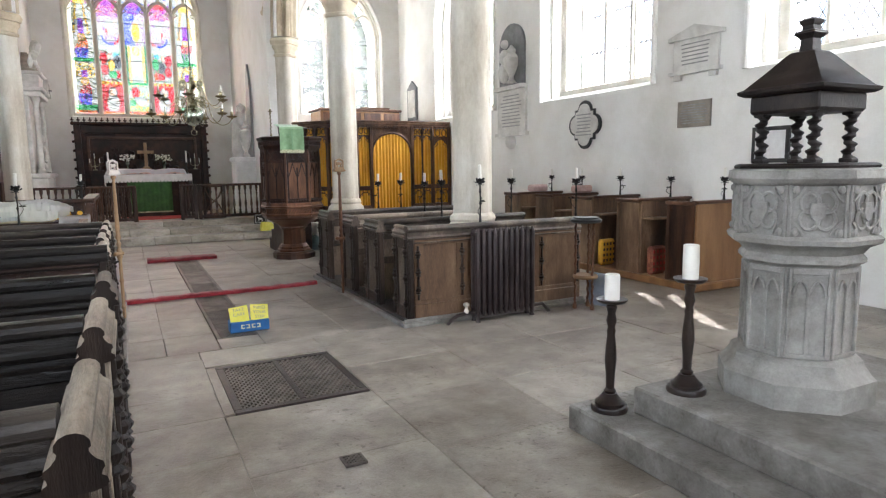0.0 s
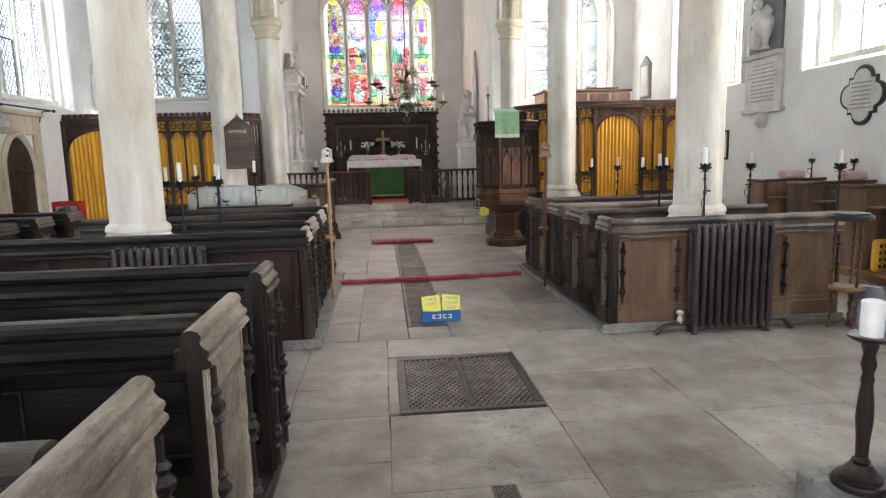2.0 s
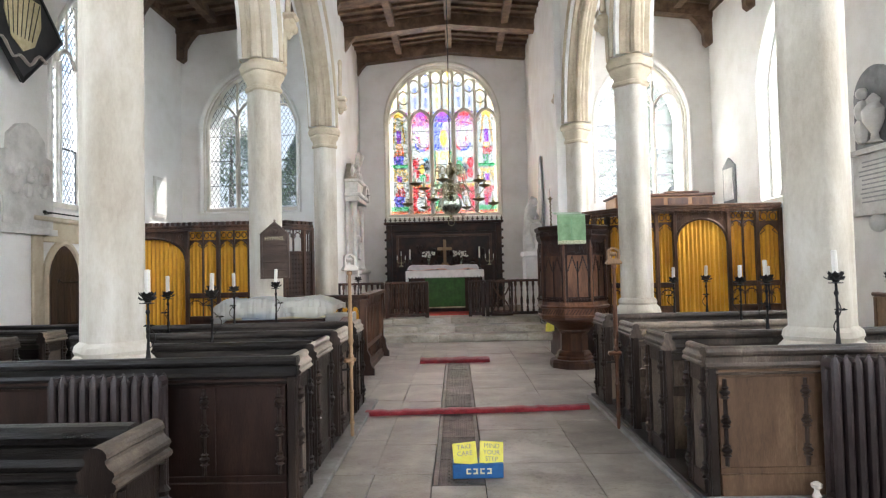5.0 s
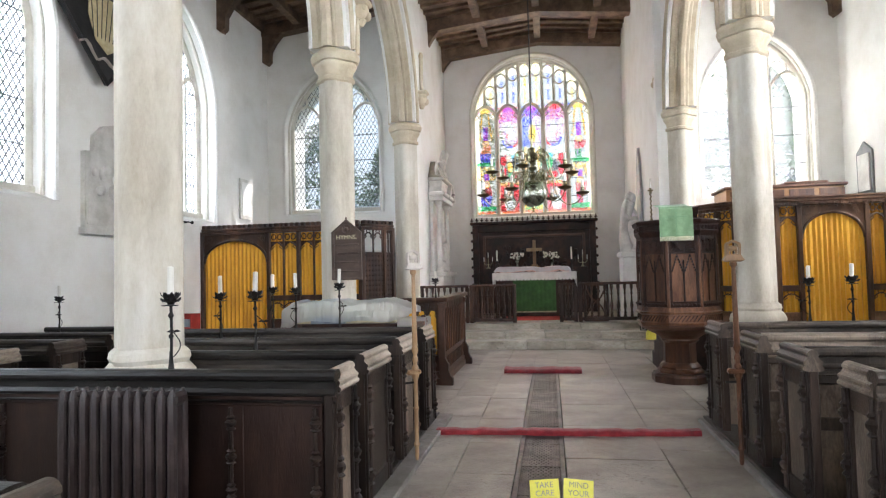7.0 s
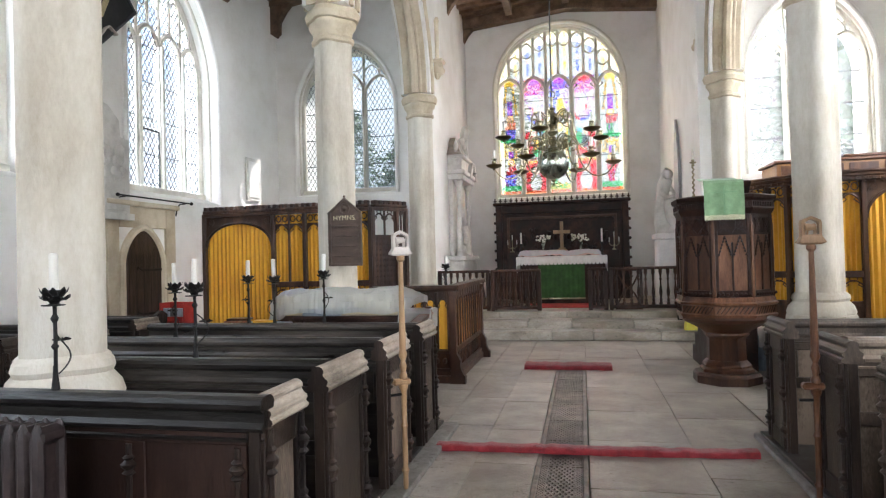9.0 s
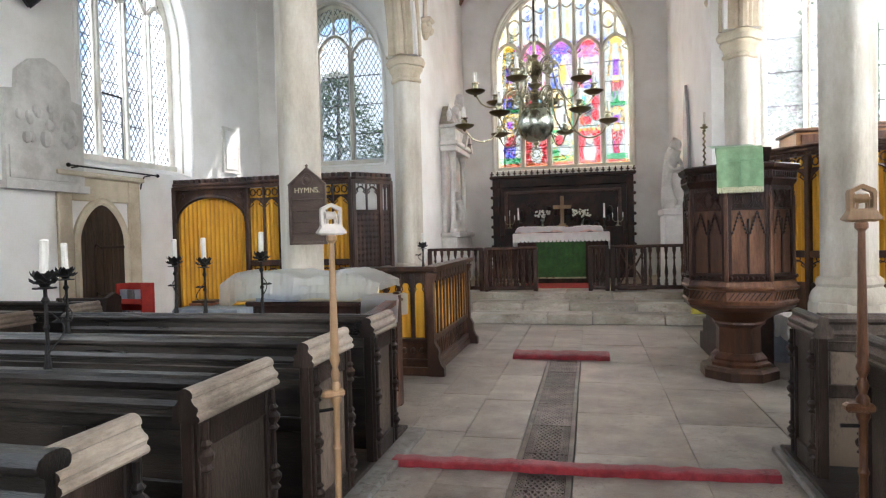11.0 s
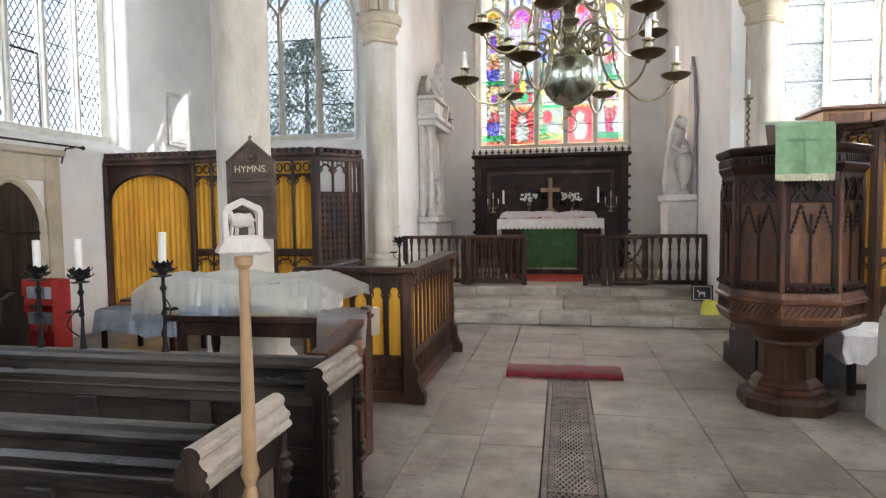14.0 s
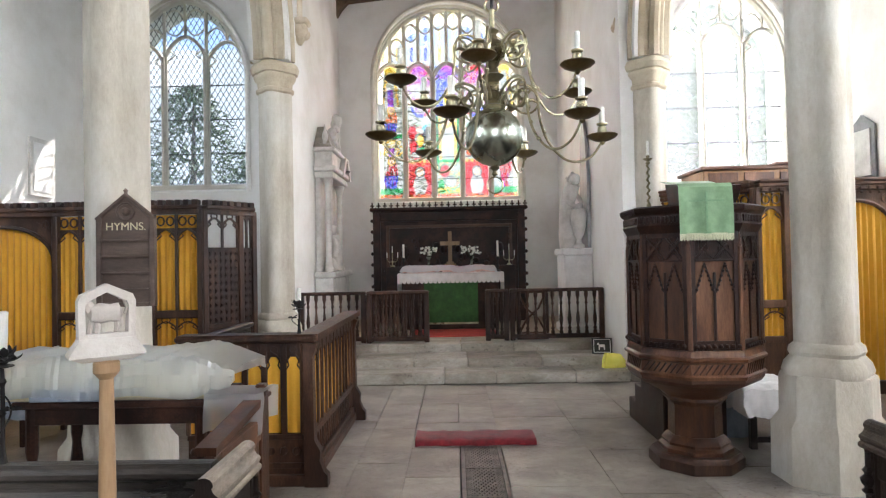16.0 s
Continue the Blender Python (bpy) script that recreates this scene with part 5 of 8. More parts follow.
part("plinth", oct_loft([(.375, 0), (.375, .085), (.365, .095), (.35, .12), (.30, .125)]), SCREENDARK, pu)
part("foot", oct_loft([(.295, .12), (.295, .155), (.268, .18), (.272, .20), (.238, .24), (.222, .255)]), BROWN, pu)
part("stem", oct_loft([(.215, .25), (.210, .50), (.220, .52), (.255, .55), (.25, .575)]), BROWN, pu)
part("corbelled_bowl", oct_loft([(.25, .57), (.28, .60), (.34, .635), (.41, .67), (.47, .70), (.505, .715), (.52, .735), (.535, .75), (.535, .775)]), BROWNH, pu)
part("lower_band", oct_loft([(.545, .775), (.553, .80), (.537, .815), (.532, .90), (.556, .915), (.560, .935), (.540, .95), (.53, .985), (.52, 1.0)]), BROWN, pu)
pub = part("body", oct_loft([(.50, .99), (.50, 1.93)]), BROWN, pu)
part("cornice", oct_loft([(.51, 1.90), (.522, 1.925), (.540, 1.955), (.548, 1.975), (.540, 1.985), (.536, 2.055), (.552, 2.065), (.568, 2.085), (.572, 2.115), (.555, 2.125), (.545, 2.13), (.46, 2.13)]), DEEP, pu)


def face_frame(i, r):
    """Placement on side i of an octagon with apothem r."""
    a = radians(45 * i)
    return Matrix.Translation((r * math.cos(a), r * math.sin(a), 0)) @ Matrix.Rotation(a + math.pi / 2, 4, "Z")


ap = .50 * math.cos(radians(22.5))
hw = .50 * math.sin(radians(22.5))
side = M()
side.box(-hw + .005, -.012, 1.0, -hw + .045, .02, 1.92, .004).box(hw - .045, -.012, 1.0, hw - .005, .02, 1.92, .004)
side.box(-hw + .045, -.010, 1.0, hw - .045, .018, 1.075, .004).box(-hw + .045, -.010, 1.87, hw - .045, .018, 1.92, .004)
side.box(-.010, -.008, 1.075, .010, .016, 1.60, .003)
head_ = M()
for c in (-.078, .078):
    for s_ in (-1, 1):
        for k in range(6):
            t = (k + .5) / 6
            head_.ball((c + s_ * .066 * t, -.004, 1.665 - .215 * t), .0125, 6)
        head_.tube([(c, -.002, 1.675), (c + s_ * .07, -.002, 1.445)], .006, 4)
    for s_ in (-1, 1):
        head_.tube([(c - .07, -.004, 1.79 - s_ * .082), (c, -.004, 1.79), (c + .07, -.004, 1.79 + s_ * .082)], .010, 4)
    head_.tube([(c + .04 * math.cos(t * math.pi / 4), -.004, 1.79 + .045 * math.sin(t * math.pi / 4)) for t in range(8)], .008, 4, closed=True)
    head_.tube([(c - .04, -.004, 1.708), (c, -.004, 1.76), (c + .04, -.004, 1.708)], .006, 4).tube([(c - .04, -.004, 1.872), (c, -.004, 1.82), (c + .04, -.004, 1.872)], .006, 4)
head_.box(-hw + .045, -.006, 1.685, hw - .045, .012, 1.70, .003)
# dark board painting in the shadow behind the carved tracery
back_ = M().box(-hw + .04, .008, 1.70, hw - .04, .014, 1.88)
band = M()
for k in range(8):
    x = -hw + .03 + (2 * hw - .06) * k / 7
    band.tube([(x - .028, -.006, .82), (x + .028, -.006, .895)], .008, 4)
    band.ball((x, -.016, 1.035), .018, 6)
dent = M()
for k in range(12):
    x = -hw + (2 * hw) * (k + .5) / 12
    dent.box(x - .011, -.012, 1.992, x + .008, .012, 2.045, .003)
for i in range(8):
    q = face_frame(i, ap)
    for nm, mm, mat in (("side_frame", side, DEEP), ("carved_tracery", head_, DEEP), ("tracery_ground", back_, DEEP), ("carved_band", band, DEEP), ("dentils", dent, DEEP)):
        off = {"tracery_ground": .012, "side_frame": .004, "carved_tracery": .012, "carved_band": .026, "dentils": .036}[nm]
        part(nm, M().merge(mm, face_frame(i, ap + off)), mat, pub)
    a = radians(22.5 + 45 * i)
    b = M().box(-.018, -.018, 1.0, .018, .018, 1.80, .005)
    b.lathe([(.020, 1.80), (.010, 1.83), (.016, 1.85), (.008, 1.87), (.012, 1.885), (.001, 1.92)], 6)
    part("buttress", M().merge(b, Matrix.Translation((.508 * math.cos(a), .508 * math.sin(a), 0)) @ Matrix.Rotation(a, 4, "Z")), BROWN, pu)
# book rest, stair
br = M((0, -.05, 0))
br.loft([[(-.185, -.50, 2.12), (.185, -.50, 2.12), (.185, -.10, 2.12), (-.185, -.10, 2.12)], [(-.195, -.575, 2.235), (.195, -.575, 2.235), (.195, -.05, 2.31), (-.195, -.05, 2.31)], [(-.195, -.58, 2.262), (.195, -.58, 2.262), (.195, -.05, 2.335), (-.195, -.05, 2.335)]])
part("book_rest", br, DEEP, pu)
st = M()
for k in range(5):
    st.box(-.12, .42 + .22 * k, 0, .45, .66 + .22 * k, .98 - .19 * k, .01)
part("stair", st, DEEP, pu)
fall = thing("pulpit_fall", "sage green silk pulpit fall with cream fringe", "cloth", (PU[0] - .088, PU[1] + .055, 2.13), 0)
fm = M()
prev = []
for i in range(13):
    x = -.203 + .406 * i / 12
    prev.append([(x, -.18, .215), (x, -.40, .165), (x, -.585, .150), (x, -.612 - .004 * math.sin(i * 1.3), .12), (x, -.622 - .006 * math.sin(i * 1.1 + 1), -.05), (x, -.622 - .009 * math.sin(i * 1.2 + .5), -.235)])
fm.loft(prev, closed=False)
part("cloth", fm, SAGE, fall)
cr_ = M()
for x0, x1, z0, z1 in ((-.008, .008, -.31, -.02), (-.13, .13, -.092, -.080)):
    cr_.box(x0, -.6335, z0 + .1, x1, -.628, z1 + .1)
part("embroidered_cross", cr_, BRAID, fall)
fg = M()
for i in range(60):
    x = -.203 + .406 * (i + .5) / 60
    fg.tube([(x, -.624, -.23), (x + .002 * math.sin(i * 2.1), -.627, -.285 - .006 * math.sin(i * 1.7))], .0035, 4)
part("fringe", fg, FRINGE, fall)
pc = thing("candlestick", "tall brass candlestick on the pulpit's edge", "candlestick", (PU[0] - .25, PU[1] + .28, 2.13))
part("foot", M().lathe([(.045, 0), (.043, .014), (.016, .035), (.022, .055), (.012, .075)], 14), BRASS, pc)
part("twisted_stem", M().loft([[((.008 * math.cos(k * .9) + .011 * math.cos(t)), (.008 * math.sin(k * .9) + .011 * math.sin(t)), .07 + .36 * k / 40) for t in [2 * math.pi * q / 8 for q in range(8)]] for k in range(41)]), BRASS, pc)
part("drip_pan", M().lathe([(.010, .42), (.022, .435), (.012, .45), (.040, .465), (.042, .475), (.014, .47), (.018, .50), (.012, .505)], 14), BRASS, pc)
part("candle", M().lathe([(.012, .49), (.012, .63), (.002, .635)], 10), WAX, pc)

# ---- reading desk ----
def spandrels(u0, u1, n, z0, rise, z1, d0, d1):
    """Thin boards that fill the corners over a row of pointed lights up to z1."""
    m = M()
    w = (u1 - u0) / n
    for i in range(n):
        a, b = u0 + w * i, u0 + w * (i + 1)
        pts = pointed(a, b, z0, rise, 5, 1.5)
        h = len(pts) // 2
        for half, corner in ((pts[:h + 1], a), (pts[h:][::-1], b)):
            for p, q in zip(half, half[1:]):
                if p[1] < z1:
                    m.loft([[(p[0], d, min(p[1], z1)), (q[0], d, min(q[1], z1)), (q[0], d, z1 + .002), (p[0], d, z1 + .002)] for d in (d0, d1)])
    return m


dk = thing("reading_desk", "carved oak reading desk with amber curtain panels", "desk", (-.48, 12.1, 0))
o = (-.48, 12.1, 0)
X1, Y0, Y1 = -.03, 11.08, 13.15
part("front_top", M(o).box(-1.08, Y0 - .05, 1.12, X1 + .06, Y0 + .16, 1.18, .02), SCREENDARK, dk)
part("side_top", M(o).loft([[(X1 - .10, y, z), (X1 + .07, y, z), (X1 + .07, y, z + .055), (X1 - .10, y, z + .055)] for y, z in ((Y0 - .02, 1.125), (Y1 + .05, 1.135))]), SCREENDARK, dk)
part("front_panel", M(o).box(-1.0, Y0 + .03, .08, X1 - .06, Y0 + .06, 1.12), SCREENDARK, dk)
part("side_panel", M(o).box(X1 - .05, Y0 + .06, .08, X1 - .02, Y1 - .05, 1.12), SCREENDARK, dk)
part("plinth", M(o).box(-1.04, Y0 - .015, 0, X1 + .012, Y0 + .10, .09, .012).box(X1 - .09, Y0 + .10, 0, X1 + .030, Y1, .088, .012), SCREENDARK, dk)
for yy in (Y0 + .02, Y1 - .04):
    pm = M(o)
    pm.prism([(X1 - .05, 0), (X1 + .13, 0), (X1 + .13, .09), (X1 + .10, .12), (X1 + .07, .20), (X1 + .075, .28), (X1 + .03, .36), (X1 + .025, 1.0), (X1 + .06, 1.10), (X1 - .05, 1.12)], "y", yy - .045, yy + .045)
    part("end_post", pm, SCREENDARK, dk)


def arcaded(m, put, u0, u1, z0, z1, n, r=.010, cusps=True, rows=1):
    """Small pointed lights with cusps along a panel: posts and heads."""
    w = (u1 - u0) / n
    for i in range(n + 1):
        u = u0 + w * i
        m.tube([put(u, z0), put(u, z1)], r * 1.2, 4)
    for i in range(n):
        a, b = u0 + w * i, u0 + w * (i + 1)
        h = min(w * 1.0, (z1 - z0) * .3)
        m.tube([put(*q) for q in pointed(a, b, z1 - h * 1.35, h, 5, 1.5)], r, 4)
        c = (a + b) / 2
        if cusps:
            for s in (-1, 1):
                m.tube([put(c + s * w * .44, z1 - h * 1.3), put(c + s * w * .22, z1 - h * .95), put(c + s * w * .33, z1 - h * .62)], r * .7, 4)
            m.tube([put(c + w * .2 * math.cos(t), z1 - h * .16 + w * .16 * math.sin(t)) for t in [k * math.pi / 4 for k in range(8)]], r * .6, 4, closed=True)


def curtain(put, u0, u1, z0, z1, folds, amp=.018):
    """A hanging pleated cloth; put(u, d, z)."""
    m = M()
    n = folds * 6
    cols = []
    rnd = random.Random(int(abs(u0 * 100)) + folds)
    ph = [rnd.uniform(-.6, .6) for _ in range(n + 1)]
    for i in range(n + 1):
        u = u0 + (u1 - u0) * i / n
        cols.append([put(u, amp * math.sin(i * math.pi / 3 + ph[i // 6] * .8) * (.55 + .45 * t), z1 + (z0 - z1) * t) for t in (0, .12, .4, .7, 1)])
    m.loft(cols, closed=False)
    return m


fl = M(o)
arcaded(fl, lambda u, z: (u, Y0 + .018, z), -1.0, X1 - .06, .40, 1.08, 6)
fl.box(-1.0, Y0 + .005, .36, X1 - .06, Y0 + .028, .40, .004).box(-1.0, Y0 + .005, .14, X1 - .06, Y0 + .028, .18, .004)
for i in range(9):
    fl.ball((-.95 + .10 * i, Y0 + .02, .27), .034, 6)
part("front_tracery", fl, SCREENDARK, dk)
HW = (X1 - .06 + 1.0) / 6
part("front_head", M(o).merge(spandrels(-1.0, X1 - .06, 6, 1.08 - HW * 1.35, HW, 1.12, Y0 + .019, Y0 + .029)), SCREENDARK, dk)
for i in range(7):
    part("front_stile", M(o).box(max(-1.0, -1.0 + HW * i - .024), Y0 + .004, .40, min(X1 - .06, -1.0 + HW * i + .024), Y0 + .029, 1.10, .005), SCREENDARK, dk)
sl = M(o)
arcaded(sl, lambda u, z: (X1 - .006, u, z), Y0 + .12, Y1 - .12, .42, 1.10, 11)
sl.box(X1 - .018, Y0 + .1, .37, X1 + .008, Y1 - .1, .42, .004).box(X1 - .018, Y0 + .1, .10, X1 + .014, Y1 - .1, .15, .004)
for i in range(20):
    y = Y0 + .18 + .09 * i
    sl.tube([(X1 - .004, y - .04, .17), (X1 - .004, y, .34), (X1 - .004, y + .04, .17)], .009, 4)
part("side_tracery", sl, SCREENDARK, dk)
SWD = (Y1 - Y0 - .24) / 11
sp_ = spandrels(Y0 + .12, Y1 - .12, 11, 1.10 - SWD * 1.35, SWD, 1.125, 0, .012)
sp_.v = [(X1 - .012 + d, u, z) for u, d, z in sp_.v]
part("side_head", M(o).merge(sp_), SCREENDARK, dk)
for i in range(12):
    part("side_stile", M(o).box(X1 - .018, Y0 + .12 + SWD * i - .020, .42, X1 + .006, Y0 + .12 + SWD * i + .020, 1.11, .005), SCREENDARK, dk)
part("front_curtain", M(o).merge(curtain(lambda u, d, z: (u, Y0 + .027 + d * .15, z), -.98, X1 - .07, .41, 1.0, 14)), CURTAIN, dk, "amber cloth lining")
part("side_curtain", M(o).merge(curtain(lambda u, d, z: (X1 - .016 + d * .15, u, z), Y0 + .13, Y1 - .13, .43, 1.0, 28)), CURTAIN, dk, "amber cloth lining")
inner = thing("clergy_seat", "dark oak bench seat behind the reading desk", "bench", (-.7, 12.4, 0))
part("seat", M().box(-.45, -.6, .42, .0, .65, .46, .01), DEEP, inner)
part("back", M().box(-.48, -.6, 0, -.44, .65, 1.05, .01).box(-.5, -.62, 1.05, -.41, .67, 1.10, .012), OAK, inner)

# low panelled end between the pews and the desk
lo = thing("pew_desk", "low brown oak panelled book desk end", "desk", (-.05, 9.55, 0))
m = M().box(-.02, -.42, .02, .02, .36, .84, .008)
part("panel", m, BROWN, lo)
part("frame", M().box(.012, -.42, .02, .034, -.33, .84, .005).box(.012, .27, .02, .034, .36, .95, .005).box(.012, -.33, .72, .032, .27, .84, .005).box(.012, -.33, .02, .036, .27, .16, .008), BROWN, lo)
part("sloping_top", M().loft([[(-.05, -.44, .85), (.05, -.44, .85), (.05, -.44, .89), (-.05, -.44, .89)], [(-.05, .30, .93), (.05, .30, .93), (.05, .30, .97), (-.05, .30, .97)]]), BROWN, lo)
part("end_post", M().box(-.03, .36, 0, .03, .43, 1.02, .008), BROWN, lo)

# draped table
TB = (-.95, 10.22, 0)
tb = thing("table", "dark oak table under polythene sheeting", "table", TB)
part("tabletop", M().box(-.62, -.27, .88, .60, .27, .925, .01), DEEP, tb)
part("apron", M().box(-.55, -.24, .78, .54, -.21, .88, .004).box(-.55, .21, .78, .54, .24, .88, .004), DEEP, tb)
for x in (-.52, .51):
    for y in (-.22, .22):
        part("leg", M().lathe([(.035, 0), (.035, .12), (.022, .15), (.032, .22), (.040, .42), (.026, .56), (.036, .62), (.036, .88)], 10, (x, y, 0)), DEEP, tb)
part("stretcher", M().box(-.50, -.235, .07, .49, -.205, .12, .006), DEEP, tb)


def drape(x0, x1, y0, y1, top, drop, seed, bump=.02, nx=60, ny=30):
    """A sheet lying over a box of that plan: flat on top, falling past the edges with uneven hems."""
    rnd = random.Random(seed)
    cols = []
    for i in range(nx + 1):
        col = []
        for j in range(ny + 1):
            s, t = i / nx * 2 - 1, j / ny * 2 - 1
            ex, ey = max(0, abs(s) - .82) / .18, max(0, abs(t) - .66) / .34
            x = (x0 + x1) / 2 + (x1 - x0) / 2 * min(abs(s) / .82, 1 + ex * .06) * (1 if s > 0 else -1)
            y = (y0 + y1) / 2 + (y1 - y0) / 2 * min(abs(t) / .66, 1 + ey * .10) * (1 if t > 0 else -1)
            fold = noise.noise(Vector((x * 2.2, seed, 0))) * 1.1 + noise.noise(Vector((x * 7, y * 2, seed))) * .5
            crease = min(abs(noise.noise(Vector((x * 5 + y * 3, y * 7 - x * 2, seed)))), abs(noise.noise(Vector((x * 8 - y * 5, y * 5, seed + 3)))))
            z = top + bump * (noise.noise(Vector((x * 2.5, y * 3, seed))) * .6 - crease * 1.3) - drop * max(ex, ey) * (1 + .34 * fold * max(ex, ey)) + rnd.uniform(-1, 1) * .004
            y += (.05 * noise.noise(Vector((x * 9, z * 5, seed))) * ey + rnd.uniform(-.004, .004)) * (1 if t > 0 else -1)
            x += (.05 * noise.noise(Vector((y * 12, z * 6, seed))) + rnd.uniform(-.004, .004)) * max(ex, ey)
            col.append((x, y, z))
        cols.append(col)
    return M().loft(cols, closed=False)


solid("board_display", M().box(-.72, -.262, .927, .56, .24, 1.07, .02).box(-.66, -.22, 1.07, .44, .20, 1.115, .02), CREAMPAPER, "cream boards stacked on the table", "board", TB)
solid("dark_folder", M().box(-.50, -.279, .927, -.06, -.264, .99, .004).box(-.45, -.278, .99, .20, -.264, 1.01, .004), GREYCLOTH, "blue-grey folder lying at the table's edge", "folder", TB)


def stiff_sheet(seed):
    """A stiff creased sheet over the stacked boards: a level top, a near-flat front, a corner that juts out and a longer fall at the far end."""
    cols = []
    nx = 72
    for i in range(nx + 1):
        x = -.86 + 1.60 * i / nx
        fall = max(0, (-.66 - x) / .20)
        jut = max(0, (x - .50) / .24)
        top = 1.222 - .10 * min(1, fall) ** 1.5 - .085 * jut - .012 * (1 + math.sin(x * 9 + 1)) * (fall == 0)
        hem = .955 - .075 * min(1, fall * 1.3) + .05 * jut + .012 * math.sin(x * 11) + .022 * math.sin(x * 31 + 2) * min(1, fall * 2)
        rows = [(.335, hem + .02), (.33, top - .10), (.31, top - .02), (.25, top), (.10, top + .004), (-.08, top + .006), (-.24, top), (-.275, top - .012), (-.288, top - .05), (-.296, (top + hem) / 2), (-.304, hem + .05), (-.312 - .02 * jut, hem)]
        col = []
        for j, (y, z) in enumerate(rows):
            p = Vector((x * 4.2 + j * .11, y * 5, z * 4 + seed))
            c = 1.5 * min(abs(noise.noise(p)), abs(noise.noise(p * 1.7 + Vector((3, 1, 7))))) + .5 * abs(noise.noise(Vector((x * 17, j * .5 + y * 8, seed))))
            f = noise.noise(Vector((x * 6.5, z * 3.2, seed + 9)))
            edge = 1 if j in (0, 11) else .6
            col.append((x + .012 * f, y - .050 * c - .036 * f * (j > 6 or j < 2) * edge, z - .040 * c * (2 < j < 8) + .008 * f))
        cols.append(col)
    return M().loft(cols, closed=False)


solid("polythene_sheet", stiff_sheet(9), SHEET, "translucent polythene sheet draped over the table", "sheet", TB, smooth=14)
ld = thing("lectern_post", "brown oak post with panelled flap beside the table", "post", (-.16, 9.92, 0))
part("post", M().box(-.03, -.03, 0, .03, .03, .93, .006), BROWN, ld)
part("board", M().box(-.13, -.12, .93, .14, .12, .955, .006), BROWN, ld)
sh = M()
rows_ = []
for i in range(15):
    x = -.17 + .34 * i / 14
    w = .012 * noise.noise(Vector((x * 14, 2, 5)))
    rows_.append([(x, .14, .80 + w), (x + w, .135, .99), (x, .05, 1.005 + w), (x, -.06, 1.0), (x, -.135, .995 + w), (x + w, -.150 + w, .965), (x + w, -.158 - 2 * w, .88), (x - w, -.160 + 2 * w, .775 + .02 * math.sin(i * .9))])
solid("polythene_sheet", sh.loft(rows_, closed=False), SHEET, "translucent polythene sheet hung over a desk end", "sheet", (-.16, 9.92, 0), smooth=14)

# ---- font ----
solid("font_step", M().box(2.73, 1.10, 0, 4.75, 3.26, .155, .012), PLATFORM, "worn grey stone lower step of the font", "step", kind="structure")
solid("font_step_upper", M().box(2.97, 1.12, .153, 4.73, 2.98, .31, .012), PLATFORM, "worn grey stone upper step of the font", "step", kind="structure")
fo = thing("font", "carved pale stone octagonal font on two steps", "font", (3.705, 2.525, .31))
fo.scale = (.86, .86, 1)


def ring8(rows):
    return M().loft([oct_ring(r, z) for r, z in rows])


part("base", ring8([(.455, 0), (.455, .13), (.43, .15), (.385, .205), (.38, .225), (.345, .245)]), FONTSTONE, fo)
part("stem", ring8([(.325, .24), (.325, .72), (.335, .74)]), FONTSTONE, fo)
part("necking", ring8([(.335, .73), (.36, .745), (.36, .765), (.34, .785), (.37, .82), (.43, .845), (.44, .87), (.42, .885)]), FONTSTONE, fo)
part("bowl", ring8([(.40, .88), (.40, 1.15)]), FONTSTONE, fo)
part("rim", ring8([(.405, 1.14), (.43, 1.155), (.445, 1.175), (.44, 1.215), (.40, 1.225), (.32, 1.226)]), FONTSTONE, fo)
apf, hwf = .40 * math.cos(radians(22.5)), .40 * math.sin(radians(22.5))
aps, hws = .325 * math.cos(radians(22.5)), .325 * math.sin(radians(22.5))
qf = M()
qf.box(-hwf + .004, -.006, .885, -hwf + .02, .012, 1.145, .003).box(hwf - .02, -.006, .885, hwf - .004, .012, 1.145, .003)
for k in range(4):
    a = math.pi / 4 + k * math.pi / 2
    c = (.058 * math.cos(a), 1.015 + .058 * math.sin(a))
    qf.tube([(c[0] + .050 * math.cos(t), -.004, c[1] + .050 * math.sin(t)) for t in [j * math.pi / 6 + a + math.pi for j in range(-4, 5)][::-1]] if False else [(c[0] + .050 * math.cos(t), -.004, c[1] + .050 * math.sin(t)) for t in [j * math.pi / 6 for j in range(12)]], .010, 5, closed=True)
for sx in (-1, 1):
    for sz in (-1, 1):
        qf.ball((sx * .112, -.004, 1.015 + sz * .105), .022, 6)
        qf.tube([(sx * .128, -.004, 1.015 + sz * .05), (sx * .095, -.004, 1.015 + sz * .075), (sx * .07, -.004, 1.015 + sz * .118)], .008, 4)
qf.prism([(-.038, 1.055), (.038, 1.055), (.042, 1.01), (.025, .975), (0, .965), (-.025, .975), (-.042, 1.01)], "y", -.022, .004)
sf = M()
sf.box(-hws + .012, -.008, .25, -hws + .03, .01, .72, .003).box(hws - .03, -.008, .25, hws - .012, .01, .72, .003).box(-hws + .03, -.008, .69, hws - .03, .01, .72, .003).box(-hws + .03, -.008, .25, hws - .03, .01, .275, .003).box(-.012, -.006, .275, .012, .01, .60, .003)
for c in (-.046, .046):
    sf.tube([(q[0], -.002, q[1]) for q in pointed(c - .042, c + .042, .575, .08, 5, 1.6)], .008, 5)
for i in range(8):
    part("quatrefoil_panel", M().merge(qf, face_frame(i, apf + .006)), FONTSTONE, fo)
    part("stem_panel", M().merge(sf, face_frame(i, aps + .006)), FONTSTONE, fo)
cv = thing("font_cover", "dark oak font cover with twisted columns and pyramid roof", "font cover", (3.70, 2.53, 1.535))
cv.scale = (.86, .86, 1)
part("base_board", ring8([(.40, 0), (.405, .012), (.39, .024), (.36, .026)]), COVER, cv)


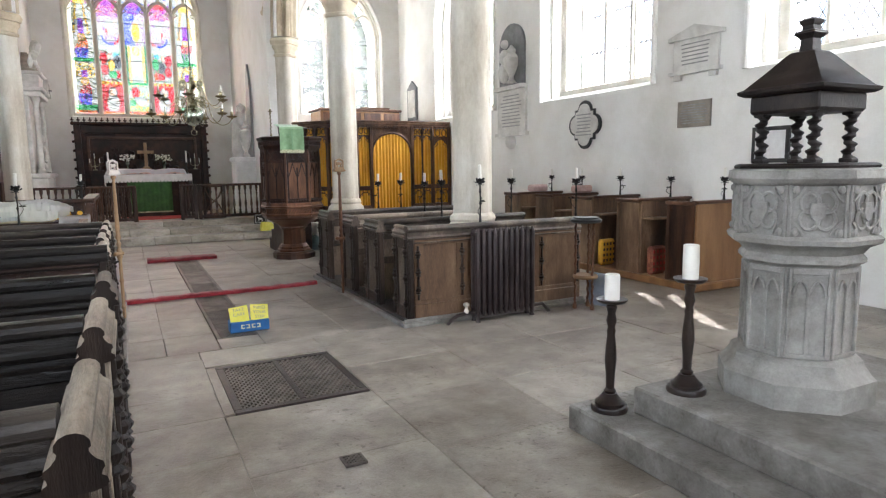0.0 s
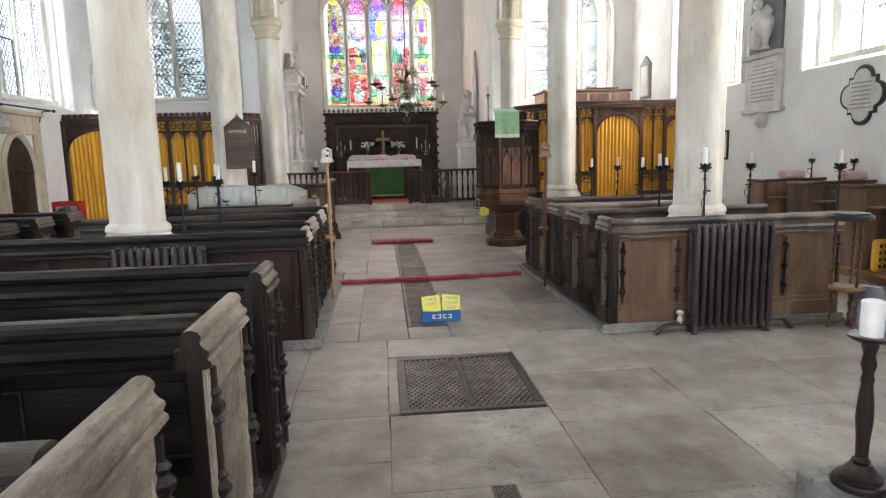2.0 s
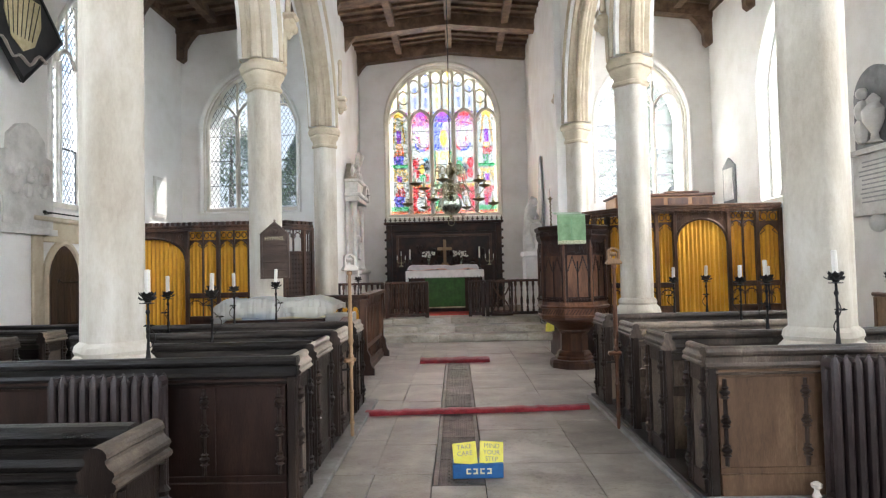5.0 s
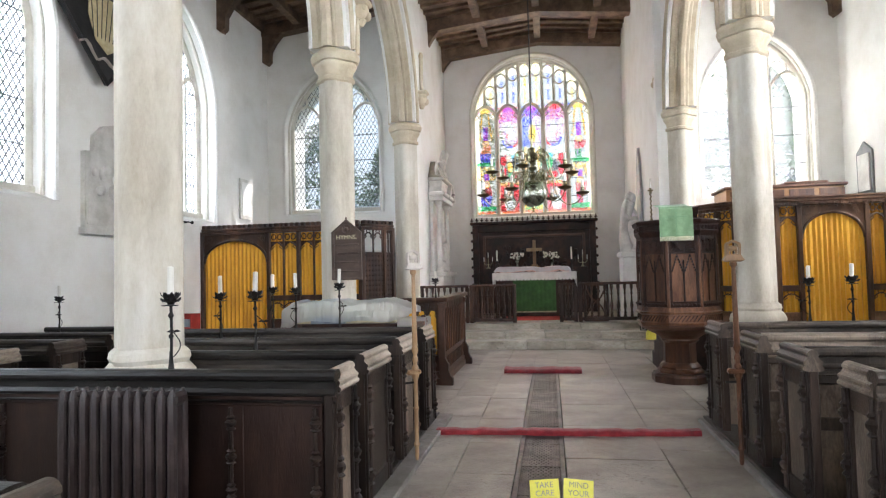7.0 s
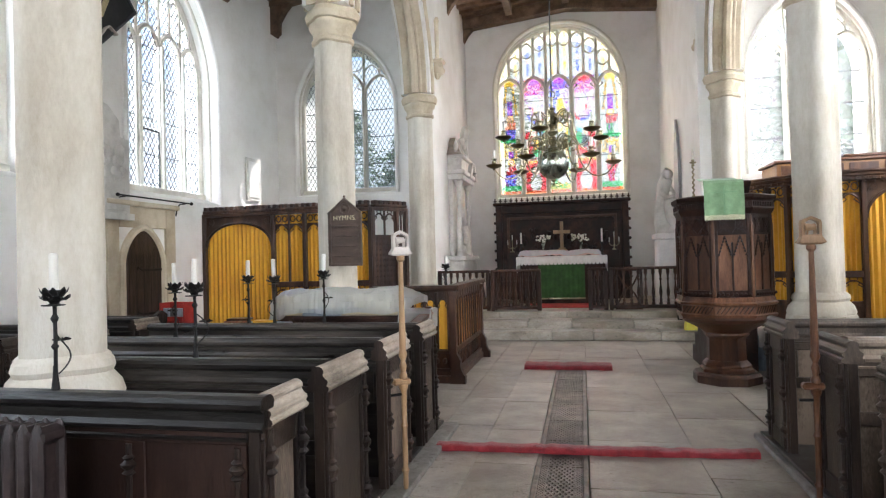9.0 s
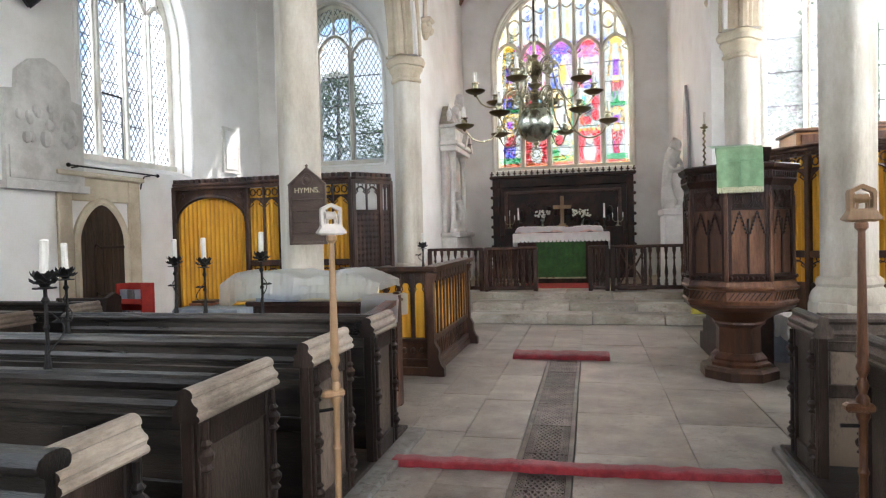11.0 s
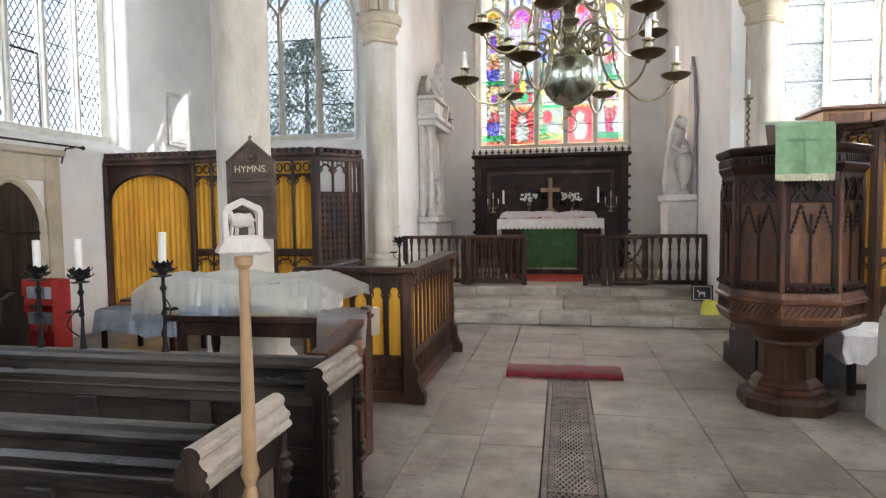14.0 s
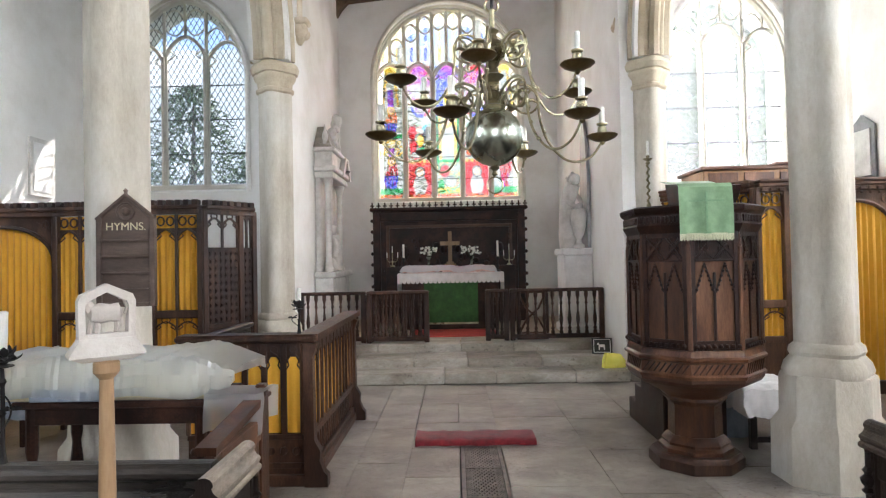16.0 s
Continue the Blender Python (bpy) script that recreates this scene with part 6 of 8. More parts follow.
def twisted(x, y, z0, z1, r, turns, n=10):
    rings = []
    for k in range(41):
        z = z0 + (z1 - z0) * k / 40
        a = 2 * math.pi * turns * k / 40
        cx, cy = x + r * .28 * math.cos(a), y + r * .28 * math.sin(a)
        rr = r * (.80 + .20 * math.cos(2 * a))
        rings.append([(cx + rr * math.cos(t), cy + rr * math.sin(t), z) for t in [2 * math.pi * j / n for j in range(n)]])
    return M().loft(rings)


for x in (-.17, .17):
    for y in (-.17, .17):
        pm = twisted(x, y, .05, .27, .037, 3.0, 12)
        pm.box(x - .04, y - .04, .024, x + .04, y + .04, .05, .008).box(x - .038, y - .038, .27, x + .038, y + .038, .29, .006)
        part("twisted_column", pm, COVER, cv)
part("entablature", M().box(-.225, -.225, .29, .225, .225, .38, .010).box(-.215, -.215, .285, .215, .215, .30, .004), COVER, cv)
sq = lambda r, z: [(-r, -r, z), (r, -r, z), (r, r, z), (-r, r, z)]
part("roof", M().loft([sq(.25, .38), sq(.275, .392), (sq(.28, .408)), sq(.25, .42), sq(.17, .50), sq(.085, .59), sq(.07, .60)]), COVER, cv)
part("finial", M().loft([sq(.060, .585), sq(.042, .602), (sq(.038, .665)), sq(.050, .675), sq(.066, .69), sq(.062, .702), sq(.036, .712), sq(.034, .732), sq(.046, .745), sq(.048, .758), sq(.030, .77), sq(.010, .775)]), COVER, cv)
cv.rotation_euler = (0, 0, radians(-1))


def wooden_candlestick(x, y, z, h, wax):
    th = thing("candlestick", "dark turned wooden candlestick with thick white candle on the font step", "candlestick", (x, y, z), group="font candlesticks")
    part("base", M().lathe([(.105, 0), (.107, .015), (.10, .03), (.085, .035), (.085, .05), (.07, .06), (.05, .085), (.04, .10)], 20), TURNED, th)
    k = h - .12
    part("stem", M().lathe([(.035, .09), (.030, .10), (.036, .115), (.024, .13), (.026, .10 + k * .2), (.034, .10 + k * .38), (.030, .10 + k * .52), (.022, .10 + k * .66), (.026, .10 + k * .70), (.020, .10 + k * .74), (.030, .10 + k * .82), (.022, .10 + k * .9), (.032, .10 + k * .97), (.022, h - .015)], 16), TURNED, th)
    part("drip_pan", M().lathe([(.03, h - .02), (.07, h - .012), (.086, h), (.09, h + .010), (.08, h + .012), (.04, h + .006)], 20), TURNED, th)
    part("candle", M().lathe([(.042, h + .004), (.043, h + wax * .5), (.042, h + wax), (.034, h + wax + .004), (.01, h + wax - .006)], 18), WAX, th)


wooden_candlestick(2.89, 3.08, .155, .645, .15)
wooden_candlestick(3.17, 2.78, .31, .63, .19)

# ---- iron candle holders on the pews ----
HX = (-1.29, -1.05, -.60)      # along the last pew


def pricket(x, y, z, h, wax, seed, group="iron candle holders on pews"):
    rnd = random.Random(seed)
    th = thing("candle_holder", "black wrought-iron candle holder with leafy cup and candle", "candle holder", (x, y, z), group=group)
    p = M().tube([(0, 0, -.02), (.003, 0, h * .5), (0, 0, h - .04)], .008, 6)
    p.lathe([(.017, 0), (.011, .05), (.009, .10)], 8)
    p.lathe([(.009, h * .42), (.015, h * .45), (.009, h * .48)], 8).lathe([(.009, h * .70), (.016, h * .74), (.009, h * .78)], 8)
    part("rod", p, IRON, th)
    lf = M()
    a0 = rnd.random() * 6
    for tier, (n, r0, lift, drop) in enumerate(((8, .050, .030, 0), (7, .060, .012, .014), (6, .046, -.012, .030))):
        for i in range(n):
            a = a0 + tier * .4 + 2 * math.pi * i / n + rnd.uniform(-.12, .12)
            c, s = math.cos(a), math.sin(a)
            zz, w = h - .012 - drop, .019 + .003 * (i % 2)
            rr = r0 * rnd.uniform(.85, 1.15)
            q = lambda r, t, z: (r * c - t * s, r * s + t * c, zz + z)
            lf.loft([[q(.006, -.005, 0), q(.006, .005, 0), q(.006, .005, .004), q(.006, -.005, .004)],
                     [q(rr * .55, -w, lift * .2 - .006), q(rr * .55, w, lift * .2 - .006), q(rr * .55, w, lift * .2 - .002), q(rr * .55, -w, lift * .2 - .002)],
                     [q(rr * .9, -w * .7, lift * .7), q(rr * .9, w * .7, lift * .7), q(rr * .88, w * .7, lift * .7 + .004), q(rr * .88, -w * .7, lift * .7 + .004)],
                     [q(rr, -.002, lift + .006), q(rr, .002, lift + .006), q(rr, .002, lift + .009), q(rr, -.002, lift + .009)]])
    part("leaf_cup", lf, IRON, th)
    part("socket", M().lathe([(.012, h - .05), (.024, h - .03), (.017, h - .01), (.022, h), (.022, h + .015)], 10), IRON, th)
    tw = M()
    g = a0
    pts = []
    for i in range(16):
        t = i / 15
        pts.append(((.012 + .06 * math.sin(t * math.pi)) * math.cos(g + t * 1.5), (.012 + .06 * math.sin(t * math.pi)) * math.sin(g + t * 1.5), h * (.16 + .45 * t)))
    tw.tube(pts, .0035, 5)
    c = pts[11]
    for i in range(9):
        a = i * .7
        tw.loft([[(c[0], c[1], c[2]), (c[0] + .018 * math.cos(a), c[1] + .018 * math.sin(a), c[2] + .012), (c[0] + .036 * math.cos(a + .3), c[1] + .036 * math.sin(a + .3), c[2] + .004)], [(c[0], c[1], c[2] + .005), (c[0] + .018 * math.cos(a), c[1] + .018 * math.sin(a), c[2] + .017), (c[0] + .036 * math.cos(a + .3), c[1] + .036 * math.sin(a + .3), c[2] + .008)]])
    part("tendril", tw, IRON, th)
    lean = rnd.uniform(-.006, .006)
    part("candle", M().loft([[(lean * q + .0175 * r * math.cos(2 * math.pi * j / 10), .0175 * r * math.sin(2 * math.pi * j / 10), h + wax * q) for j in range(10)] for q, r in ((.05, 1), (.5, 1), (.97, 1), (1, .5))]), WAX, th)


for i, (x, y, h, w) in enumerate(((-.66, 5.96, .40, .17), (-.58, 6.80, .385, .155), (-1.33, 7.66, .36, .165), (HX[0], 8.58, .385, .15), (HX[1], 8.58, .375, .165), (HX[2], 8.58, .41, .16), (-2.12, 5.96, .38, .16), (-4.3, 9.25, .40, .15), (-3.6, 6.85, .42, .16),
                              (3.72, 5.96, .43, .16), (3.75, 6.90, .40, .14), (4.72, 6.90, .40, .13), (3.93, 7.74, .37, .13), (4.62, 7.74, .36, .12), (4.70, 8.76, .36, .12), (3.68, 8.76, .36, .13), (4.03, 8.76, .37, .13), (5.0, 6.0, .40, .14))):
    zz = 1.0 if x > -3 else .92
    pricket(x, y, zz if not (x == 5.0) else 1.0, h, w, i + 1)
for i, (x, y) in enumerate(((7.1, 5.72), (7.15, 6.62), (7.15, 7.60), (7.2, 8.55), (7.3, 9.50))):
    pricket(x, y, 1.12, .26, .14, 40 + i)
pricket(-.12, 11.12, 1.18, .24, .12, 60)

# ---- carved processional staffs on pew ends ----
def staff(x, y, rz, label, wood, carve):
    th = thing("processional_staff", label, "staff", (x, y, .05), rz, group="processional staffs")
    prof = [(.012, 0), (.017, .03), (.017, .10), (.026, .12), (.017, .14), (.017, .38), (.024, .40), (.016, .42), (.018, .62), (.028, .64), (.030, .66), (.018, .68), (.026, .70), (.026, .72), (.015, .74), (.024, .78), (.014, .81), (.028, .85), (.020, .88), (.022, .92), (.018, 1.15), (.014, 1.44), (.026, 1.455), (.026, 1.475), (.016, 1.485)]
    part("pole", M().lathe(prof, 14), wood, th)
    hd = M()
    hd.loft([[(x * w, y * d, z) for x, y in ((-1, -1), (1, -1), (1, 1), (-1, 1))] for w, d, z in ((.066, .024, 1.480), (.098, .036, 1.492), (.096, .036, 1.500), (.074, .030, 1.528), (.072, .028, 1.534))])
    outer = [(-.072, 1.53), (.072, 1.53), (.074, 1.622), (.066, 1.638), (0, 1.664), (-.066, 1.638), (-.074, 1.622)]
    inner = [(-.054, 1.545), (.054, 1.545), (.056, 1.610), (.050, 1.622), (0, 1.644), (-.050, 1.622), (-.056, 1.610)]
    rings = [[(a, -.022, b), (a, .022, b), (c, .019, d), (c, -.019, d)] for (a, b), (c, d) in zip(outer, inner)]
    hd.loft(rings + rings[:1], cap=False)
    fit_ = lambda m: [(x * .74, y * .8, 1.48 + (z - 1.48) * .88) for x, y, z in m.v]
    hd.v = fit_(hd)
    part("frame", hd, carve, th)
    an = M()
    an.lathe([(.001, -.050), (.020, -.040), (.025, -.015), (.021, .010), (.024, .032), (.001, .044)], 10)
    body = M().merge(an, Matrix.Translation((0, 0, 1.593)) @ Matrix.Rotation(radians(90), 4, "Y"))
    for a, b in ((-.036, -.040), (-.022, -.020), (.024, .030), (.036, .040)):
        body.tube([(a, 0, 1.585), (b, .004, 1.560), (b - .004, 0, 1.545)], .0075, 6)
    body.tube([(-.038, 0, 1.60), (-.048, 0, 1.618)], .014, 7).ball((-.052, 0, 1.622), .014, 8).ball((-.064, 0, 1.617), .008, 6)
    body.tube([(.040, 0, 1.598), (.050, 0, 1.590), (.054, 0, 1.606), (.046, 0, 1.626), (.034, 0, 1.630)], .0045, 5)
    body.v = fit_(body)
    part("carved_animal", body, carve, th)
    part("collar", M().box(-.075, -.028, .66, .045, .028, .70, .012), wood, th)
    br = M().tube([(0, 0, .60), (-.09, 0, .60)], .009, 6)
    part("bracket", br, IRON, th)


staff(.365, 7.585, 40, "pale turned wooden staff with carved animal head piece", PALEWOOD, CARVING)
staff(2.765, 7.67, 4, "brown turned wooden staff with carved animal head piece", BROWN, PALEWOOD)

# ---- hymn board ----
hb = thing("hymn_board", "brown wooden hymn board hung on the pier", "hymn board", (-1.19, 10.57, 1.46), 4)
part("board", M().prism([(-.185, 0), (.185, 0), (.185, .60), (0, .76), (-.185, .60)], "y", 0, .03), BOARDOAK, hb)
part("frame", M().box(-.20, -.02, -.01, -.165, .032, .62, .005).box(.165, -.02, -.01, .20, .032, .62, .005).box(-.165, -.016, -.01, .165, .03, .02, .004), BOARDOAK, hb)
part("gable", M().tube([(-.20, -.005, .60), (0, -.005, .775), (.20, -.005, .60)], .017, 6).tube([(.06 * math.cos(k * math.pi / 5), -.006, .655 + .06 * math.sin(k * math.pi / 5)) for k in range(10)], .010, 5, closed=True).ball((0, -.006, .655), .03, 8).lathe([(.02, .77), (.01, .79), (.018, .805), (.002, .82)], 8), BOARDOAK, hb)
for k in range(4):
    part("number_ledge", M().box(-.165, -.022, .10 + .115 * k, .165, .002, .118 + .115 * k, .004), BOARDOAK, hb)
cu = bpy.data.curves.new("words", "FONT")
cu.body, cu.size, cu.align_x, cu.extrude = "HYMNS.", .078, "CENTER", .002
tmp = new("words_tmp", cu)
me = bpy.data.meshes.new_from_object(tmp.evaluated_get(bpy.context.evaluated_depsgraph_get()))
bpy.data.objects.remove(tmp)
me.materials.clear()
me.materials.append(GILT)
wd = new("words", me)
wd.parent = hb
wd.matrix_basis = pose(0, -.005, .525, 90, 0, 0)
tagged(wd, "cream painted lettering")

# ---- oak screens ----
def screen(name, label, p0, p1, H, layout, wood, cresting, group=""):
    """A traceried screen between two plan points, standing on the floor. layout: (kind, width) bays."""
    L = math.hypot(p1[0] - p0[0], p1[1] - p0[1])
    th = thing(name, label, "screen", (p0[0], p0[1], 0), math.degrees(math.atan2(p1[1] - p0[1], p1[0] - p0[0])), group=group)
    total = sum(w for _, w in layout)
    u = 0.0
    part("sill", M().box(0, -.05, 0, L, .05, .16, .012), wood, th)
    top = M().box(0, -.05, H - .16, L, .05, H - .10, .008).box(0, -.075, H - .10, L, .075, H - .045, .015)
    part("cornice", top, wood, th)
    n = int(L / .105)
    if cresting == "battlement":
        piece = mesh_of("merlon", M().box(-.034, -.065, H - .046, .034, .065, H + .02, .006), wood)
    else:
        piece = mesh_of("dentil", M().box(-.03, -.085, H - .155, .03, -.05, H - .115, .006).ball((0, -.062, H - .185), .02, 6), wood)
        part("crown_mould", M().box(0, -.09, H - .046, L, .09, H - .005, .012), wood, th)
    for i in range(n):
        ob = new("merlon" if cresting == "battlement" else "dentil", piece)
        ob.parent = th
        ob.location = (L * (i + .5) / n, 0, 0)
    for kind, w in layout:
        w = w * L / total
        a, b = u, u + w
        part("post", M().box(a - .035, -.045, .0, a + .035, .045, H - .10, .008), wood, th)
        if kind == "door":
            arch = pointed(a + .03, b - .03, H - .72, .44, 9, 2.0)
            part("door_arch", M().tube([(q[0], 0, q[1]) for q in arch], .028, 6), wood, th)
            sp = M()
            for s in (1, -1):
                edge = [(q[0], q[1]) for q in (arch[:10] if s > 0 else arch[9:])]
                corner = (a + .03, H - .16) if s > 0 else (b - .03, H - .16)
                mid = [((q[0] + corner[0]) / 2, (q[1] + corner[1]) / 2) for q in edge[2:-2:2]]
                sp.tube([(q[0], 0, q[1]) for q in mid], .010, 4)
                c = (corner[0] + s * .11, corner[1] - .10)
                sp.tube([(c[0] + .05 * math.cos(k * math.pi / 4), 0, c[1] + .05 * math.sin(k * math.pi / 4)) for k in range(8)], .012, 4, closed=True)
                sp.tube([(c[0] - .05, 0, c[1]), (c[0] + .05, 0, c[1])], .008, 4).tube([(c[0], 0, c[1] - .05), (c[0], 0, c[1] + .05)], .008, 4)
            part("spandrel", sp, wood, th)
            for s in (1, -1):
                edge = arch[:10] if s > 0 else arch[9:][::-1]
                corner = (a + .03, H - .15) if s > 0 else (b - .03, H - .15)
                part("spandrel_board", M().prism([corner] + [(q[0], q[1]) for q in edge] + [(edge[-1][0], H - .15)], "y", .010, .028), wood, th)
            part("curtain", curtain(lambda q, d, z: (q, .035 + d, z), a + .03, b - .03, .05, H - .24, max(6, int(w / .085)), .022), CURTAIN, th, "amber pleated curtain")
        elif kind == "light":
            zr = 1.12
            tr = M()
            tr.box(a + .03, -.03, zr - .05, b - .03, .03, zr + .05, .01)
            k = 2 if w > .5 else 1
            wv = (w - .06) / k
            for i in range(k):
                q0 = a + .03 + wv * i
                c, h = q0 + wv / 2, wv * .75
                zt = H - .20
                for zz in (zt - h * 1.0,):
                    tr.tube([(q[0], 0, q[1]) for q in pointed(q0, q0 + wv, zz - h * .45, h * .75, 6, 1.5)], .016, 5)
                    for s in (-1, 1):
                        tr.tube([(c + s * wv * .44, 0, zz - h * .40), (c + s * wv * .18, 0, zz - h * .12), (c + s * wv * .34, 0, zz + h * .12)], .010, 4)
                for s in (-1, 1):
                    tr.tube([(c + s * wv * .22 + wv * .17 * math.cos(t * math.pi / 4), 0, zt - h * .22 + wv * .20 * math.sin(t * math.pi / 4)) for t in range(8)], .012, 4, closed=True)
                if i:
                    tr.box(q0 - .016, -.025, zr, q0 + .016, .025, H - .16, .006)
            part("tracery", tr, wood, th)
            part("spandrel_board", spandrels(a + .03, b - .03, k, H - .20 - wv * .75 * 1.45, wv * .75 * .75, H - .30 - wv * .12, .016, .028), wood, th)
            low = M()
            arcaded(low, lambda q, z: (q, -.012, z), a + .03, b - .03, .70, zr - .05, max(1, round(w / .3)), .012)
            low.box(a + .03, .0, .16, b - .03, .02, .72, .0).box(a + .03, -.02, .64, b - .03, .015, .72, .008)
            part("lower_panel", low, wood, th)
            part("curtain", curtain(lambda q, d, z: (q, .045 + d * .8, z), a + .03, b - .03, .72, H - .165, max(3, int(w / .085)), .020), CURTAIN, th, "amber pleated curtain")
        elif kind == "pierced":
            part("lower_panel", M().box(a + .035, -.02, .16, b - .035, .02, .92, .004).box(a + .035, -.03, .92, b - .035, .03, .98, .008), wood, th)
            pw, zb, zt = b - a - .07, .98, 1.92
            nc = max(1, round(pw / .082))
            nr = round((zt - zb) / .094)
            grid = M()
            for ci in range(nc):
                for ri in range(nr):
                    c, z = a + .035 + pw * (ci + .5) / nc, zb + (zt - zb) * (ri + .5) / nr
                    hx, hz = pw / nc / 2, (zt - zb) / nr / 2
                    rim = [(c + hx * k, z + hz * l) for k, l in ((-1, -1), (0, -1), (1, -1), (1, 0), (1, 1), (0, 1), (-1, 1), (-1, 0))]
                    eye = [(c + hx * k, z + hz * l) for k, l in ((-.28, -.28), (0, -.62), (.28, -.28), (.62, 0), (.28, .28), (0, .62), (-.28, .28), (-.62, 0))]
                    rings = [[(p[0], -.012, p[1]), (p[0], .012, p[1]), (q[0], .009, q[1]), (q[0], -.009, q[1])] for p, q in zip(rim, eye)]
                    grid.loft(rings + rings[:1], cap=False)
            tagged(part("pierced_panel", grid, wood, th, "oak panel pierced with rows of small diamonds"), kind="stuff")
            head_m = M()
            arcaded(head_m, lambda q, z: (q, 0, z), a + .035, b - .035, 1.94, H - .16, 2, .016)
            part("tracery", head_m.box(a + .035, -.02, 1.92, b - .035, .02, 1.955, .006), wood, th)
            # dark sheet added so the piercings look unlit from the front
            part("backing_board", M().box(a + .035, .030, .9, b - .035, .04, 1.94), DEEP, th)
        u = b
    part("post", M().box(L - .035, -.045, 0, L + .035, .045, H - .10, .008), wood, th)
    return th


screen("oak_screen", "dark oak traceried screen with battlements and amber curtains", (WX + .04, 14.0), (-2.08, 14.0), 2.54, [("door", 1.40), ("light", .62), ("light", .62), ("light", .62)], SCREENDARK, "battlement", "aisle screens")
screen("oak_screen", "canted pierced oak screen end with battlements", (-2.05, 14.02), (-1.62, 14.62), 2.54, [("pierced", .5), ("pierced", .2)], SCREENDARK, "battlement", "aisle screens")
screen("oak_screen", "carved brown oak screen with moulded cornice and amber curtains", (4.86, 13.98), (EX - .03, 13.98), 2.66, [("light", .35), ("light", .35), ("door", 1.05), ("light", .55), ("light", .46)], SCREENOAK, "cornice", "aisle screens")
screen("oak_screen", "canted brown oak screen with amber curtains", (4.0, 15.16), (4.83, 14.0), 2.66, [("light", .35)] * 4, SCREENOAK, "cornice", "aisle screens")

og = thing("organ_case", "plain brown panelled organ case behind the screen", "organ", (5.9, 15.9, 0))
part("case", M().box(-1.05, -.35, 0, 1.05, .55, 3.0, .01), LIGHTOAK, og)
part("cornice", M().box(-1.10, -.40, 3.0, 1.10, .6, 3.06, .015).box(-.02, -.42, 3.06, .75, .4, 3.10, .01), BROWNH, og)
for x in (-.98, -.45, .08, .61):
    part("panel", M().box(x, -.372, 2.64, x + .44, -.348, 2.96, .006), BROWN, og)

# ---- chancel: rails, altar, reredos ----
def baluster(h):
    return [(.026, 0), (.026, .06 * h), (.016, .09 * h), (.026, .13 * h), (.013, .18 * h), (.024, .30 * h), (.026, .36 * h), (.014, .55 * h), (.012, .68 * h), (.022, .72 * h), (.013, .77 * h), (.018, .85 * h), (.026, .90 * h), (.026, h)]


def altar_rail(x0, x1, y, label, skip=0):
    th = thing("altar_rail", label, "rail", ((x0 + x1) / 2, y, .41), group="altar rails")
    h = .84
    a, b = x0 - (x0 + x1) / 2, x1 - (x0 + x1) / 2
    part("top_rail", M().box(a, -.05, h - .055, b, .05, h, .018), SCREENDARK, th)
    part("bottom_rail", M().box(a, -.04, .03, b, .04, .10, .012), SCREENDARK, th)
    for x in (a + .04, b - .04):
        part("post", M().box(x - .04, -.04, 0, x + .04, .04, h - .05, .008), SCREENDARK, th)
    n = max(3, int((x1 - x0) / .145))
    bal = mesh_of("baluster", M().lathe([(r * 1.25, .10 + z) for r, z in baluster(h - .155)], 10), SCREENDARK)
    for i in range(n):
        ob = new("baluster", bal)
        ob.parent = th
        ob.location = (a + .08 + (b - a - .16) * (i + .5) / n, 0, 0)


altar_rail(-1.46, -.36, 16.42, "turned oak altar rail with balusters")
altar_rail(-.34, .68, 16.36, "turned oak altar rail gate standing folded", 0)
altar_rail(-.32, .66, 16.50, "turned oak altar rail gate folded behind another")
altar_rail(1.60, 1.98, 16.42, "short turned oak altar rail gate")
altar_rail(2.0, 3.53, 16.42, "turned oak altar rail with balusters")

gx = thing("altar_gate_brace", "crossed oak braces of the folded rail gate", "gate", (2.38, 16.53, .41))
for sx in (-1, 1):
    part("brace", M().tube([(sx * .21, .012 * sx, .12), (sx * .10, .012 * sx, .33), (0, .012 * sx, .42), (-sx * .10, .012 * sx, .51), (-sx * .21, .012 * sx, .74)], .022, 4), SCREENDARK, gx)
for za, zb in ((.76, .80), (0, .12)):
    part("gate_rail", M().box(-.26, -.03, za, .26, .03, zb, .006), SCREENDARK, gx)
for sx in (-.24, .24):
    part("gate_post", M().box(sx - .025, -.028, .12, sx + .025, .028, .76, .006), SCREENDARK, gx)

al = thing("altar", "altar with lace-edged white cloth and green frontal", "altar", (1.03, 18.55, .41))
part("body", M().box(-.92, -.30, 0, .92, .38, 1.06, .01), DEEP, al)
cl = M().box(-1.02, -.42, 1.065, 1.02, .42, 1.09, .008)
for k in range(24):
    c = -1.02 + 2.04 * (k + .5) / 24
    cl.prism([(c - .0425, 1.07), (c + .0425, 1.07), (c + .0425, .93), (c + .03, .90), (c, .885), (c - .03, .90), (c - .0425, .93)], "y", -.428, -.419)
for s in (-1, 1):
    cl.box(s * 1.012, -.40, .72, s * 1.026, .40, 1.08, .003)
part("linen_cloth", cl, LINEN, al, "white linen cloth with scalloped lace edge")
fr = M().merge(curtain(lambda u, d, z: (u, -.36 + d * .12, z), -.52, .52, .13, .95, 10, .02))
part("frontal", fr, GREEN, al, "plain green damask frontal")
part("frontal_fringe", M().box(-.52, -.368, .10, .52, -.352, .135, .003), BRASS, al)
solid("altar_cover", drape(-.92, .86, -.34, .24, .13, .10, 12, .10), SHEET, "crumpled translucent cover over the altar", "sheet", (1.02, 18.52, 1.505), smooth=60)
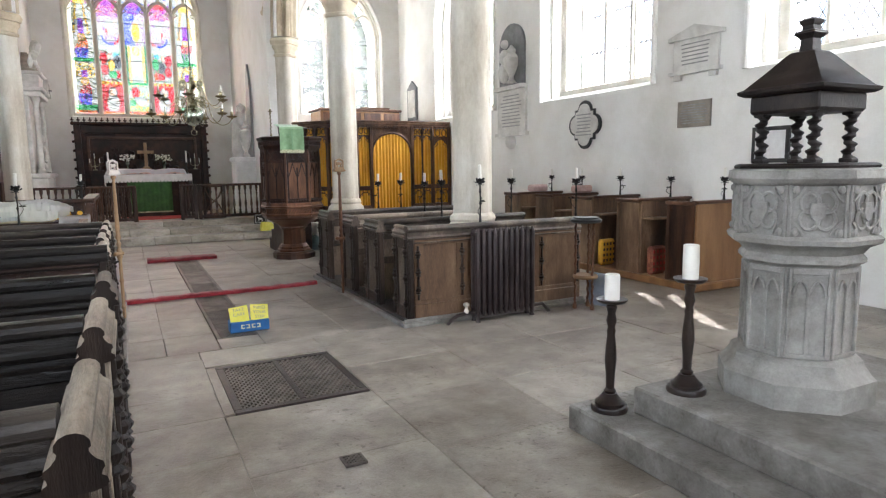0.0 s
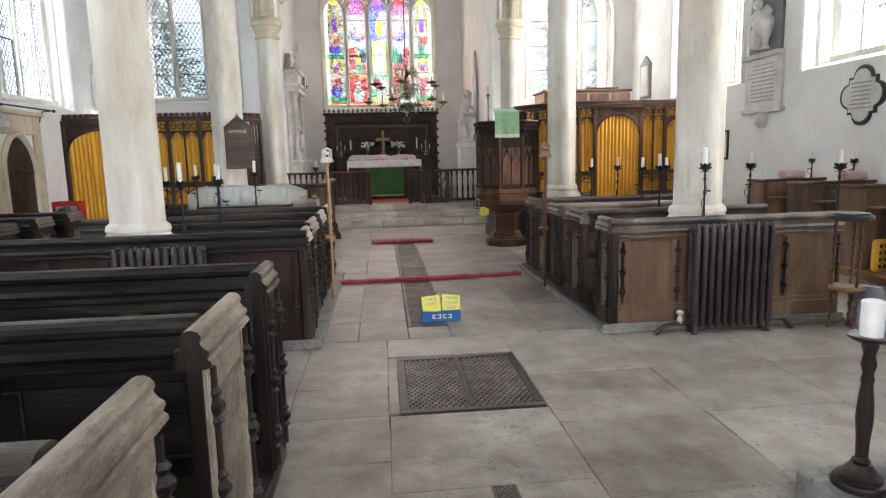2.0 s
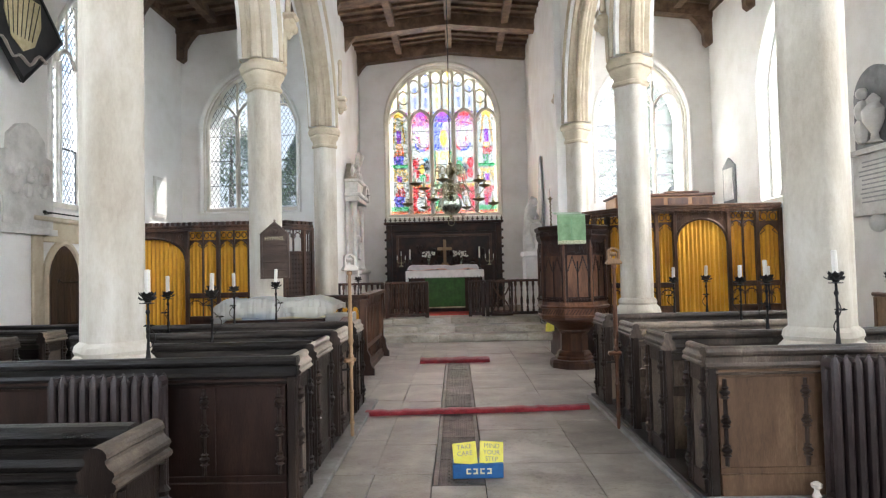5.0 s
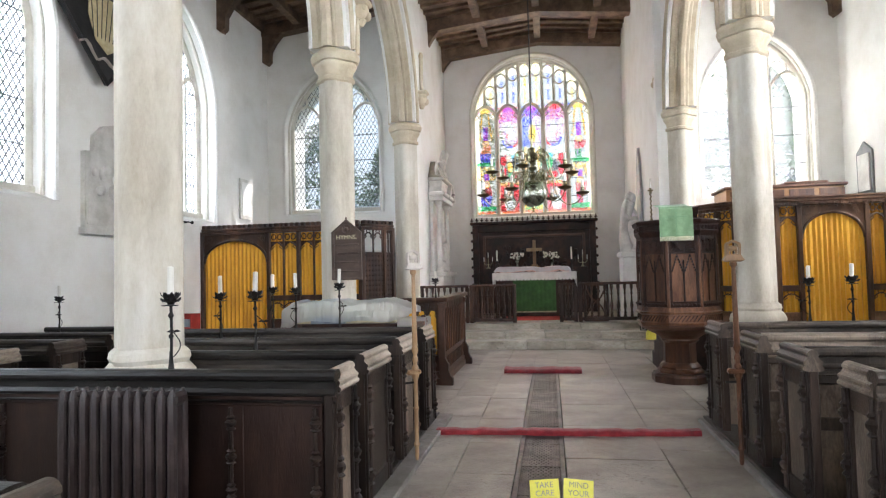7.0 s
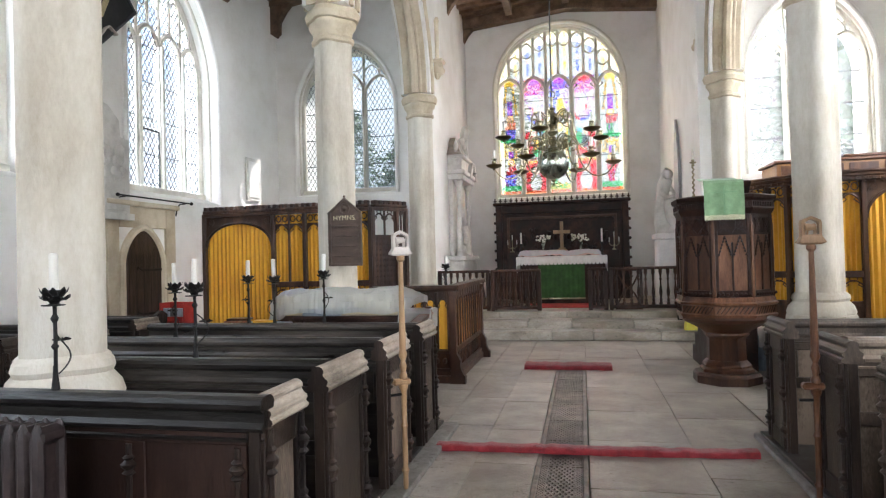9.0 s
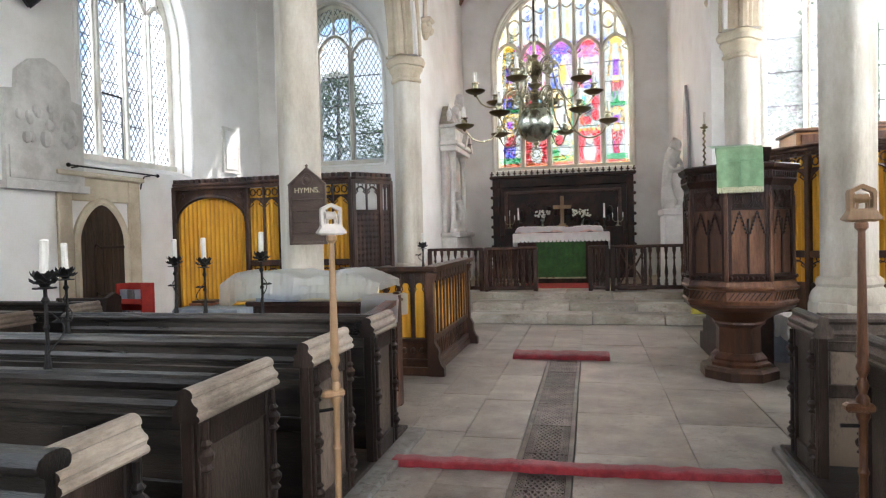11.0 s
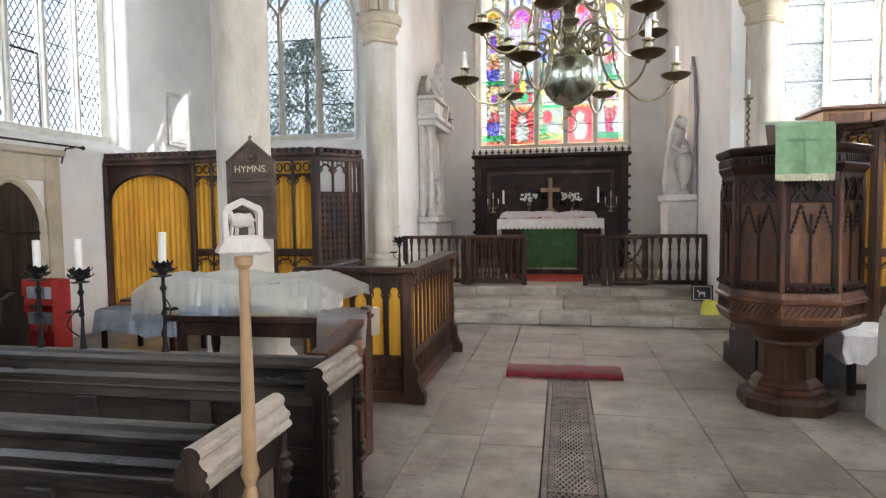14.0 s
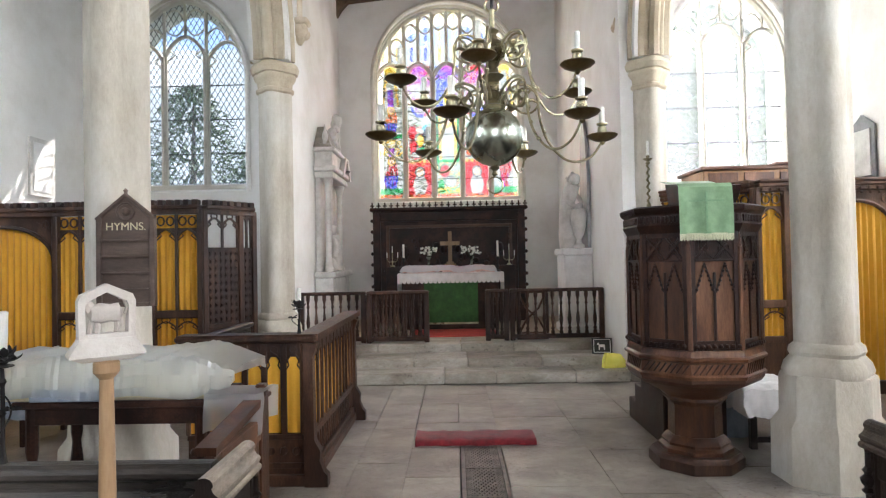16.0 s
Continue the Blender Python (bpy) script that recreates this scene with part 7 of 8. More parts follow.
solid("folded_cloth", drape(-.88, .82, -.32, .22, .10, .09, 12, .10), PINK, "rose cloth folded on the altar", "cloth", (1.02, 18.52, 1.505), smooth=60)
solid("chancel_carpet", M().box(.30, 17.0, .409, 1.85, 18.1, .425, .006), BRIGHTRED, "bright red carpet before the altar", "rug")

rd = thing("reredos", "dark carved oak reredos with pierced cresting", "reredos", (1.0, 19.85, .41))
part("back", M().box(-1.66, .0, 0, 1.66, .10, 2.42, .01), DEEP, rd)
part("frame", M().box(-1.66, -.10, 0, -1.50, .0, 2.42, .012).box(1.50, -.10, 0, 1.66, .0, 2.42, .012).box(-1.50, -.10, 2.20, 1.50, .0, 2.42, .015).box(-1.50, -.08, 1.02, 1.50, .0, 1.12, .012), DEEP, rd)
part("inner_frame", M().box(-1.38, -.05, 1.20, -1.31, .0, 2.12, .01).box(1.31, -.05, 1.20, 1.38, .0, 2.12, .01).box(-1.31, -.05, 2.05, 1.31, .0, 2.12, .01), BROWNH, rd)
part("cornice", M().box(-1.72, -.16, 2.42, 1.72, .12, 2.50, .02), DEEP, rd)
rl = M()
rnd_ = random.Random(8)
for k in range(34):
    x, z = rnd_.uniform(-1.2, 1.2), 1.2 + .6 * rnd_.random() ** 1.5
    rl.ball((x, -.01, z), rnd_.uniform(.03, .085), 6, rnd_.uniform(.8, 1.8))
part("carved_relief", rl, DEEP, rd, "shallow dark carved relief")
cs = mesh_of("crest_cross", M().box(-.014, -.02, 2.50, .014, .02, 2.60, .003).box(-.043, -.02, 2.54, .043, .02, 2.568, .003).ball((0, 0, 2.608), .02, 6), DEEP)
for k in range(25):
    oc = new("crest_cross", cs)
    oc.parent = rd
    oc.location = (-1.68 + 3.36 * k / 24, 0, 0)
for s in (-1, 1):
    ek = M()
    for k in range(9):
        ek.ball((s * 1.68, -.05, .3 + .24 * k), .04, 6)
    part("edge_carving", ek, DEEP, rd)
shelf = solid("retable", M().box(-1.2, 19.40, 1.28, 3.2, 19.74, 1.34, .01) if False else M().box(-.35, 19.42, .42, 2.40, 19.74, 1.62, .012), DEEP, "dark oak retable shelf behind the altar", "shelf")
cross = thing("altar_cross", "plain wooden altar cross on the retable", "cross", (1.02, 19.5, 1.62))
part("base", M().box(-.12, -.07, 0, .12, .07, .05, .008).box(-.08, -.05, .05, .08, .05, .09, .008), PALEWOOD, cross)
part("upright", M().box(-.042, -.025, .09, .042, .025, .74, .005), PALEWOOD, cross)
part("crossbar", M().box(-.21, -.028, .44, .21, .028, .525, .005), PALEWOOD, cross)


def vase(x):
    th = thing("flower_vase", "glass vase of white flowers on the retable", "vase", (x, 19.5, 1.62), group="altar flowers")
    part("vase", M().lathe([(.05, 0), (.052, .02), (.025, .06), (.03, .14), (.055, .20), (.05, .20)], 12), PEWTER, th)
    rnd = random.Random(int(x * 100))
    lf, pt = M(), M()
    for i in range(60):
        a, e, r = rnd.random() * 6.28, rnd.random(), rnd.uniform(.05, .22)
        c = Vector((r * math.cos(a), r * .7 * math.sin(a), .24 + .17 * e))
        if i % 3 == 0:
            d = Vector((math.cos(a), math.sin(a), rnd.uniform(-.2, .8))) * .06
            s = Vector((-d.y, d.x, 0)) * .3
            lf.quad(c - d * .2, c + d * .4 + s, c + d, c + d * .4 - s)
        else:
            for k in range(5):
                b = k * 1.256 + i
                d = Vector((math.cos(b), .5 * math.sin(b) - .4, math.sin(b))) * rnd.uniform(.022, .034)
                s = Vector((-d.z, 0, d.x)) * .5
                pt.quad(c, c + d * .6 + s, c + d, c + d * .6 - s)
    for i in range(8):
        a = i * .8
        lf.tube([(0, 0, .15), (.06 * math.cos(a), .05 * math.sin(a), .26), (.14 * math.cos(a), .1 * math.sin(a), .34)], .003, 4)
    part("foliage", lf, LEAF, th)
    part("petals", pt, FLOWER, th)


vase(.56)
vase(1.48)


def branched(x):
    th = thing("candelabrum", "three-branched brass candelabrum on the retable", "candelabrum", (x, 19.52, 1.62), group="altar candelabra")
    part("stem", M().lathe([(.055, 0), (.05, .02), (.012, .05), (.02, .10), (.009, .14), (.012, .30), (.02, .31)], 12), BRASS, th)
    for s in (-1, 1):
        part("arm", M().tube([(0, 0, .12), (s * .06, 0, .10), (s * .11, 0, .14), (s * .115, 0, .20)], .007, 6), BRASS, th)
        part("candle", M().lathe([(.010, .20), (.010, .31), (.002, .315)], 8, (s * .115, 0, 0)), WAX, th)
    part("candle", M().lathe([(.010, .31), (.010, .44), (.002, .445)], 8), WAX, th)


branched(-.22)
branched(2.28)


def single(x, y, z, h, w, label):
    th = thing("candlestick", label, "candlestick", (x, y, z), group="altar candlesticks")
    part("stick", M().lathe([(.06, 0), (.055, .02), (.015, .05), (.02, h * .3), (.03, h * .4), (.012, h * .5), (.018, h * .8), (.04, h * .95), (.02, h)], 12), IRON, th)
    part("candle", M().lathe([(.02, h), (.02, h + w), (.004, h + w + .005)], 10), WAX, th)


single(.12, 18.30, 1.502, .30, .26, "black candlestick with white candle on the altar")
single(1.95, 18.30, 1.502, .30, .30, "black candlestick with white candle on the altar")

# ---- monuments and tablets ----
mo = thing("wall_monument", "tall grey-white marble monument with gabled canopy", "monument", (-1.49, 18.55, .41))
part("base", M().box(.0, -.85, 0, .36, .85, 1.05, .03).box(-.0, -.90, 1.05, .42, .90, 1.15, .02), MARBLE, mo)
part("back", M().box(0, -.72, 1.15, .10, .72, 3.20, .02), MARBLE, mo)
for s in (-1, 1):
    part("column", M().lathe([(.09, 1.15), (.09, 1.22), (.06, 1.26), (.058, 2.7), (.075, 2.8), (.10, 2.86), (.10, 2.92)], 14, (.22, s * .58, 0)), MARBLE, mo)
part("entablature", M().box(0, -.78, 2.92, .36, .78, 3.04, .015).box(0, -.84, 3.04, .42, .84, 3.14, .02).box(0, -.74, 3.14, .34, .74, 3.42, .015).box(0, -.80, 3.42, .40, .80, 3.50, .02), MARBLE, mo)
part("roof", M().loft([[(0, -.80, 3.50), (.34, -.80, 3.50), (.34, .30, 3.50), (0, .30, 3.50)], [(0, -.40, 3.96), (.12, -.40, 3.96), (.12, .20, 3.96), (0, .20, 3.96)]]), STEP, mo, "brownish sloping stone roof")
part("broken_pediment", M().prism([(-.15, 3.02), (.02, 3.02), (.28, 3.36), (.20, 3.44)], "x", .34, .44).prism([(.80, 3.02), (.66, 3.02), (.42, 3.36), (.50, 3.44)], "x", .34, .44), MARBLE, mo)
part("shield", M().lathe([(.002, -.02), (.09, -.01), (.11, .01), (.002, .03)], 12, (.40, .34, 3.18)), DARKMARBLE, mo, "dark oval shield")
cg = M()
rnd_m = random.Random(23)
for k in range(13):
    t = k / 12
    cg.ball((.22 + rnd_m.uniform(-.05, .05), .05 + .45 * t + rnd_m.uniform(-.05, .05), 3.5 + .85 * math.sin(t * 2.2) * (1 - .15 * t) + .02), rnd_m.uniform(.07, .11), 8, rnd_m.uniform(.9, 1.5))
part("carved_cresting", cg, MARBLE, mo, "weathered carved scrolled cresting")
part("panel_rib", M().tube([(.14, .06, 1.95), (.15, .06, 2.92)], .035, 8), MARBLE, mo)
rm = M().tube([(.16, .05, 1.18), (.18, .08, 1.45), (.20, .05, 1.70), (.20, .0, 1.88)], lambda t: .20 - .10 * t, 12)
rm.ball((.20, -.02, 1.98), .085, 10, 1.25).tube([(.24, .16, 1.78), (.30, .22, 1.58), (.30, .05, 1.50)], .048, 8).tube([(.24, -.10, 1.78), (.30, -.18, 1.60), (.28, -.32, 1.42)], .048, 8)
rm.ball((.22, -.42, 1.30), .12, 8, 1.0).tube([(.20, -.5, 1.20), (.24, .0, 1.24), (.20, .5, 1.20)], .07, 8)
part("carved_figure", rm, MARBLE, mo, "weathered carved marble figure work")
for s in (-1, 1):
    part("urn", M().lathe([(.05, 3.5), (.07, 3.56), (.04, 3.62), (.06, 3.72), (.02, 3.86), (.005, 3.95)], 10, (.2, s * .68, 0)), MARBLE, mo)

sm = thing("statue_monument", "white marble statue on a pedestal with slate backing", "statue", (3.50, 17.55, .41))
part("pedestal", M().box(-.46, -.38, 0, .04, .38, 1.38, .02).box(-.50, -.42, 1.38, .04, .42, 1.50, .02).box(-.50, -.42, 0, .04, .42, .14, .02), LINEN, sm)
part("backing", M().prism([(-.30, 1.5), (.30, 1.5), (.30, 2.9), (.18, 3.5), (.0, 3.9), (-.18, 3.5), (-.30, 2.9)], "x", -.02, .035), GREYSLATE, sm)
stt = M().lathe([(.10, 0), (.10, .05), (.055, .09), (.045, .16), (.09, .24), (.135, .42), (.15, .58), (.13, .68), (.08, .72), (.085, .76)], 14, (-.15, -.16, 1.50))
stt.tube([(-.29, .02, 1.50), (-.31, .02, 1.75), (-.32, .02, 2.05), (-.31, .0, 2.32), (-.27, -.04, 2.52), (-.22, -.08, 2.66)], lambda t: .165 - .05 * t + .02 * math.sin(t * 9), 12)
for k in range(7):
    a = k * .9
    stt.tube([(-.30 + .15 * math.cos(a), .02 + .15 * math.sin(a), 1.50), (-.31 + .135 * math.cos(a + .2), .02 + .135 * math.sin(a + .2), 1.9), (-.30 + .10 * math.cos(a + .5), .0 + .10 * math.sin(a + .5), 2.4)], .024, 5)
stt.ball((-.18, -.12, 2.74), .085, 12, 1.25).tube([(-.19, -.06, 2.84), (-.26, .02, 2.76), (-.33, .06, 2.52), (-.37, .06, 2.20)], lambda t: .075 - .03 * t, 8)
stt.tube([(-.31, -.10, 2.50), (-.34, -.17, 2.34), (-.24, -.22, 2.24), (-.14, -.22, 2.27)], .042, 8).tube([(-.17, .02, 2.52), (-.09, -.08, 2.36), (-.10, -.18, 2.28)], .040, 8)
part("figure", stt, MARBLE, sm)


def bars(m, put, u0, u1, z0, z1, n, r=.006, seed=1):
    """Unreadable lines of lettering as plain bars."""
    rnd = random.Random(seed)
    for i in range(n):
        z = z1 - (z1 - z0) * (i + .5) / n
        k = rnd.uniform(.0, .12) * (u1 - u0)
        a, b = put(u0 + k, .001, z - r), put(u1 - k, .0035, z + r)
        m.box(*a, *b)


def wall_tablet(name, label, put, at, rz_parts):
    th = thing(name, label, "wall tablet", at, group="")
    return th


sw = lambda u, d, z: (-d, u, z)      # out of the south wall towards -x
nw = lambda u, d, z: (d, u, z)


def slab(put, poly, d0, d1):
    m = M()
    m.loft([[put(u, d0, z) for u, z in poly], [put(u, d1, z) for u, z in poly]])
    return m


rect = lambda a, b, c, d: [(a, b), (c, b), (c, d), (a, d)]
circ = lambda cu_, cz, r, n=20, k=1.0: [(cu_ + r * math.cos(2 * math.pi * i / n), cz + r * k * math.sin(2 * math.pi * i / n)) for i in range(n)]

t = thing("wall_tablet", "marble wall monument with arched niche and inscribed tablet", "wall tablet", (EX - .002, 11.2, 0))
part("backing", slab(sw, rect(-.44, 3.10, .44, 3.6) [:2] + [(.44, 3.95)] + arc(0, 3.95, .44, 0, 180, 14)[1:-1] + [(-.44, 3.95)], 0, .05), DARKMARBLE, t)
part("urn", M().lathe([(.12, 3.22), (.06, 3.28), (.05, 3.36), (.15, 3.55), (.16, 3.7), (.08, 3.8), (.10, 3.86), (.02, 3.95)], 12, (-.11, -.10, 0)).ball((-.10, .16, 3.75), .12, 8, 1.4).ball((-.09, .18, 4.02), .09, 8).ball((-.09, .2, 3.45), .13, 8, 1.6), MARBLE, t)
part("shelf", slab(sw, rect(-.50, 3.10, .50, 3.18), 0, .14), MARBLE, t)
part("inscription_panel", slab(sw, rect(-.50, 2.24, .50, 3.10), 0, .06), MARBLE, t)
b_ = M(); bars(b_, lambda u, d, z: sw(u, d + .06, z), -.38, .38, 2.35, 3.02, 10, .011, 2)
part("inscription", b_, LETTER, t)
part("base_moulding", slab(sw, rect(-.56, 2.18, .56, 2.25), 0, .09), MARBLE, t)
part("boss", M().ball((-.05, 0, 2.06), .12, 10, 1.2), MARBLE, t)

t = thing("wall_tablet", "white star-shaped tablet with black border", "wall tablet", (EX - .002, 8.95, 2.26))
def lobe_r(a):
    r = 1.0 / max(abs(math.cos(a)), abs(math.sin(a))) * .255
    for q in range(4):
        d = a - q * math.pi / 2
        h = .175 ** 2 - (.235 * math.sin(d)) ** 2
        if h > 0 and math.cos(d) > 0:
            r = max(r, .235 * math.cos(d) + math.sqrt(h))
    return r


star = lambda k: [(k * lobe_r(2 * math.pi * i / 64) * math.cos(2 * math.pi * i / 64), k * lobe_r(2 * math.pi * i / 64) * math.sin(2 * math.pi * i / 64)) for i in range(64)]
part("border", slab(sw, star(1.0), 0, .035), BLACK, t)
part("face", slab(sw, star(.87), .035, .05), MARBLE, t)
b_ = M(); bars(b_, lambda u, d, z: sw(u, d + .05, z), -.2, .2, -.2, .2, 7, .010, 3)
part("inscription", b_, LETTER, t)

t = thing("wall_tablet", "white gabled marble wall tablet", "wall tablet", (EX - .002, 6.65, 3.08))
part("face", slab(sw, rect(-.38, -.22, .38, .20), 0, .045), MARBLE, t)
part("pediment", slab(sw, [(-.45, .20), (.45, .20), (.45, .25), (0, .38), (-.45, .25)], 0, .08), MARBLE, t)
part("shelf", slab(sw, rect(-.43, -.27, .43, -.22), 0, .08), MARBLE, t)
part("bracket", slab(sw, rect(-.36, -.34, -.24, -.27), 0, .05), MARBLE, t)
part("bracket", slab(sw, rect(.24, -.34, .36, -.27), 0, .05), MARBLE, t)
b_ = M(); bars(b_, lambda u, d, z: sw(u, d + .045, z), -.28, .28, -.16, .16, 6, .009, 5)
part("inscription", b_, LETTER, t)

t = thing("wall_tablet", "plain grey-brown inscribed metal wall tablet", "wall tablet", (EX - .002, 6.65, 2.26))
part("face", slab(sw, rect(-.28, -.18, .28, .18), 0, .03), surface("bronze_tablet", (.20, .17, .14), (.28, .24, .20), (.36, .32, .27), 8, .5, bump=.1), t)
b_ = M(); bars(b_, lambda u, d, z: sw(u, d + .03, z), -.24, .24, -.14, .14, 8, .006, 6)
part("inscription", b_, LETTER, t)

t = thing("picture_frame", "black framed paper notice on the south wall", "picture", (EX - .002, 5.47, 1.79))
part("frame", slab(sw, rect(-.25, -.22, .25, .22), 0, .03), BLACK, t)
part("sheet", slab(sw, rect(-.20, -.17, .20, .17), .03, .034), LINEN, t)
t = thing("picture_frame", "small dark framed notice on the south wall", "picture", (EX - .002, 12.4, 1.65))
part("frame", slab(sw, rect(-.14, -.28, .14, .28), 0, .03), BLACK, t)
part("sheet", slab(sw, rect(-.10, -.24, .10, .24), .03, .034), LINEN, t)
for u, z, lab_ in ((16.1, 3.35, "narrow grey marble wall tablet with pointed head"),):
    t = thing("wall_tablet", lab_, "wall tablet", (EX - .002, u, z))
    part("border", slab(sw, [(-.30, -.5), (.30, -.5), (.30, .35), (0, .55), (-.30, .35)], 0, .04), DARKMARBLE, t)
    part("face", slab(sw, rect(-.22, -.42, .22, .30), .04, .06), MARBLE, t)

t = thing("wall_tablet", "carved white marble relief tablet on the north wall", "wall tablet", (WX + .002, 11.42, 2.3))
part("back", slab(nw, rect(-.60, .0, .60, 1.15)[:2] + [(.60, 1.15), (.42, 1.18), (.40, 1.42), (.20, 1.60), (0, 1.66), (-.20, 1.60), (-.40, 1.42), (-.42, 1.18), (-.60, 1.15)], 0, .07), MARBLE, t)
part("base", slab(nw, rect(-.64, -.08, .64, .02), 0, .12), MARBLE, t)
part("panel", slab(nw, rect(-.56, .06, .56, .46), .07, .09), MARBLE, t)
rr2 = M()
r_ = random.Random(4)
for k in range(22):
    rr2.ball((.08, r_.uniform(-.45, .45), r_.uniform(.55, 1.05)), r_.uniform(.04, .09), 7, 1.3)
part("carved_relief", rr2, MARBLE, t)
t = thing("wall_tablet", "small white framed wall tablet in sunlight", "wall tablet", (WX + .002, 15.8, 3.3))
part("frame", slab(nw, rect(-.27, -.45, .27, .45), 0, .04), MARBLE, t)
part("face", slab(nw, rect(-.20, -.38, .20, .38), .04, .05), LINEN, t)

hm = thing("hatchment", "dark diamond hatchment painted with a shield", "hatchment", (WX + .16, 11.12, 5.42))
dia = lambda k: [(-k, 0), (0, -k), (k, 0), (0, k)]
part("board", slab(nw, dia(.92), 0, .05), BLACK, hm)
part("shield", slab(nw, [(-.38, .42), (.38, .42), (.40, .05), (.25, -.30), (0, -.45), (-.25, -.30), (-.40, .05)], .05, .062), GILT, hm)
lt = M()
for k in range(7):
    lt.tube([nw(-.36 + .12 * k, .064, .40), nw(-.30 + .08 * k, .064, -.25)], .008, 4)
part("shield_bars", lt, BLACK, hm)
part("mantling", M().ball((.055, -.22, .52), .10, 8, .8).ball((.055, .1, .56), .13, 8, .7), BRIGHTRED, hm)
part("ribbon", M().tube([nw(-.55 + .075 * k, .06, -.42 + .07 * math.sin(k * 1.2) - .028 * (7 - abs(k - 7))) for k in range(15)], .045, 6, flat=.4), CARVING, hm)
part("frame", M().tube([nw(u, .05, z) for u, z in dia(.90)], .04, 4, closed=True), BLACK, hm)
for s in (-1, 1):
    part("hook", M().tube([nw(0, -.16, s * .3), nw(0, .0, s * .3)], .012, 5), IRON, hm)

# ---- north door ----
dr_ = thing("door_1", "old dark plank door in a stone arched frame", "door", (WX, 12.36, 0), kind="structure")
arch_ = [(-.42, .02)] + [(-.42, 1.55)] + [(u, z) for u, z in pointed(-.42, .42, 1.55, .56, 8, 1.7)][1:-1] + [(.42, 1.55), (.42, .02)]
leaf_ = part("leaf", slab(nw, arch_, .0, .03), OAKV, dr_, "dark weathered plank door leaf")
pl = M()
for k in range(5):
    pl.box(.03, -.33 + .165 * k - .003, .05, .036, -.33 + .165 * k + .003, 1.7)
part("plank_joint", pl, BLACK, leaf_)
for z in (.75, 1.45):
    part("hinge", M().box(.03, -.05, z - .02, .045, .42, z + .02, .006).tube([(.038, -.05, z), (.038, -.14, z + .05), (.038, -.16, z)], .012, 5), IRON, leaf_)
part("door_frame", M().tube([nw(u, .02, z) for u, z in [(-.47, 0)] + [(u * 1.12, z + .02) for u, z in arch_[1:-1]] + [(.47, 0)]], .06, 8), STONE, dr_)
sr = M()
sr.box(.0, -.78, 0, .05, -.54, 2.45, .01).box(0, .54, 0, .05, .78, 2.45, .01).box(0, -.535, 2.12, .05, .535, 2.45, .01)
part("stone_surround", sr, STONE, dr_, "cream stone square door surround")
part("label_mould", M().box(0, -.84, 2.45, .11, .84, 2.53, .02), STONE, dr_)
rd_ = thing("curtain_rail", "black iron curtain rail on brackets over the door", "rail", (WX, 12.5, 2.58))
part("rod", M().tube([(.20, -.85, 0), (.20, .85, 0)], .013, 8).ball((.20, -.88, 0), .03, 8).ball((.20, .88, 0), .03, 8), IRON, rd_)
for y in (-.72, .72):
    part("bracket", M().tube([(0, y, -.22), (.03, y, -.10), (.08, y, -.02), (.20, y, -.01)], .011, 6), IRON, rd_)
wn = thing("wall_panelling", "low brown oak wainscot along the north wall", "panelling", (WX, 10.5, 0), kind="structure")
part("panel", M().box(.0, -5.0, 0, .03, 1.05, .66, .004), BROWN, wn)
part("rail", M().box(.0, -5.0, .66, .055, 1.05, .72, .01), BROWNH, wn)
for k in range(11):
    part("stile", M().box(.03, -4.95 + .6 * k, 0, .04, -4.87 + .6 * k, .66, .003), BROWN, wn)

# bench end, red rack, draped low table with books
be = thing("bench", "dark oak bench with shaped end before the door", "bench", (-4.15, 11.15, 0))
part("end_panel", M().prism([(-.20, 0), (.20, 0), (.20, .55), (.14, .72), (.16, .84), (.05, .90), (-.08, .84), (-.12, .60), (-.2, .5)], "x", -.03, .03), OAKV, be)
part("seat", M().box(-.95, -.18, .42, -.03, .16, .46, .01), OAK, be)
part("back", M().box(-.95, .13, .46, -.03, .17, .82, .01), OAK, be)
part("leg", M().box(-.93, -.16, 0, -.89, .16, .42, .01), OAK, be)
rk = thing("leaflet_rack", "bright red leaflet rack with two shelves", "rack", (-4.30, 11.75, 0), -6)
part("back", M().box(-.22, .10, 0, .22, .13, .97, .006), BRIGHTRED, rk)
for s in (-1, 1):
    part("side", M().box(s * .22, -.10, 0, s * .20, .10, .97, .006), BRIGHTRED, rk)
for z in (.08, .42, .70):
    part("shelf", M().box(-.20, -.10, z, .20, .10, z + .02, .004).box(-.20, -.11, z, .20, -.09, z + .07, .004), BRIGHTRED, rk)
for z in (.44, .72):
    for k, mt in enumerate((GREYCLOTH, DARKMARBLE, GREYCLOTH)):
        part("leaflet", M().box(-.18 + .125 * k, -.07, z, -.08 + .125 * k, -.02, z + .17, .004), mt, rk)
gt = thing("side_table", "low side table draped with a grey cloth", "table", (-3.55, 12.55, 0))
part("tabletop", M().box(-.48, -.35, .52, .48, .35, .56, .01), DEEP, gt)
for x in (-.44, .44):
    for y in (-.31, .31):
        part("leg", M().box(x - .025, y - .025, 0, x + .025, y + .025, .52, .005), DEEP, gt)
part("cloth", drape(-.5, .5, -.37, .37, .575, .28, 21, .01), GREYCLOTH, gt, "grey-blue hanging cloth")
for k, (x, y, z, mt, nm) in enumerate(((-.25, 0, .59, TAPESTRY, "red"), (-.22, .02, .625, BROWN, "brown"), (.2, .05, .59, CURTAIN, "yellow"))):
    solid("book", M().box(-.17, -.12, 0, .17, .12, .034, .006), mt, nm + " bound book lying on the side table", "book", (-3.55 + x, 12.55 + y, z), 10 * k, group="books")

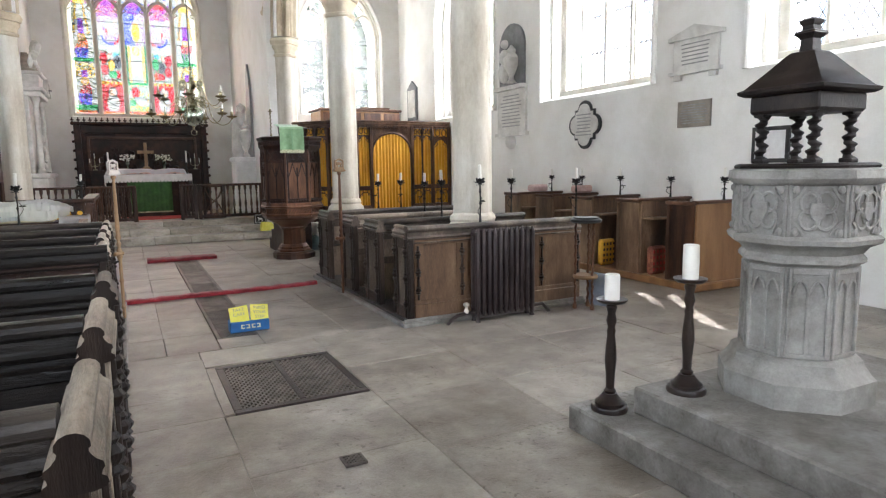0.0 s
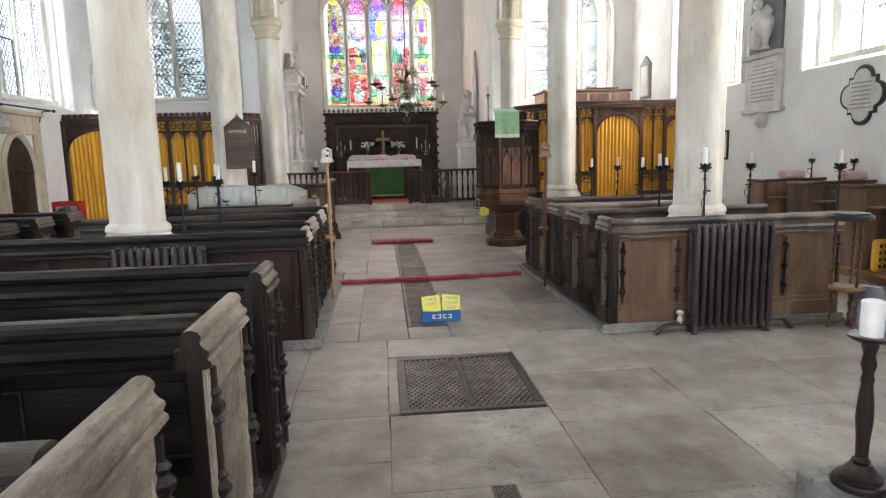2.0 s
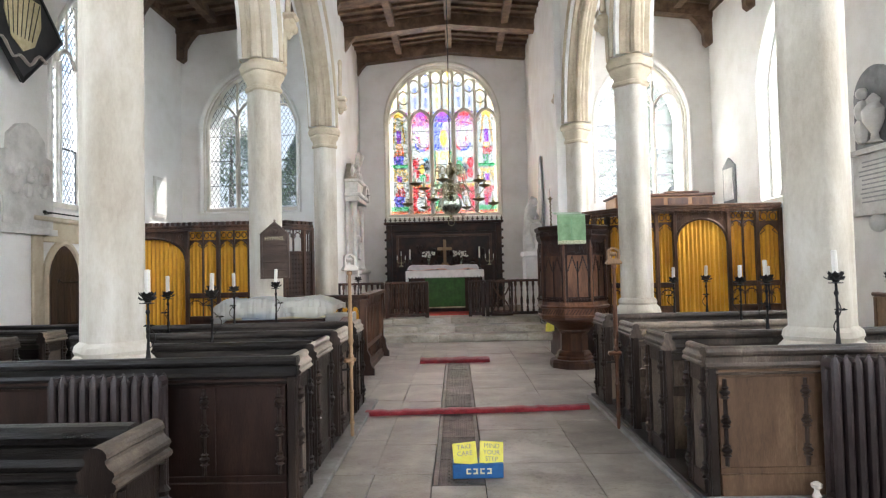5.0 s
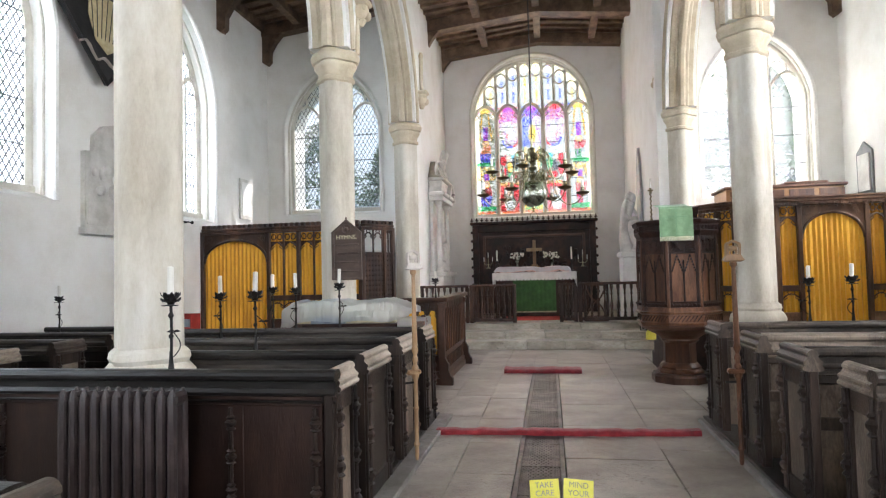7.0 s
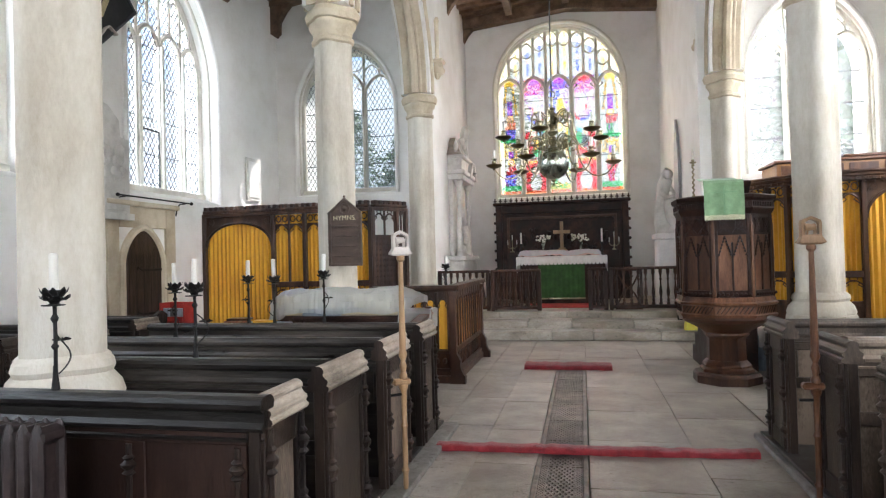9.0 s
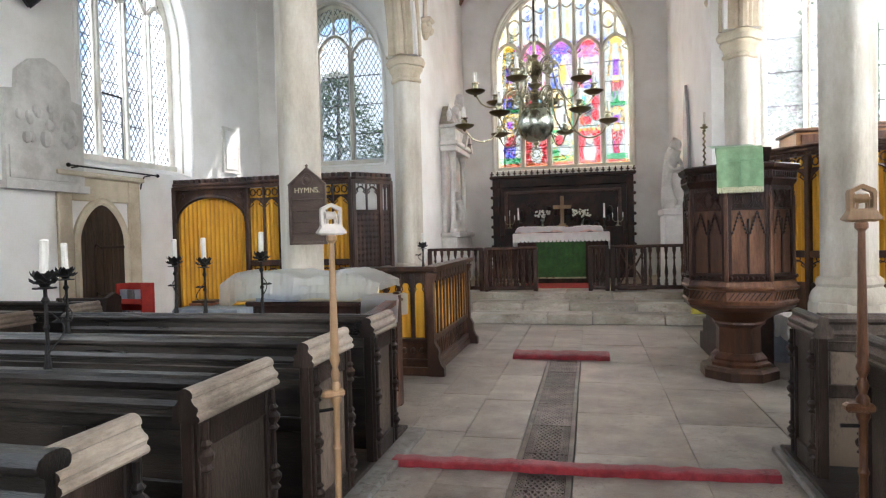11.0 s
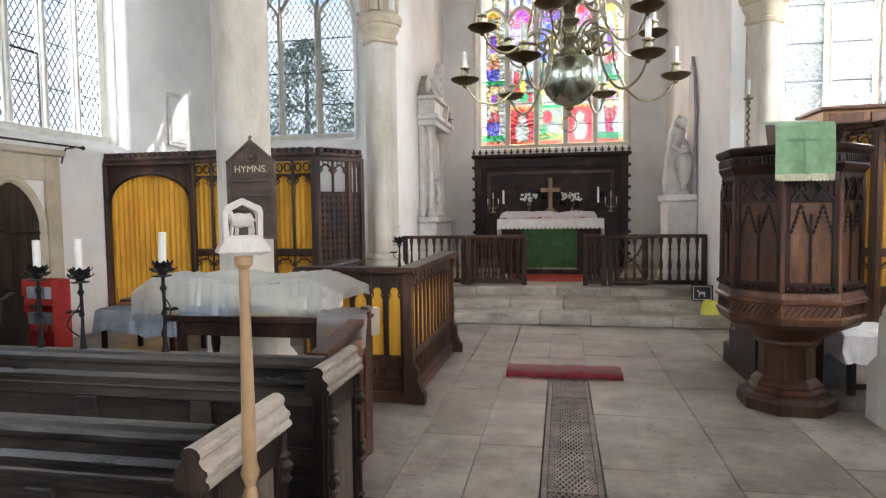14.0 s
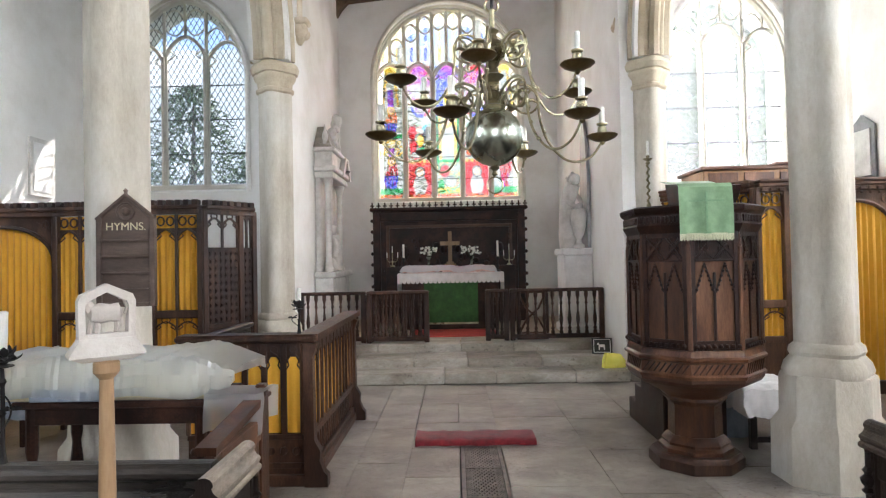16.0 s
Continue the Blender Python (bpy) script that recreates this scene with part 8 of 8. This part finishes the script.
# ---- south aisle pews ----
SP = thing("pew_platform", "low oak platform under the south pews", "platform", (7.1, 7.9, 0), kind="structure")
part("kerb", M().box(-.54, -2.25, 0, .48, 3.4, .10, .015), LIGHTOAK, SP)
sy = [5.72, 6.62, 7.60, 8.55, 9.50]
for i, y in enumerate(sy):
    th = thing("south_pew", "brown oak pew with open bookshelf and plain end" if i else "honey-coloured oak panelled pew back", "pew", (7.04, y, .10), group="pews by the south wall")
    part("back", M().box(-.44, -.03, 0, .47, .0, .98, .006), FADEDOAK if i else LIGHTOAK, th)
    part("top_rail", M().box(-.46, -.06, .98, .48, .05, 1.02, .012), BROWNH, th)
    part("end_panel", M().box(-.46, .0, 0, -.42, .42, .96, .008), FADEDOAK if i else BROWN, th)
    part("end_cap", M().box(-.48, -.02, .96, -.40, .45, 1.01, .014), BROWNH, th)
    part("shelf", M().box(-.42, .02, .74, .46, .22, .765, .006) if not i else M().box(-.43, -.24, .74, .46, -.031, .765, .006), FADEDOAK, th)
    part("end_stile", M().box(-.475, .36, 0, -.458, .415, .95, .005), FADEDOAK if i else BROWN, th)
    part("seat", M().box(-.42, .02, .40, .46, .38, .43, .01), BROWN, th)
    if i:
        ks = thing("hassock", "patterned woollen kneeler standing in a pew bay", "kneeler", (6.78, y - .13, .10), 4 * i, group="kneelers")
        part("cushion", M().box(-.15, -.05, 0, .15, .05, .38, .03), TAPESTRY if i % 2 else CURTAIN, ks)
        fg_ = M()
        for a in range(4):
            for b in range(4):
                fg_.box(-.12 + .07 * a, -.0535, .05 + .08 * b, -.085 + .07 * a, -.0505, .09 + .08 * b)
        part("motif", fg_, BRIGHTRED if i % 2 else BROWN, ks)
for x, y, z in ((6.98, 9.5, 1.125), (7.18, 8.55, 1.125)):
    solid("cushion", M().box(-.18, -.08, 0, .18, .08, .12, .03), PINK, "rose patterned cushion on a pew top", "cushion", (x, y - .02, z), group="cushions")

# twisted-leg stand with blue book beside the pews
ts = thing("stand", "dark oak stand on twisted legs beside a pew", "stand", (4.90, 5.70, 0))
part("top", M().lathe([(.15, .95), (.17, .965), (.17, .985), (.14, 1.0), (.14, 1.01)], 16), BLACK, ts)
for a in range(3):
    c, s = .11 * math.cos(a * 2.09 + .6), .11 * math.sin(a * 2.09 + .6)
    part("twisted_leg", twisted(c, s, .06, .95, .017, 9), BROWN, ts)
part("shelf", M().lathe([(.13, .34), (.14, .36), (.13, .38)], 14), PALEWOOD, ts)
for a in range(3):
    c, s = .15 * math.cos(a * 2.09 + .6), .15 * math.sin(a * 2.09 + .6)
    part("foot", M().lathe([(.022, 0), (.026, .03), (.015, .06)], 8, (c * .75, s * .75, 0)), BROWN, ts)
solid("folder", M().box(-.02, -.15, 0, .0, .15, .40, .004), GREYCLOTH, "blue folder leaning against the stand", "folder", (5.14, 5.70, .0), 20).rotation_euler = (0, radians(-14), radians(20))

# bench with white cloth behind the pulpit, pictures on the step
bw = thing("side_table", "low dark oak table draped with a white cloth", "table", (4.05, 12.15, 0))
part("frame", M().box(-.34, -.30, .36, .40, .30, .42, .01).box(-.34, -.31, .06, .40, -.28, .11, .006), OAK, bw)
for x in (-.31, .37):
    for y in (-.28, .28):
        part("leg", M().box(x - .03, y - .03, 0, x + .03, y + .03, .36, .006), OAK, bw)
part("cloth", drape(-.40, .44, -.34, .34, .55, .24, 31, .05), LINEN, bw, "white hanging cloth")
part("box_under_cloth", M().box(-.3, -.24, .42, .34, .24, .52, .03), LINEN, bw)
solid("grey_sheet", drape(-.3, .3, -.3, .3, .44, .46, 33, .04), GREYCLOTH, "grey cloth bundle behind the pulpit", "cloth", (3.62, 12.55, .0), smooth=60)
pf = thing("picture_frame", "small dark framed picture with a pale animal motif", "picture", (3.30, 15.62, .287), 12)
part("frame", M().box(-.15, -.012, 0, .15, .012, .24, .006), BLACK, pf)
part("border", M().box(-.125, -.015, .02, .125, -.0125, .03).box(-.125, -.015, .21, .125, -.0125, .22).box(-.125, -.015, .03, -.115, -.0125, .21).box(.115, -.015, .03, .125, -.0125, .21), LINEN, pf)
part("motif", M().box(-.05, -.0155, .10, .04, -.0125, .14).box(-.05, -.0155, .06, -.035, -.0125, .10).box(.025, -.0155, .06, .04, -.0125, .10).box(-.07, -.0155, .13, -.045, -.0125, .165), LINEN, pf)
pf.rotation_euler = (radians(-12), 0, radians(-8))
solid("bag", M().loft([[(-.16, -.05, 0), (.16, -.05, 0), (.16, .05, 0), (-.16, .05, 0)], [(-.15, -.06, .12), (.15, -.07, .10), (.15, .05, .10), (-.15, .05, .12)], [(-.12, -.02, .21), (.10, -.03, .19), (.10, .02, .19), (-.12, .03, .21)]]), YELLOW, "olive yellow cloth bag on the step", "bag", (3.36, 15.2, .158), 10)
solid("iron_bracket", M().tube([(0, 0, 0), (-.10, 0, .03), (-.18, 0, -.02)], .012, 6).tube([(0, 0, .45), (-.10, 0, .48), (-.18, 0, .42)], .012, 6), IRON, "iron wall brackets in the chancel", "bracket", (3.54, 18.6, 2.9))
